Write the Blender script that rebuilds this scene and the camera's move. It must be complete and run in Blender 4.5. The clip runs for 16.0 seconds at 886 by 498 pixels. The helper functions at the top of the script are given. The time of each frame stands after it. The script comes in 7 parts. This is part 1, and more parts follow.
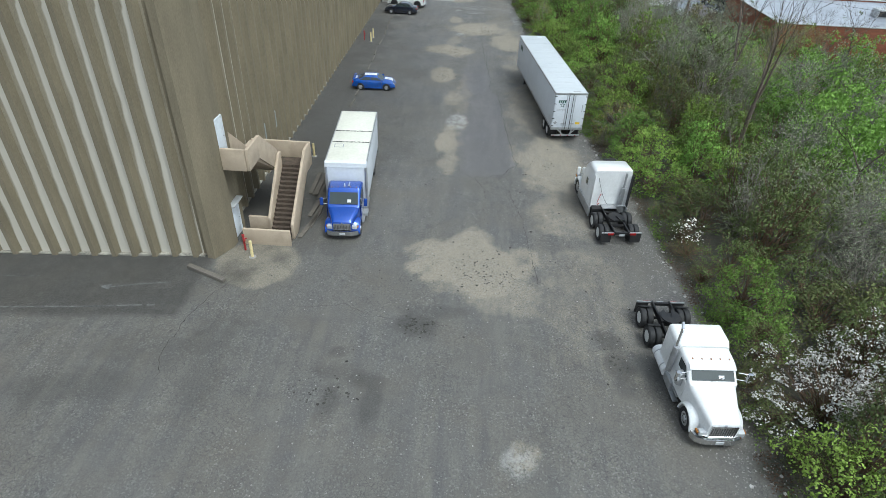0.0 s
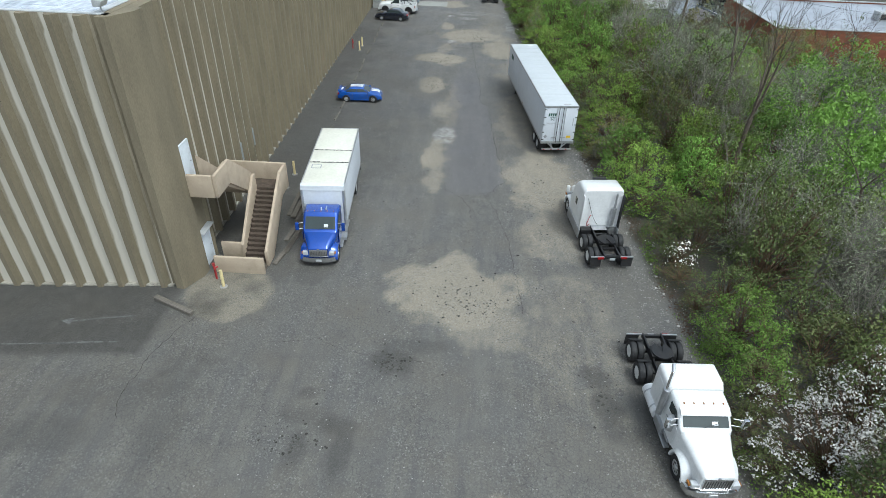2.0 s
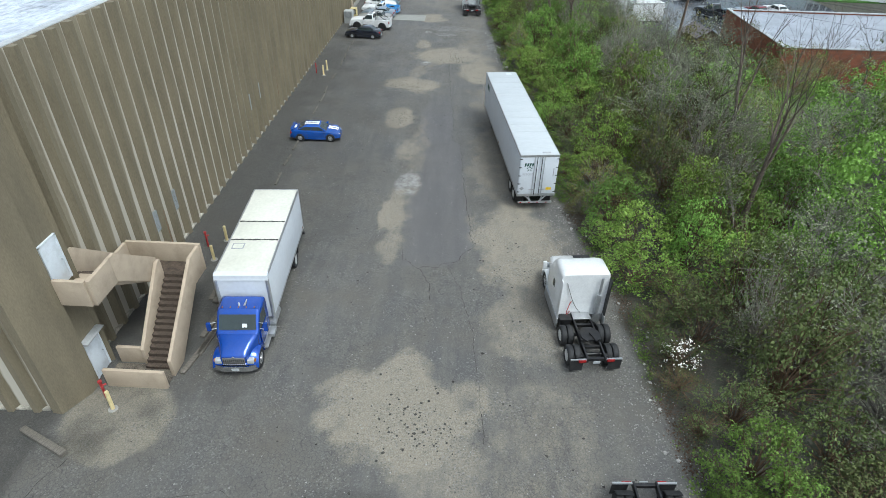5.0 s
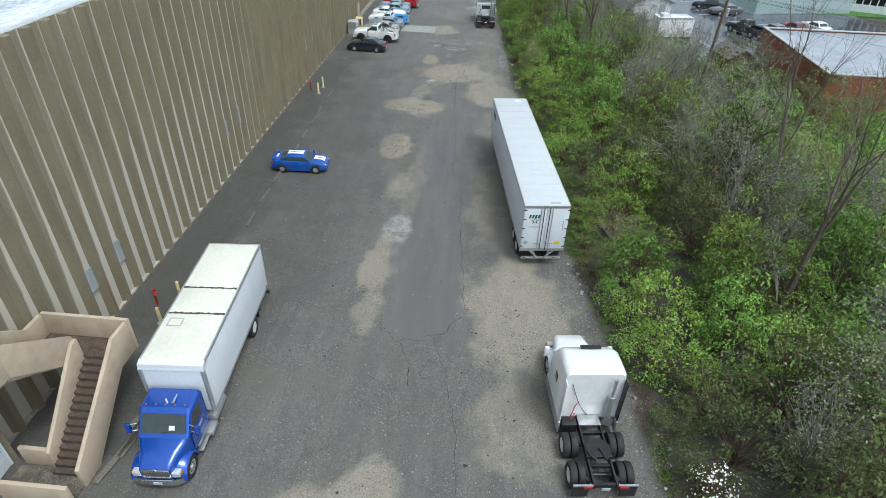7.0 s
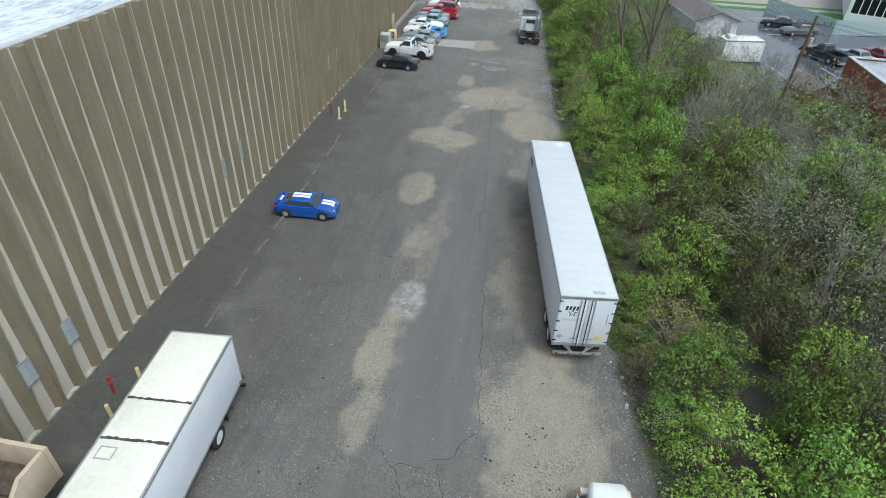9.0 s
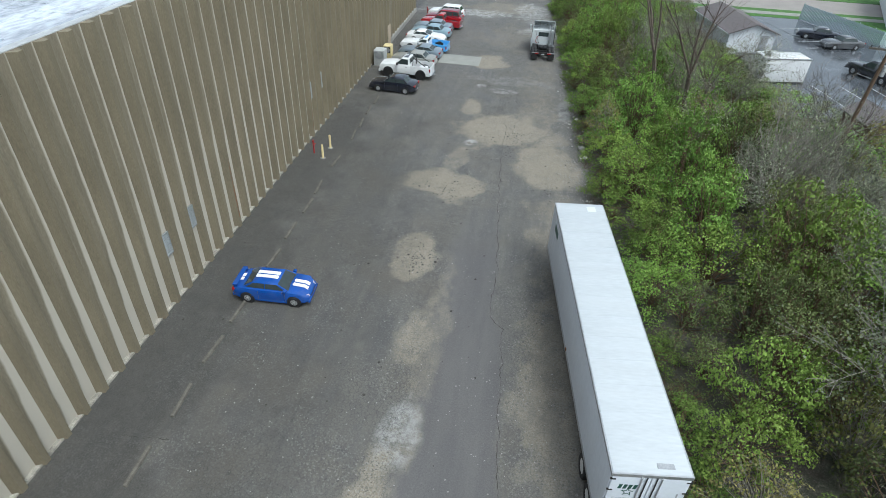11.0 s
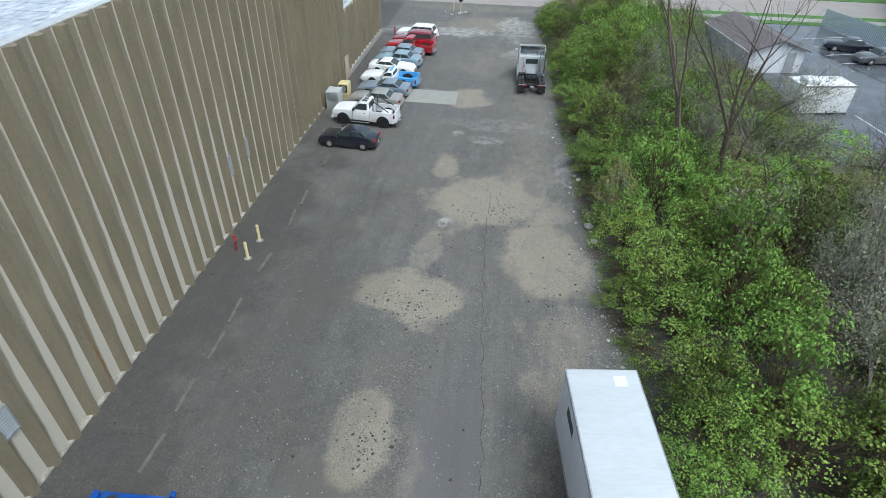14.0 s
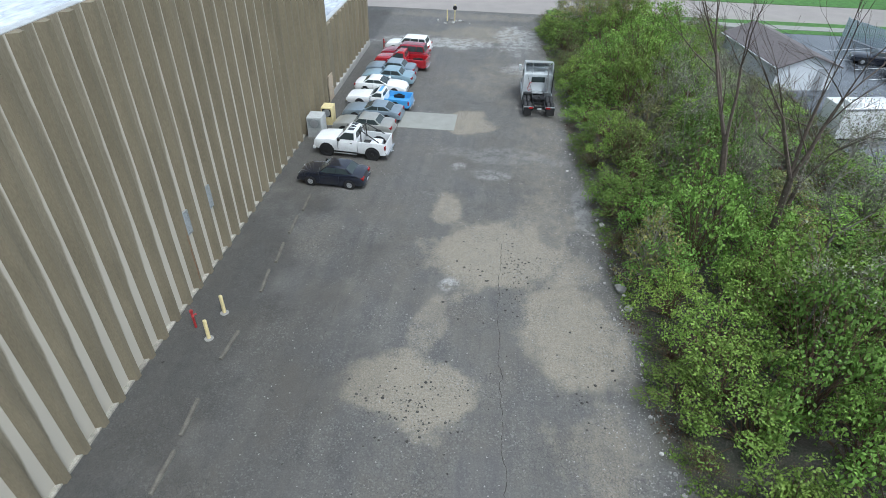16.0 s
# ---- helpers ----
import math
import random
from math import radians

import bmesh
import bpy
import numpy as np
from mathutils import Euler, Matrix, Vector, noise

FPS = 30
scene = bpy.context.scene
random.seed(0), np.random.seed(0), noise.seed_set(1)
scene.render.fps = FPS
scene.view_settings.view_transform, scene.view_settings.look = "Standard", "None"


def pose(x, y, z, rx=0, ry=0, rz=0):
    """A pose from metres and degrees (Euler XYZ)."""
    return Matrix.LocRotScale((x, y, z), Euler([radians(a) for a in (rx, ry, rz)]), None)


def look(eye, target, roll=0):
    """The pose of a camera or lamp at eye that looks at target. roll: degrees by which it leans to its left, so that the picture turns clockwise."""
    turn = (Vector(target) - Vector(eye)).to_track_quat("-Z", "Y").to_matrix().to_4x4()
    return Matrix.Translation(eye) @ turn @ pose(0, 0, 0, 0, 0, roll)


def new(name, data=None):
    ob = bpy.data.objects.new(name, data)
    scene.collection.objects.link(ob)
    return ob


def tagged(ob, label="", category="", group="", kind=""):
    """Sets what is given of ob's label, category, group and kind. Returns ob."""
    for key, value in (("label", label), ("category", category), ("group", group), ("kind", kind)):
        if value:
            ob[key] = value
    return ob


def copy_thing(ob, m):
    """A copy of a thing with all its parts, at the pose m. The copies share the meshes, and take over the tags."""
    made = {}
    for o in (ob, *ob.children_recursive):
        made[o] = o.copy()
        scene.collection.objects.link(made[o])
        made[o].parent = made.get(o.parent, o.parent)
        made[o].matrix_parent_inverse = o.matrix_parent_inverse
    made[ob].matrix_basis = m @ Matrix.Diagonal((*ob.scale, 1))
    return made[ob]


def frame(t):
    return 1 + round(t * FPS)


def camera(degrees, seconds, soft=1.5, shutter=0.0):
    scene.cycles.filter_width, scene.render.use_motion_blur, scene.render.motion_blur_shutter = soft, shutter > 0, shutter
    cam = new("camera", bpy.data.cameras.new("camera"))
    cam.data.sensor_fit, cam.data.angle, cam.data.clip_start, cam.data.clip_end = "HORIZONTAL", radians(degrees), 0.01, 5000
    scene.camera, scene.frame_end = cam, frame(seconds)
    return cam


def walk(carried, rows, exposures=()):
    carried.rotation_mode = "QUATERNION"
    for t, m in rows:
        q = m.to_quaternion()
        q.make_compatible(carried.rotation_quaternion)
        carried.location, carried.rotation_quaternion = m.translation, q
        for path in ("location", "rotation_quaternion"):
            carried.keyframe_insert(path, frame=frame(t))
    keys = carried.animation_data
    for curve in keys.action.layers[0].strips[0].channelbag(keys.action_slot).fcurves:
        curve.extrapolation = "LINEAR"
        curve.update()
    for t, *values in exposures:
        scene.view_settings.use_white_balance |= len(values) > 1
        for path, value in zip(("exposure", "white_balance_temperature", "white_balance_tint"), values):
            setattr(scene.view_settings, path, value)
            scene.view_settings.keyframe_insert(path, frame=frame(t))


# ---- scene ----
cam = camera(75.4, 16.0, soft=0.7)
PATH = [
    (0, (2.658, -0.203, 19.532), (2.607, 1.428, 18.375), 2.6),
    (0.5, (2.72, 0.077, 19.553), (2.666, 1.71, 18.399), 2.4),
    (1, (2.917, 0.523, 19.633), (2.866, 2.156, 18.481), 2.3),
    (1.5, (3.342, 1.246, 19.784), (3.284, 2.876, 18.626), 2.0),
    (2, (3.686, 2.01, 19.866), (3.628, 3.64, 18.709), 2.0),
    (2.5, (4.07, 2.882, 19.962), (4.008, 4.511, 18.802), 1.7),
    (3, (4.32, 3.885, 20.036), (4.259, 5.515, 18.879), 1.7),
    (3.5, (4.468, 5.133, 20.108), (4.41, 6.764, 18.952), 1.7),
    (4, (4.749, 6.601, 20.348), (4.692, 8.228, 19.186), 1.5),
    (4.2, (4.991, 7.27, 20.401), (4.931, 8.895, 19.237), 1.4),
    (6.5, (6.482, 14.549, 20.345), (6.456, 16.178, 19.184), 1.8),
    (7, (6.851, 16.147, 20.224), (6.745, 17.772, 19.063), 2.0),
    (7.5, (7.1, 17.796, 20.126), (6.933, 19.416, 18.964), 2.1),
    (8, (7.155, 19.49, 20.118), (6.96, 21.106, 18.955), 2.3),
    (8.5, (7.158, 21.301, 20.276), (6.94, 22.912, 19.111), 2.3),
    (9, (6.962, 23.337, 20.422), (6.735, 24.942, 19.252), 2.4),
    (9.2, (6.694, 24.28, 20.431), (6.471, 25.88, 19.252), 2.7),
    (11.3, (5.393, 33.51, 20.148), (5.162, 35.103, 18.961), 2.4),
    (11.5, (5.395, 34.322, 20.152), (5.163, 35.915, 18.965), 2.1),
    (12, (5.484, 36.385, 20.035), (5.256, 37.976, 18.845), 1.7),
    (12.5, (5.404, 38.49, 19.911), (5.192, 40.083, 18.721), 1.6),
    (13, (5.302, 40.706, 19.872), (5.097, 42.298, 18.679), 1.3),
    (13.5, (5.124, 42.803, 19.75), (4.922, 44.396, 18.558), 1.1),
    (14, (4.83, 44.996, 19.752), (4.632, 46.585, 18.554), 1.0),
    (14.5, (4.408, 47.23, 19.675), (4.218, 48.819, 18.475), 1.1),
    (15, (3.957, 49.371, 19.463), (3.772, 50.961, 18.264), 1.1),
    (15.5, (3.398, 51.022, 19.261), (3.228, 52.612, 18.059), 1.4),
    (16, (3.153, 51.555, 19.064), (2.997, 53.148, 17.865), 1.4),
]
walk(cam, [(t, look(eye, target, roll)) for t, eye, target, roll in PATH], [(0.0, 0.6, 5830, 1), (9.0, 0.59, 5850, 2), (12.0, 0.57, 5830, 2), (16.0, 0.66, 5650, 4)])

# ---- overcast daylight ----
world = bpy.data.worlds.new("overcast_sky")
scene.world = world
world.use_nodes = True
wn, wl = world.node_tree.nodes, world.node_tree.links
sky = wn.new("ShaderNodeTexSky")
sky.sky_type = "NISHITA"
sky.sun_disc = False
sky.sun_elevation, sky.sun_rotation = radians(63), radians(132)
sky.air_density, sky.dust_density, sky.ozone_density = 1.0, 4.0, 1.0
soft_sky = wn.new("ShaderNodeHueSaturation")
soft_sky.inputs["Saturation"].default_value = 0.35
wl.new(sky.outputs[0], soft_sky.inputs["Color"])
wl.new(soft_sky.outputs[0], wn["Background"].inputs["Color"])
wn["Background"].inputs["Strength"].default_value = 0.14
sun = new("sun", bpy.data.lights.new("sun", "SUN"))
sun.data.energy, sun.data.angle, sun.data.color = 1.2, radians(22), (1.0, 0.97, 0.93)
sun.matrix_world = look((0, 0, 60), (-22.5, 20.5, 0))


# ---- materials ----
def mat(name, color, rough=0.6, metal=0.0, spread=0.12, scale=3.0, grain=40.0, bump=0.15, depth=0.01, dirt=None, dirt_amount=0.35, coords="Object", stretch=(1, 1, 1), coat=0.0, jitter=0.0):
    """A surface with large and small variation of its colour, dirt, and fine relief."""
    m = bpy.data.materials.new(name)
    m.use_nodes = True
    n, l = m.node_tree.nodes, m.node_tree.links
    b = n["Principled BSDF"]
    b.inputs["Roughness"].default_value, b.inputs["Metallic"].default_value = rough, metal
    b.inputs["Coat Weight"].default_value = coat
    tc, mp = n.new("ShaderNodeTexCoord"), n.new("ShaderNodeMapping")
    mp.inputs["Scale"].default_value = stretch
    l.new(tc.outputs[coords], mp.inputs["Vector"])
    big, small = n.new("ShaderNodeTexNoise"), n.new("ShaderNodeTexNoise")
    for tex, s, d in ((big, scale, 5), (small, grain, 3)):
        tex.inputs["Scale"].default_value, tex.inputs["Detail"].default_value = s, d
        l.new(mp.outputs[0], tex.inputs["Vector"])
    both = n.new("ShaderNodeMath")
    both.operation = "MULTIPLY_ADD"
    both.inputs[1].default_value = 0.5
    half = n.new("ShaderNodeMath")
    half.operation = "MULTIPLY"
    half.inputs[1].default_value = 0.5
    l.new(small.outputs[0], half.inputs[0])
    l.new(big.outputs[0], both.inputs[0])
    l.new(half.outputs[0], both.inputs[2])
    ramp = n.new("ShaderNodeValToRGB")
    lo, hi = [tuple(max(0.0, c * (1 + k * spread * 2.2)) for c in color) + (1,) for k in (-1, 1)]
    ramp.color_ramp.elements[0].position, ramp.color_ramp.elements[1].position = 0.3, 0.7
    ramp.color_ramp.elements[0].color, ramp.color_ramp.elements[1].color = lo, hi
    l.new(both.outputs[0], ramp.inputs[0])
    out = ramp.outputs[0]
    if dirt:
        dn, dr, mx = n.new("ShaderNodeTexNoise"), n.new("ShaderNodeValToRGB"), n.new("ShaderNodeMix")
        dn.inputs["Scale"].default_value, dn.inputs["Detail"].default_value, dn.inputs["Roughness"].default_value = scale * 0.7, 8, 0.7
        l.new(mp.outputs[0], dn.inputs["Vector"])
        dr.color_ramp.elements[0].position, dr.color_ramp.elements[1].position = 0.48, 0.72
        dr.color_ramp.elements[1].color = (dirt_amount,) * 3 + (1,)
        l.new(dn.outputs[0], dr.inputs[0])
        mx.data_type = "RGBA"
        l.new(dr.outputs[0], mx.inputs[0])
        l.new(out, mx.inputs[6])
        mx.inputs[7].default_value = tuple(dirt) + (1,)
        out = mx.outputs[2]
    if jitter:
        oi, hs, mr = n.new("ShaderNodeObjectInfo"), n.new("ShaderNodeHueSaturation"), n.new("ShaderNodeMapRange")
        mr.inputs[3].default_value, mr.inputs[4].default_value = 1 - jitter, 1 + jitter
        l.new(oi.outputs["Random"], mr.inputs[0])
        l.new(mr.outputs[0], hs.inputs["Value"])
        l.new(out, hs.inputs["Color"])
        out = hs.outputs[0]
    l.new(out, b.inputs["Base Color"])
    if bump:
        bp = n.new("ShaderNodeBump")
        bp.inputs["Strength"].default_value, bp.inputs["Distance"].default_value = bump, depth
        l.new(both.outputs[0], bp.inputs["Height"])
        l.new(bp.outputs[0], b.inputs["Normal"])
    return m


def paint(name, color, rough=0.28, metal=0.0, coat=0.5):
    return mat(name, color, rough, metal, spread=0.05, scale=1.5, grain=14, bump=0.02, depth=0.002, dirt=(0.16, 0.15, 0.13), dirt_amount=0.16, coat=coat)


def glass(name, color=(0.012, 0.014, 0.015)):
    m = mat(name, color, 0.06, spread=0.1, bump=0)
    m.node_tree.nodes["Principled BSDF"].inputs["IOR"].default_value = 1.5
    return m


def leaf_mat(name, color, spread):
    """Leaves, each one a little different, thin enough to let light through."""
    m = bpy.data.materials.new(name)
    m.use_nodes = True
    n, l = m.node_tree.nodes, m.node_tree.links
    b = n["Principled BSDF"]
    b.inputs["Roughness"].default_value = 0.6
    b.inputs["Specular IOR Level"].default_value = 0.25
    geo, ob, mp, hs = n.new("ShaderNodeNewGeometry"), n.new("ShaderNodeObjectInfo"), n.new("ShaderNodeMapRange"), n.new("ShaderNodeHueSaturation")
    l.new(geo.outputs["Random Per Island"], mp.inputs[0])
    mp.inputs[3].default_value, mp.inputs[4].default_value = 1 - spread, 1 + spread
    hue = n.new("ShaderNodeMapRange")
    hue.inputs[3].default_value, hue.inputs[4].default_value = 0.482, 0.512
    l.new(ob.outputs["Random"], hue.inputs[0])
    l.new(hue.outputs[0], hs.inputs["Hue"])
    own, tone, both = n.new("ShaderNodeMath"), n.new("ShaderNodeMapRange"), n.new("ShaderNodeMath")
    own.operation, both.operation = "PINGPONG", "MULTIPLY"
    own.inputs[1].default_value = 0.09
    tone.inputs[2].default_value, tone.inputs[3].default_value, tone.inputs[4].default_value = 0.09, 0.52, 1.22
    l.new(ob.outputs["Random"], own.inputs[0])
    l.new(own.outputs[0], tone.inputs[0])
    l.new(mp.outputs[0], both.inputs[0])
    l.new(tone.outputs[0], both.inputs[1])
    l.new(both.outputs[0], hs.inputs["Value"])
    hs.inputs["Color"].default_value = tuple(color) + (1,)
    l.new(hs.outputs[0], b.inputs["Base Color"])
    tr, ms = n.new("ShaderNodeBsdfTranslucent"), n.new("ShaderNodeMixShader")
    l.new(hs.outputs[0], tr.inputs["Color"])
    ms.inputs[0].default_value = 0.15
    l.new(b.outputs[0], ms.inputs[1])
    l.new(tr.outputs[0], ms.inputs[2])
    l.new(ms.outputs[0], n["Material Output"].inputs["Surface"])
    return m


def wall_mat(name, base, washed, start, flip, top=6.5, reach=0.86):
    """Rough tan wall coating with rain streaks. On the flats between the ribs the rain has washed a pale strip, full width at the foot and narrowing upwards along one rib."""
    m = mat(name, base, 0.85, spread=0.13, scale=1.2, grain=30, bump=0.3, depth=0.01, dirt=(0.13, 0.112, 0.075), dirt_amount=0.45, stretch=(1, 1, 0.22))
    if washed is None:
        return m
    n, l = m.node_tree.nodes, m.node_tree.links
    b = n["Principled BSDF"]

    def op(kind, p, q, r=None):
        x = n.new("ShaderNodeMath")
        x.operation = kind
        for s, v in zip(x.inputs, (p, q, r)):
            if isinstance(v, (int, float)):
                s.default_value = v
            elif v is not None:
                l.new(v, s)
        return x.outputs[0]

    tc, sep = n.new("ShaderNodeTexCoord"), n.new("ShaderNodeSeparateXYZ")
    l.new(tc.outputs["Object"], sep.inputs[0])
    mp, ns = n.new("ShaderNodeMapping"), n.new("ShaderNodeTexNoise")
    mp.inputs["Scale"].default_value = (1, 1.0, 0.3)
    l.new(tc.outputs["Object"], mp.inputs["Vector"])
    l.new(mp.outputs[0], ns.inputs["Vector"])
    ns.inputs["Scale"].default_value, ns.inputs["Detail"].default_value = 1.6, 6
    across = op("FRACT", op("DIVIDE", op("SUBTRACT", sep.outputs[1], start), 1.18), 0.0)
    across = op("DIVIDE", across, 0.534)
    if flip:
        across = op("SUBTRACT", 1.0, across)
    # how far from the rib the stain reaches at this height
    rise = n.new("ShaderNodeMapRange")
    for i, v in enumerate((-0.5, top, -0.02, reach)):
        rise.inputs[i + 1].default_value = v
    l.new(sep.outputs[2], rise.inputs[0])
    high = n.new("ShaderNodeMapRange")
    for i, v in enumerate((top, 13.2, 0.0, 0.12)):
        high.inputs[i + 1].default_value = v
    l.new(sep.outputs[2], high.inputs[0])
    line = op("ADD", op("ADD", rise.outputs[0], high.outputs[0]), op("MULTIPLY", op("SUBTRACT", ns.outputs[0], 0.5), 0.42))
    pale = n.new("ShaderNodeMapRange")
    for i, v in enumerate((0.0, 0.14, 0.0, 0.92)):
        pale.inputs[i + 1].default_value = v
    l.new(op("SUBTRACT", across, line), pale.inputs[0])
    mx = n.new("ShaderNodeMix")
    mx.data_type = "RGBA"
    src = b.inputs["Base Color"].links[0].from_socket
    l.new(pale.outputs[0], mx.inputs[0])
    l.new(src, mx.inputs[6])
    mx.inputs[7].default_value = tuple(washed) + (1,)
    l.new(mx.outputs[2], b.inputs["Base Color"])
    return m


M_RIB = wall_mat("tan_wall_coating", (0.186, 0.157, 0.104), None, 0, False)
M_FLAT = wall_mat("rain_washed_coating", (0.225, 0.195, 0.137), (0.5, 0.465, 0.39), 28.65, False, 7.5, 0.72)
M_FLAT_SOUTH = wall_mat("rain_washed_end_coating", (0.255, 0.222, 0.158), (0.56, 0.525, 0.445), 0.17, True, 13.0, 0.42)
M_STUCCO = mat("beige_stucco", (0.43, 0.35, 0.26), 0.85, spread=0.06, scale=1.5, grain=50, bump=0.25, depth=0.006, dirt=(0.2, 0.16, 0.11), dirt_amount=0.4)
M_ROOF = mat("wet_roof_membrane", (0.5, 0.53, 0.58), 0.22, spread=0.25, scale=0.6, grain=5, bump=0.25, depth=0.02, dirt=(0.22, 0.25, 0.29), dirt_amount=0.8, stretch=(1, 0.35, 1))
M_GREYROOF = mat("grey_wet_roof_membrane", (0.3, 0.32, 0.36), 0.3, spread=0.2, scale=0.6, grain=5, dirt=(0.15, 0.17, 0.2), dirt_amount=0.7)
M_COPING = mat("grey_coping_metal", (0.46, 0.47, 0.47), 0.45, 0.2)
M_CONCRETE = mat("grey_concrete", (0.3, 0.29, 0.265), 0.85, spread=0.1, scale=1.5, grain=30, dirt=(0.14, 0.13, 0.11))
M_SLAB = mat("pale_concrete_slab", (0.26, 0.26, 0.235), 0.8, spread=0.07, scale=1.0, grain=30, dirt=(0.15, 0.15, 0.13))
M_WOODGREY = mat("weathered_grey_timber", (0.13, 0.115, 0.095), 0.85, spread=0.25, scale=3, grain=20, stretch=(8, 1, 8), dirt=(0.05, 0.045, 0.04))
M_TREAD = mat("dirty_stair_tread", (0.075, 0.055, 0.04), 0.9, spread=0.35, scale=4, grain=30, dirt=(0.03, 0.022, 0.016), dirt_amount=0.7)
M_DOORWHITE = mat("white_door_paint", (0.68, 0.72, 0.76), 0.45, spread=0.04, dirt=(0.35, 0.34, 0.32))
M_LOUVER = mat("grey_louver_metal", (0.33, 0.35, 0.35), 0.5, 0.4)
M_YELLOW = mat("faded_yellow_paint", (0.62, 0.52, 0.27), 0.6, dirt=(0.3, 0.26, 0.18))
M_REDPAINT = mat("red_pipe_paint", (0.32, 0.03, 0.03), 0.5, dirt=(0.1, 0.03, 0.03))
M_STONE = mat("pale_stone", (0.33, 0.32, 0.3), 0.9, spread=0.3, scale=2, jitter=0.35)
M_BRICK = mat("red_brick_wall", (0.23, 0.082, 0.045), 0.9, spread=0.22, scale=1.2, grain=9, stretch=(1, 1, 3), dirt=(0.1, 0.04, 0.03))
M_LOT = mat("wet_dark_asphalt", (0.075, 0.082, 0.092), 0.14, spread=0.3, scale=0.5, grain=30, bump=0.1, dirt=(0.045, 0.05, 0.055))
M_ROAD = mat("pale_road_surface", (0.26, 0.235, 0.215), 0.7, spread=0.08, scale=0.4, grain=15)
M_LAWN = mat("mown_lawn", (0.055, 0.14, 0.025), 0.9, spread=0.25, scale=1.5, grain=25, bump=0.4, depth=0.04)
M_LINE = mat("worn_line_paint", (0.42, 0.43, 0.43), 0.7, spread=0.25, scale=2, grain=12)
M_LINEYELLOW = mat("worn_yellow_line_paint", (0.42, 0.33, 0.1), 0.7, spread=0.25, scale=2, grain=12)
M_SHINGLE = mat("brown_roof_shingles", (0.12, 0.105, 0.105), 0.85, spread=0.2, scale=2, grain=20, stretch=(1, 4, 4))
M_SIDING = mat("white_siding", (0.66, 0.68, 0.7), 0.6, spread=0.04, dirt=(0.4, 0.4, 0.38))
M_FENCE = mat("galvanised_slat_fence", (0.42, 0.5, 0.54), 0.5, 0.2, spread=0.12)
M_DARKGLASS = glass("dark_building_glass")
M_BARK = mat("grey_brown_bark", (0.115, 0.09, 0.07), 0.9, spread=0.3, scale=4, grain=25, bump=0.5, depth=0.02, jitter=0.2)
M_TWIG = mat("grey_twigs", (0.2, 0.182, 0.155), 0.9, spread=0.25, scale=3, bump=0, jitter=0.25)
M_DRY = mat("dry_brown_twigs", (0.12, 0.075, 0.045), 0.9, spread=0.3, scale=3, bump=0, jitter=0.25)
M_LEAF = leaf_mat("bright_spring_leaves", (0.175, 0.285, 0.053), 0.3)
M_LEAF_DARK = leaf_mat("olive_leaves", (0.132, 0.165, 0.056), 0.32)
M_LEAF_YELLOW = leaf_mat("yellow_green_buds", (0.22, 0.22, 0.07), 0.4)
M_LEAF_GREY = leaf_mat("grey_green_buds", (0.2, 0.22, 0.14), 0.35)
M_BLOSSOM = leaf_mat("white_blossom", (0.8, 0.79, 0.74), 0.2)
M_WOODPOLE = mat("brown_pole_timber", (0.13, 0.085, 0.055), 0.85, spread=0.2, scale=3, grain=20, stretch=(6, 6, 1))
M_BLACK = mat("black_rubber", (0.014, 0.014, 0.015), 0.7, spread=0.3, scale=4, dirt=(0.07, 0.065, 0.055), dirt_amount=0.25)
M_FRAME = mat("black_chassis_paint", (0.011, 0.011, 0.012), 0.45, spread=0.3, dirt=(0.07, 0.055, 0.04), dirt_amount=0.3)
M_RIM = mat("bright_alloy", (0.62, 0.63, 0.64), 0.3, 0.75, spread=0.08, dirt=(0.2, 0.18, 0.15))
M_WHITERIM = mat("white_steel_rim", (0.6, 0.6, 0.58), 0.5, spread=0.08, dirt=(0.25, 0.2, 0.16))
M_CHROME = mat("chrome", (0.7, 0.71, 0.72), 0.12, 1.0, spread=0.04, bump=0)
M_STEEL = mat("dull_aluminium", (0.45, 0.46, 0.47), 0.4, 0.7, spread=0.1, dirt=(0.2, 0.19, 0.17))
M_GLASS = glass("vehicle_glass", (0.038, 0.05, 0.05))
M_LAMP = mat("clear_lamp_lens", (0.55, 0.57, 0.58), 0.15, 0.3, spread=0.1, bump=0)
M_AMBER = mat("amber_lens", (0.28, 0.11, 0.02), 0.25, bump=0)
M_TAIL = mat("red_lamp_lens", (0.28, 0.012, 0.012), 0.2, bump=0)
M_WHITE = paint("white_vehicle_paint", (0.74, 0.745, 0.74))
M_BOXSIDE = mat("white_box_panels", (0.62, 0.65, 0.69), 0.4, spread=0.03, scale=0.7, grain=6, bump=0.03, dirt=(0.5, 0.5, 0.48), dirt_amount=0.2)
M_BOXROOF = mat("cream_box_roof", (0.62, 0.61, 0.53), 0.5, spread=0.05, scale=0.7, grain=6, dirt=(0.4, 0.38, 0.3), dirt_amount=0.25)
M_TRAILROOF = mat("white_trailer_roof", (0.47, 0.495, 0.51), 0.4, spread=0.04, scale=0.5, grain=4, stretch=(3, 0.6, 1), dirt=(0.5, 0.51, 0.5), dirt_amount=0.3)
M_SEAL = mat("black_roof_sealant", (0.05, 0.045, 0.04), 0.8, spread=0.3)
M_GREENINK = mat("dark_green_marking", (0.01, 0.07, 0.05), 0.5, bump=0)
M_GREYINK = mat("grey_marking", (0.32, 0.33, 0.34), 0.5, bump=0)
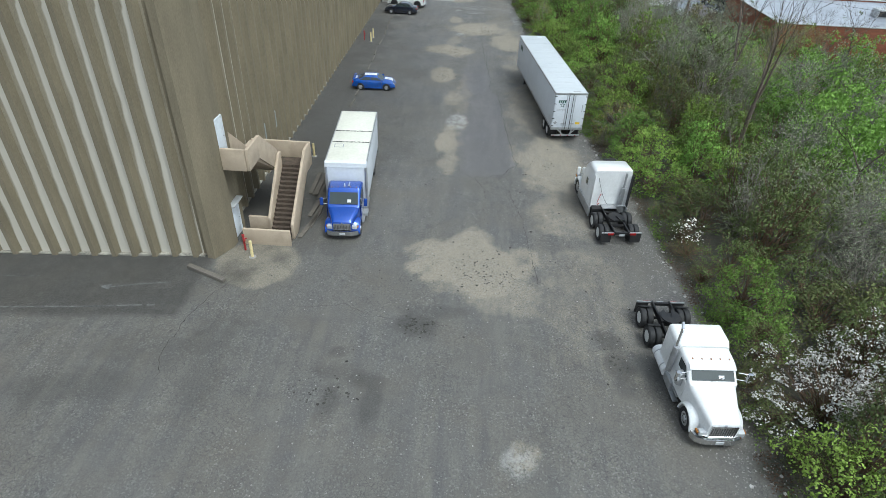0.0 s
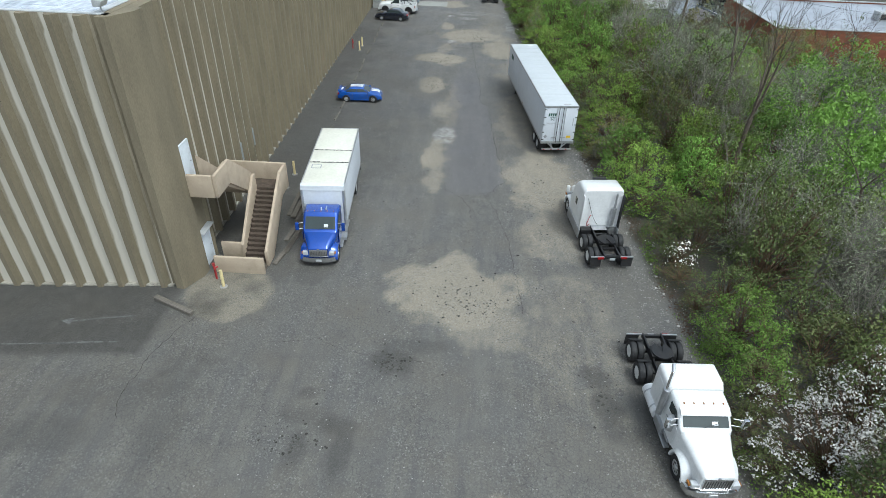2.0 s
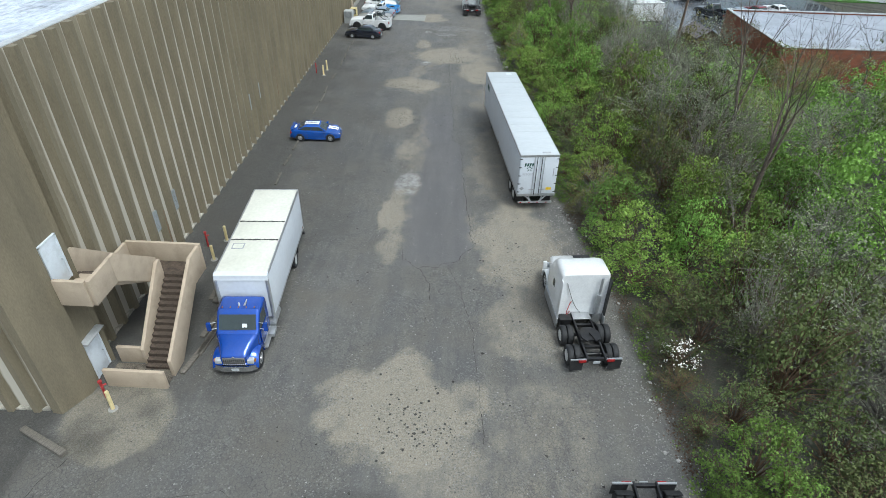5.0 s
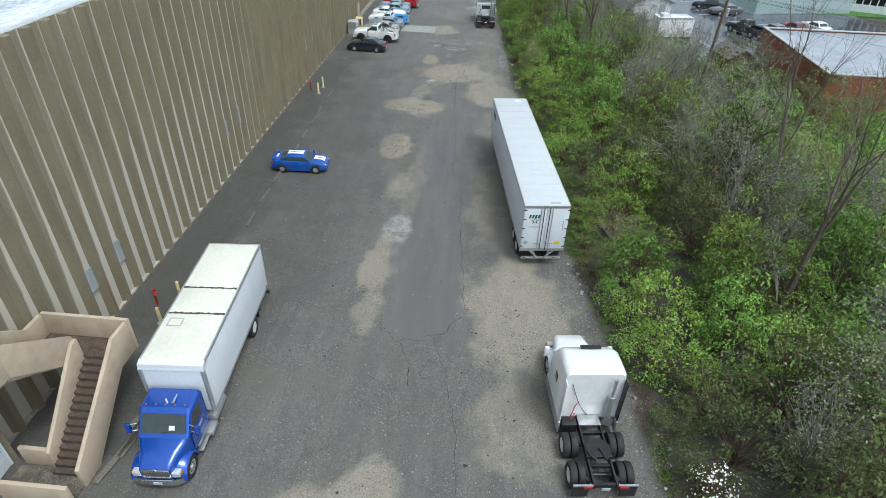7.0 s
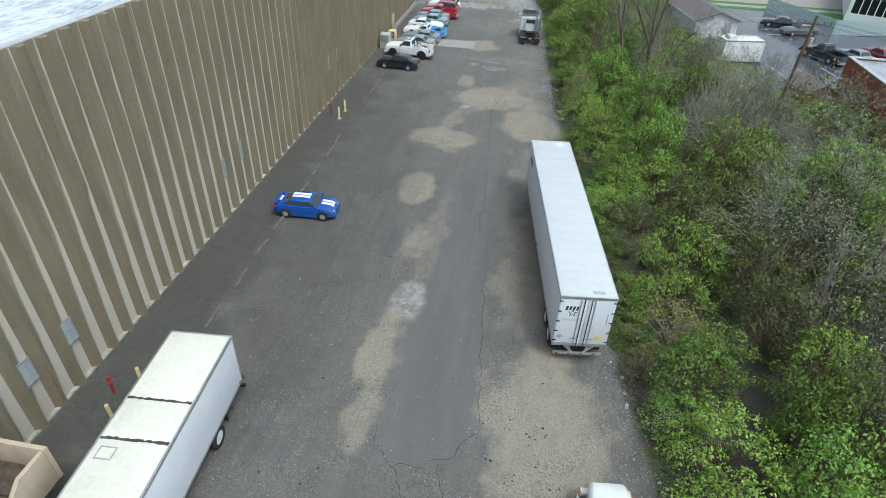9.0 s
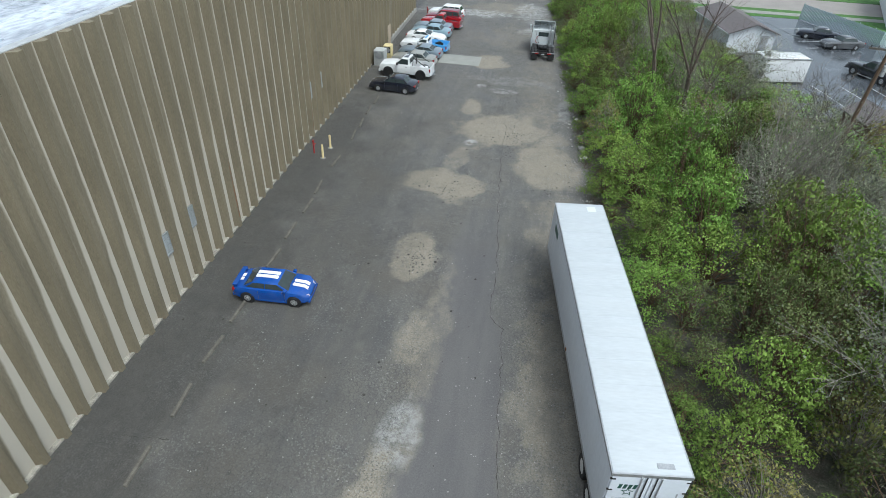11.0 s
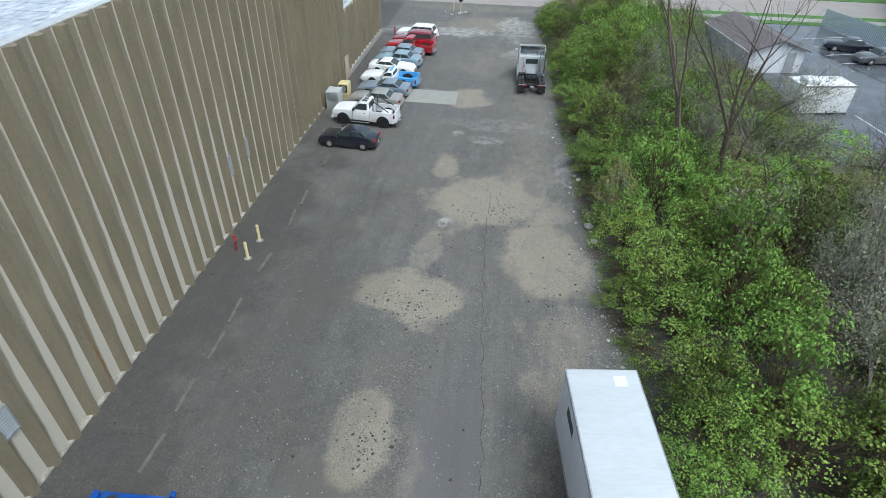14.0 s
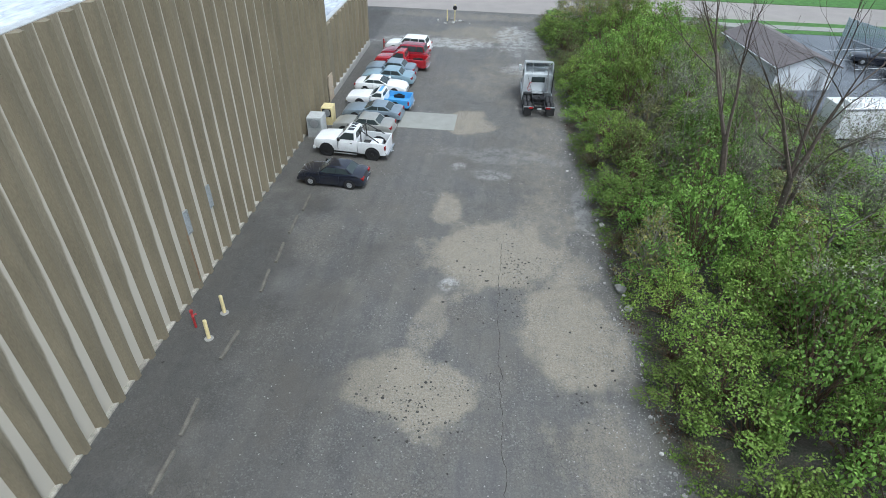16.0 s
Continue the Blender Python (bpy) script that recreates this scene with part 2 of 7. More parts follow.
M_YELLOWINK = mat("yellow_marking", (0.75, 0.5, 0.02), 0.5, bump=0)


# ---- mesh helpers ----
def part(name, bm, material, parent=None, label="", smooth=True):
    me = bpy.data.meshes.new(name)
    bm.to_mesh(me)
    bm.free()
    if smooth:
        me.shade_smooth()
        me.set_sharp_from_angle(angle=radians(38))
    for one in material if isinstance(material, (list, tuple)) else [material]:
        me.materials.append(one)
    ob = new(name, me)
    ob.parent = parent
    if label:
        tagged(ob, label)
    return ob


def thing(name, m, label, category, group="", kind=""):
    ob = new(name)
    ob.empty_display_size = 0.3
    ob.matrix_world = m
    return tagged(ob, label, category, group, kind)


def shared(name, ob, m, parent=None):
    """Another piece on the same mesh."""
    made = new(name, ob.data)
    made.parent = parent
    made.matrix_basis = m
    return made


def block(x0, x1, y0, y1, z0, z1, bevel=0.0, bm=None):
    bm = bm or bmesh.new()
    got = bmesh.ops.create_cube(bm, size=1, matrix=Matrix.LocRotScale(((x0 + x1) / 2, (y0 + y1) / 2, (z0 + z1) / 2), None, (abs(x1 - x0), abs(y1 - y0), abs(z1 - z0))))
    if bevel:
        edges = {e for v in got["verts"] for e in v.link_edges}
        bmesh.ops.bevel(bm, geom=list(edges), offset=bevel, segments=2, affect="EDGES", profile=0.6)
    return bm


def tube(p, q, r, r2=None, sides=10, bm=None, cap=True):
    bm = bm or bmesh.new()
    p, q = Vector(p), Vector(q)
    turn = (q - p).to_track_quat("Z", "Y").to_matrix().to_4x4()
    bmesh.ops.create_cone(bm, cap_ends=cap, segments=sides, radius1=r, radius2=r if r2 is None else r2, depth=(q - p).length, matrix=Matrix.Translation((p + q) / 2) @ turn)
    return bm


def prism(outline, depth, m=None, bm=None, bevel=0.0):
    """Extrudes a flat outline in x and z along y, from -depth/2 to depth/2."""
    bm = bm or bmesh.new()
    a = [bm.verts.new((x, -depth / 2, z)) for x, z in outline]
    b = [bm.verts.new((x, depth / 2, z)) for x, z in outline]
    n = len(outline)
    faces = [bm.faces.new(a), bm.faces.new(b[::-1])]
    faces += [bm.faces.new((a[(i + 1) % n], a[i], b[i], b[(i + 1) % n])) for i in range(n)]
    bmesh.ops.recalc_face_normals(bm, faces=faces)
    if bevel:
        edges = list({e for f in faces for e in f.edges})
        bmesh.ops.bevel(bm, geom=edges, offset=bevel, segments=2, affect="EDGES", profile=0.6)
    if m is not None:
        bmesh.ops.transform(bm, matrix=m, verts=[v for v in bm.verts])
    return bm


def loft(rings, bm=None, close=True, caps=True):
    """Skins rings of equally many points."""
    bm = bm or bmesh.new()
    rows = [[bm.verts.new(p) for p in ring] for ring in rings]
    faces = []
    n = len(rows[0])
    for a, b in zip(rows, rows[1:]):
        for i in range(n if close else n - 1):
            faces.append(bm.faces.new((a[i], a[(i + 1) % n], b[(i + 1) % n], b[i])))
    if caps and close:
        faces += [bm.faces.new(rows[0][::-1]), bm.faces.new(rows[-1])]
    bmesh.ops.recalc_face_normals(bm, faces=faces)
    return bm


def quad(points, lift=None, bm=None):
    bm = bm or bmesh.new()
    bm.faces.new([bm.verts.new(p) for p in points])
    return bm


def smoothstep(a, b, v):
    t = np.clip((v - a) / (b - a), 0, 1)
    return t * t * (3 - 2 * t)


# ---- ground ----
TABLE = np.random.RandomState(7).rand(256, 256)


def value_noise(x, y, seed=0):
    xi, yi = np.floor(x).astype(int), np.floor(y).astype(int)
    fx, fy = x - xi, y - yi
    fx, fy = fx * fx * (3 - 2 * fx), fy * fy * (3 - 2 * fy)
    at = lambda i, j: TABLE[(xi + i + seed * 37) % 256, (yi + j + seed * 91) % 256]
    return (at(0, 0) * (1 - fx) + at(1, 0) * fx) * (1 - fy) + (at(0, 1) * (1 - fx) + at(1, 1) * fx) * fy


def fbm(x, y, seed=0, octaves=4):
    return sum(value_noise(x * 2 ** k, y * 2 ** k, seed + k) * 0.5 ** k for k in range(octaves)) / sum(0.5 ** k for k in range(octaves))


EDGE_Y = (-60, 13, 24, 33, 38, 45, 55, 62, 70, 77, 84, 91, 106, 120, 126)
EDGE_X = (15.8, 15.2, 15.2, 14.6, 13.7, 12.7, 11.5, 10.9, 10.2, 9.6, 9.1, 8.6, 7.8, 6.6, 6.2)


def lot_edge(y):
    """Where the lot ends and the thicket begins."""
    return np.interp(y, EDGE_Y, EDGE_X)


def ground_height(x, y):
    x, y = np.asarray(x, float), np.asarray(y, float)
    apron = smoothstep(-10.8, -16.0, x) * smoothstep(33.0, 23.0, y) * np.clip(-10.8 - x, 0, 16) * 0.06
    soil = smoothstep(0.0, 2.5, x - lot_edge(y)) * smoothstep(126, 122, y) * smoothstep(34, 28, x) * (1 - smoothstep(25.5, 28.0, x) * smoothstep(82, 85, y))
    return -apron + soil * (0.1 + 0.5 * fbm(x * 0.5, y * 0.5, 3)) + 0.012 * (fbm(x * 0.6, y * 0.6, 5) - 0.5)


# bare sandy patches (x, y, half width, half length, strength) and dark ones
SAND = ((3.7, 26.2, 2.7, 2.5, 1.0), (5.2, 23.4, 1.6, 2.0, 0.5), (9.6, 32.0, 2.0, 4.0, 0.5), (9.4, 38.5, 2.6, 4.6, 0.75), (1.1, 42.6, 0.9, 2.4, 0.9),
        (1.5, 39.0, 0.7, 1.8, 0.6), (1.5, 51.8, 0.9, 1.9, 0.55), (0.2, 58.3, 1.1, 1.9, 0.95), (0.6, 66.8, 2.5, 1.9, 1.0), (0.6, 71.0, 0.8, 2.2, 0.45),
        (3.6, 76.3, 3.6, 2.8, 0.8), (7.3, 71.5, 1.9, 5.0, 0.75), (0.4, 81.6, 0.9, 1.9, 0.7), (6.4, 80.5, 1.8, 4.0, 0.4), (0.9, 93.6, 1.5, 2.2, 0.8),
        (0.2, 117.0, 5.0, 3.5, 0.5), (8.0, 50.0, 2.0, 7.0, 0.5), (9.8, 24.0, 2.4, 6.0, 0.3), (8.4, 62.0, 1.8, 8.0, 0.4), (6.4, 89.0, 1.8, 7.0, 0.3), (3.0, 103.0, 4.0, 6.0, 0.3), (2.2, 51.0, 0.8, 9.0, 0.3), (5.8, 13.6, 0.7, 0.6, 0.6), (-1.0, 124.0, 9.0, 1.2, 0.35))
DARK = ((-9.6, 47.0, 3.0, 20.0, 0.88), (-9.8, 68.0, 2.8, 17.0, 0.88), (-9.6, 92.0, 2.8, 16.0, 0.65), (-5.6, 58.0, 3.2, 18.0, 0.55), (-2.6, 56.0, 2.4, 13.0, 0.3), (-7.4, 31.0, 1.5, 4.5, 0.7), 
        (-2.5, 40.5, 1.2, 2.0, 0.5), (-3.2, 44.0, 1.6, 2.0, 0.35), (10.2, 20.4, 0.6, 0.6, 0.85), (10.4, 18.9, 0.5, 0.8, 0.8), (10.6, 17.6, 0.4, 0.5, 0.5), (-2.4, 16.0, 0.5, 0.9, 0.75), (-1.2, 16.9, 1.0, 0.5, 0.7), (-0.6, 15.6, 0.45, 1.3, 0.7), (-2.6, 17.2, 1.2, 0.4, 0.5), (-14.0, 15.6, 3.2, 0.8, 0.5), (-9.0, 18.2, 1.6, 0.5, 0.5), (-8.2, 16.4, 0.7, 1.6, 0.4), (1.9, 21.8, 1.6, 0.35, 0.5), (0.8, 20.6, 0.8, 0.7, 0.85),
        (-6.2, 46.0, 2.0, 3.5, 0.3), (-4.4, 27.0, 0.8, 0.8, 0.55), (-3.0, 61.0, 2.0, 8.0, 0.25), (-11.0, 18.0, 2.2, 0.9, 0.35), (-2.6, 18.6, 0.35, 0.25, 0.7))
PALE = ((1.9, 47.0, 0.8, 2.0, 0.6), (1.3, 74.0, 0.5, 0.5, 0.9), (9.0, 82.0, 0.8, 2.5, 0.5), (2.8, 85.5, 1.2, 0.6, 0.5), (0.6, 86.6, 0.5, 0.5, 0.7), (-4.0, 113.5, 6.0, 1.6, 0.75), (4.5, 115.5, 2.2, 4.5, 0.7),
        (4.6, 106.5, 1.6, 1.4, 0.5), (3.0, 88.5, 4.0, 1.0, 0.25), (5.6, 13.4, 0.7, 0.6, 0.5), (7.6, 108.0, 0.8, 4.0, 0.4))


def blotches(x, y, spots, ragged=0.7, soft=0.3):
    total = np.zeros_like(x)
    wobble = (fbm(x * 0.55, y * 0.55, 11, 6) - 0.5) * 2 + 0.5 * (fbm(x * 2.5, y * 2.5, 41, 3) - 0.5)
    for cx, cy, rx, ry, s in spots:
        d = np.hypot((x - cx) / rx, (y - cy) / ry) + ragged * wobble
        total = np.maximum(total, s * smoothstep(1.0 + soft, 1.0 - soft * 0.7, d))
    return total


gx = np.unique(np.concatenate([np.array([-900, -600, -400, -250, -150, -100, -75, -60]), np.arange(-50, -26, 1.0), np.arange(-26, 18, 0.22), np.arange(18, 60, 1.0), np.array([60, 75, 100, 150, 250, 400, 600, 900])]))
gy = np.unique(np.concatenate([np.array([-900, -600, -400, -250, -150, -100, -60, -30, -15]), np.arange(-5, 8, 0.6), np.arange(8, 100, 0.22), np.arange(100, 136, 0.4), np.array([140, 150, 170, 200, 250, 400, 600, 1000, 1500])]))
GX, GY = np.meshgrid(gx, gy)
GZ = ground_height(GX, GY)
count_x, count_y = len(gx), len(gy)
corner = (np.arange(count_y - 1)[:, None] * count_x + np.arange(count_x - 1)[None, :]).ravel()
ground_mesh = bpy.data.meshes.new("ground")
ground_mesh.from_pydata(np.stack([GX, GY, GZ], -1).reshape(-1, 3).tolist(), [], np.stack([corner, corner + 1, corner + 1 + count_x, corner + count_x], -1).tolist())
soil = smoothstep(-0.35, 0.5, GX - lot_edge(GY) + 1.6 * (fbm(GX * 0.8, GY * 0.8, 21) - 0.5)) * smoothstep(127, 124, GY)
island = smoothstep(1.15, 0.85, np.hypot((GX + 8.4) / 2.3, (GY - 24.9) / 2.2) + 0.25 * (fbm(GX, GY, 4) - 0.5))
marks = ground_mesh.color_attributes.new("wear", "FLOAT_COLOR", "POINT")
sand_mask = np.maximum(blotches(GX, GY, SAND, 0.75, 0.42), island * 0.8)
pale_mask = blotches(GX, GY, PALE, 0.9)
seam_x = np.interp(GY, (36.3, 37.0, 38.8, 42, 47, 51, 53.2, 54.2, 58, 63.5), (4.4, 5.6, 6.6, 6.3, 5.9, 5.7, 5.5, 4.8, 4.85, 4.4))
newer = smoothstep(-0.15, 0.1, seam_x - GX) * smoothstep(1.7, 2.6, GX + 1.2 * (fbm(GX * 0.7, GY * 0.4, 14) - 0.5)) * smoothstep(36.3, 36.8, GY + 0.5 * (fbm(GX, GY, 15) - 0.5)) * smoothstep(66, 58, GY)
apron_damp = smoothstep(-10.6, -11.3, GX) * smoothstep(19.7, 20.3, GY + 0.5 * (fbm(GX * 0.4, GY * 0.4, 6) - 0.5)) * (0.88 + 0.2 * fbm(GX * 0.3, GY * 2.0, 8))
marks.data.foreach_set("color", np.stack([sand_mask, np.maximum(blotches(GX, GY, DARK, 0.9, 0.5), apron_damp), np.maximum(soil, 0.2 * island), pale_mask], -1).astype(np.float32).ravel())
sheet = ground_mesh.color_attributes.new("sheet", "FLOAT_COLOR", "POINT")
sheet.data.foreach_set("color", np.repeat(newer[..., None], 4, -1).astype(np.float32).ravel())
ground_mesh.shade_smooth()


def ground_material():
    m = bpy.data.materials.new("patched_old_asphalt")
    m.use_nodes = True
    n, l = m.node_tree.nodes, m.node_tree.links
    b = n["Principled BSDF"]
    tc = n.new("ShaderNodeTexCoord")
    at = n.new("ShaderNodeAttribute")
    at.attribute_name = "wear"
    sep = n.new("ShaderNodeSeparateColor")
    l.new(at.outputs["Color"], sep.inputs[0])

    def tex(scale, detail=5, rough=0.6, stretch=None):
        t = n.new("ShaderNodeTexNoise")
        t.inputs["Scale"].default_value, t.inputs["Detail"].default_value, t.inputs["Roughness"].default_value = scale, detail, rough
        if stretch:
            mp = n.new("ShaderNodeMapping")
            mp.inputs["Scale"].default_value = stretch
            l.new(tc.outputs["Object"], mp.inputs[0])
            l.new(mp.outputs[0], t.inputs["Vector"])
        else:
            l.new(tc.outputs["Object"], t.inputs["Vector"])
        return t.outputs[0]

    def remap(s, a, b2, c=0.0, d=1.0):
        r = n.new("ShaderNodeMapRange")
        for i, v in enumerate((a, b2, c, d)):
            r.inputs[i + 1].default_value = v
        l.new(s, r.inputs[0])
        return r.outputs[0]

    def mix(fac, a, c, blend="MIX"):
        x = n.new("ShaderNodeMix")
        x.data_type, x.blend_type = "RGBA", blend
        for s, v in ((x.inputs[0], fac), (x.inputs[6], a), (x.inputs[7], c)):
            if isinstance(v, tuple):
                s.default_value = v + (1,)
            elif isinstance(v, float):
                s.default_value = v
            else:
                l.new(v, s)
        return x.outputs[2]

    def op(kind, a, c):
        x = n.new("ShaderNodeMath")
        x.operation = kind
        for s, v in ((x.inputs[0], a), (x.inputs[1], c)):
            if isinstance(v, float):
                s.default_value = v
            else:
                l.new(v, s)
        return x.outputs[0]

    broad, streak = tex(0.16, 6, 0.6), tex(0.7, 5, 0.6, (1.6, 0.16, 1))
    mid, fine, grit = tex(1.1, 6, 0.65), tex(14, 4, 0.7), tex(60, 2, 0.6)
    color = mix(remap(broad, 0.38, 0.62), (0.076, 0.073, 0.07), (0.126, 0.119, 0.106))
    color = mix(remap(streak, 0.4, 0.66, 0.0, 0.85), color, (0.142, 0.132, 0.112))
    color = mix(remap(mid, 0.48, 0.7, 0.0, 0.6), color, (0.058, 0.056, 0.054))
    color = mix(remap(tex(0.28, 5, 0.6), 0.45, 0.68, 0.0, 0.75), color, (0.114, 0.1, 0.078))
    color = mix(remap(tex(0.9, 6, 0.7, (2.2, 0.25, 1)), 0.55, 0.72, 0.0, 0.55), color, (0.05, 0.05, 0.05))
    # a newer, smoother sheet laid over the old surface
    laid = n.new("ShaderNodeAttribute")
    laid.attribute_name = "sheet"
    smooth_sheet = op("MULTIPLY", laid.outputs["Fac"], 0.8)
    color = mix(smooth_sheet, color, mix(remap(streak, 0.35, 0.7), (0.088, 0.083, 0.084), (0.118, 0.111, 0.11)))
    # sand and gravel over the asphalt, ragged at its rim
    ragged = op("ADD", sep.outputs[0], op("MULTIPLY", op("SUBTRACT", tex(1.3, 8, 0.72, (1.0, 0.6, 1)), 0.5), 1.5))
    sandy = op("MULTIPLY", op("MULTIPLY", remap(ragged, 0.12, 0.75), remap(sep.outputs[0], 0.02, 0.3)), remap(tex(5.0, 5, 0.7), 0.25, 0.6, 0.6, 1.0))
    color = mix(sandy, color, mix(remap(fine, 0.35, 0.65), (0.215, 0.185, 0.135), (0.32, 0.285, 0.222)))
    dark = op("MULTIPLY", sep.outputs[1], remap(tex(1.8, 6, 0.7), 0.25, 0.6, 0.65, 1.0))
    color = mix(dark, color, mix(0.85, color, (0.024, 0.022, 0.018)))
    pale = op("MULTIPLY", at.outputs["Alpha"], remap(tex(1.5, 6, 0.75), 0.4, 0.56, 0.0, 1.0))
    color = mix(pale, color, (0.42, 0.42, 0.4))
    # potholes and crumbs of asphalt in the sand
    crumbs = op("MULTIPLY", remap(tex(3.2, 3, 0.6), 0.66, 0.7), remap(tex(0.35, 3, 0.5), 0.5, 0.62))
    color = mix(op("MULTIPLY", crumbs, 0.8), color, (0.035, 0.033, 0.03))
    # crazed cracks where the surface is old, and a few long ones
    warp = n.new("ShaderNodeMix")
    warp.data_type = "VECTOR"
    wobble = n.new("ShaderNodeTexNoise")
    wobble.inputs["Scale"].default_value = 1.3
    l.new(tc.outputs["Object"], wobble.inputs["Vector"])
    warp.inputs[0].default_value = 0.12
    l.new(tc.outputs["Object"], warp.inputs[4])
    l.new(wobble.outputs["Color"], warp.inputs[5])

    def cracks(scale, width):
        v = n.new("ShaderNodeTexVoronoi")
        v.feature = "DISTANCE_TO_EDGE"
        v.inputs["Scale"].default_value = scale
        l.new(warp.outputs[1], v.inputs["Vector"])
        return remap(v.outputs[0], 0.0, width, 1.0, 0.0)

    crazed = op("MULTIPLY", cracks(6.0, 0.075), remap(tex(0.16, 4, 0.6), 0.44, 0.56))
    bare = op("SUBTRACT", 1.0, op("MAXIMUM", op("MAXIMUM", op("MULTIPLY", sandy, 0.8), laid.outputs["Fac"]), sep.outputs[2]))
    crack = op("MULTIPLY", op("MULTIPLY", crazed, 0.75), bare)
    color = mix(crack, color, (0.03, 0.029, 0.028))
    # stones showing in the worn surface
    chips = n.new("ShaderNodeTexVoronoi")
    chips.inputs["Scale"].default_value = 17.0
    l.new(tc.outputs["Object"], chips.inputs["Vector"])
    cs = n.new("ShaderNodeSeparateColor")
    l.new(chips.outputs["Color"], cs.inputs[0])
    worn = op("MULTIPLY", remap(tex(0.35, 5, 0.65), 0.38, 0.62, 0.1, 0.8), op("SUBTRACT", 1.0, op("MAXIMUM", op("MULTIPLY", dark, 0.75), smooth_sheet)))
    color = mix(op("MULTIPLY", remap(cs.outputs[0], 0.72, 0.95, 0.0, 0.6), worn), color, (0.27, 0.265, 0.25))
    color = mix(op("MULTIPLY", remap(cs.outputs[1], 0.65, 0.95, 0.0, 0.7), worn), color, (0.035, 0.035, 0.036))
    # earth and leaf litter under the thicket
    earth = mix(remap(mid, 0.35, 0.65), (0.04, 0.03, 0.02), (0.03, 0.04, 0.016))
    earth = mix(remap(fine, 0.5, 0.7, 0.0, 0.6), earth, (0.13, 0.1, 0.075))
    color = mix(sep.outputs[2], color, earth)
    color = mix(remap(grit, 0.3, 0.7, 0.0, 0.35), color, mix(remap(fine, 0.3, 0.7), (0.05, 0.05, 0.05), (0.24, 0.235, 0.225)), "MIX")
    l.new(color, b.inputs["Base Color"])
    rough = op("SUBTRACT", remap(broad, 0.35, 0.7, 0.5, 0.7), op("MULTIPLY", smooth_sheet, 0.12))
    b.inputs["Specular IOR Level"].default_value = 0.4
    l.new(op("ADD", rough, op("MULTIPLY", sandy, 0.3)), b.inputs["Roughness"])
    bp = n.new("ShaderNodeBump")
    bp.inputs["Strength"].default_value, bp.inputs["Distance"].default_value = 0.7, 0.03
    l.new(op("SUBTRACT", op("ADD", op("MULTIPLY", fine, 0.9), op("MULTIPLY", cs.outputs[0], 0.3)), crack), bp.inputs["Height"])
    l.new(bp.outputs[0], b.inputs["Normal"])
    return m


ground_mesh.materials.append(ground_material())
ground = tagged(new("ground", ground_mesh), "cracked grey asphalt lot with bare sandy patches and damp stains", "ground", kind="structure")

# ---- the warehouse ----
M_PALEBASE = mat("pale_base_concrete", (0.34, 0.32, 0.27), 0.85, spread=0.25, scale=2, grain=20, dirt=(0.12, 0.11, 0.09), dirt_amount=0.8)
PITCH, ROOF = 1.18, 13.85


def ribbed(length, first, ribs_from, depth=0.31, bottom=-1.6, top=ROOF, back=0.35):
    """A wall along +y, its ribs towards +x: broad tapered ribs with a flat groove between them."""
    pts, kinds = [(0.0, first)], []
    y = ribs_from
    pts.append((0.0, y))
    kinds.append(0)
    while y + PITCH < length:
        for dx, dy, kind in ((-depth, 0.15, 0), (-depth, 0.63, 1), (0.0, 0.15, 0), (0.0, PITCH - 0.93, 0)):
            y += dy
            pts.append((dx, y))
            kinds.append(kind)
    pts.append((0.0, length))
    kinds.append(0)
    bm = bmesh.new()
    low = [bm.verts.new((x, v, bottom)) for x, v in pts]
    high = [bm.verts.new((x, v, top)) for x, v in pts]
    for i, kind in enumerate(kinds):
        f = bm.faces.new((low[i], low[i + 1], high[i + 1], high[i]))
        f.material_index = kind
    b0, b1 = -depth - back, -depth - back
    rear = [bm.verts.new(p) for p in ((b0, first, bottom), (b1, length, bottom), (b1, length, top), (b0, first, top))]
    bm.faces.new(rear[::-1])
    edge = [bm.verts.new((b0, v, top)) for x, v in pts]
    for i in range(len(pts) - 1):
        bm.faces.new((high[i], high[i + 1], edge[i + 1], edge[i]))
    bm.faces.new((low[0], high[0], rear[3], rear[0]))
    bm.faces.new((low[-1], rear[1], rear[2], high[-1]))
    return bm


WALL_X = -10.95
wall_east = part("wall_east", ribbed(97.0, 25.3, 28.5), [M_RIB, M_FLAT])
wall_east.location.x = WALL_X
tagged(wall_east, "tall tan ribbed wall with pale worn grooves and rain streaks", "wall", kind="structure")
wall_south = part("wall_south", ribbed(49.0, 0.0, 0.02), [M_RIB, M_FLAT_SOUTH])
wall_south.matrix_world = Matrix.Translation((-10.95, 25.0, 0)) @ Matrix(((0, -1, 0, 0), (-1, 0, 0, 0), (0, 0, 1, 0), (0, 0, 0, 1)))
wall_south.data.flip_normals()
tagged(wall_south, "tall tan ribbed end wall, worn pale towards the ground", "wall", kind="structure")
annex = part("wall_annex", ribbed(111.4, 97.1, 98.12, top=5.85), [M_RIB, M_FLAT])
annex.location.x = WALL_X
tagged(annex, "lower tan ribbed wall of the annex", "wall", kind="structure")
plinth = block(WALL_X - 0.3, WALL_X + 0.05, 97.2, 111.45, -0.3, 0.55, 0.01)
tagged(part("base_strip", block(WALL_X - 0.36, WALL_X - 0.12, 28.5, 97.0, -0.2, 0.09, 0.01), M_PALEBASE), "pale concrete strip at the foot of the ribbed wall", "base strip", kind="structure")
foot = [[(x, y, float(ground_height(x, 24.9)) + h) for y, h in ((25.12, -0.25), (25.12, 0.1), (25.3, 0.1), (25.3, -0.25))] for x in np.arange(-59.5, WALL_X - 0.1, 1.6)]
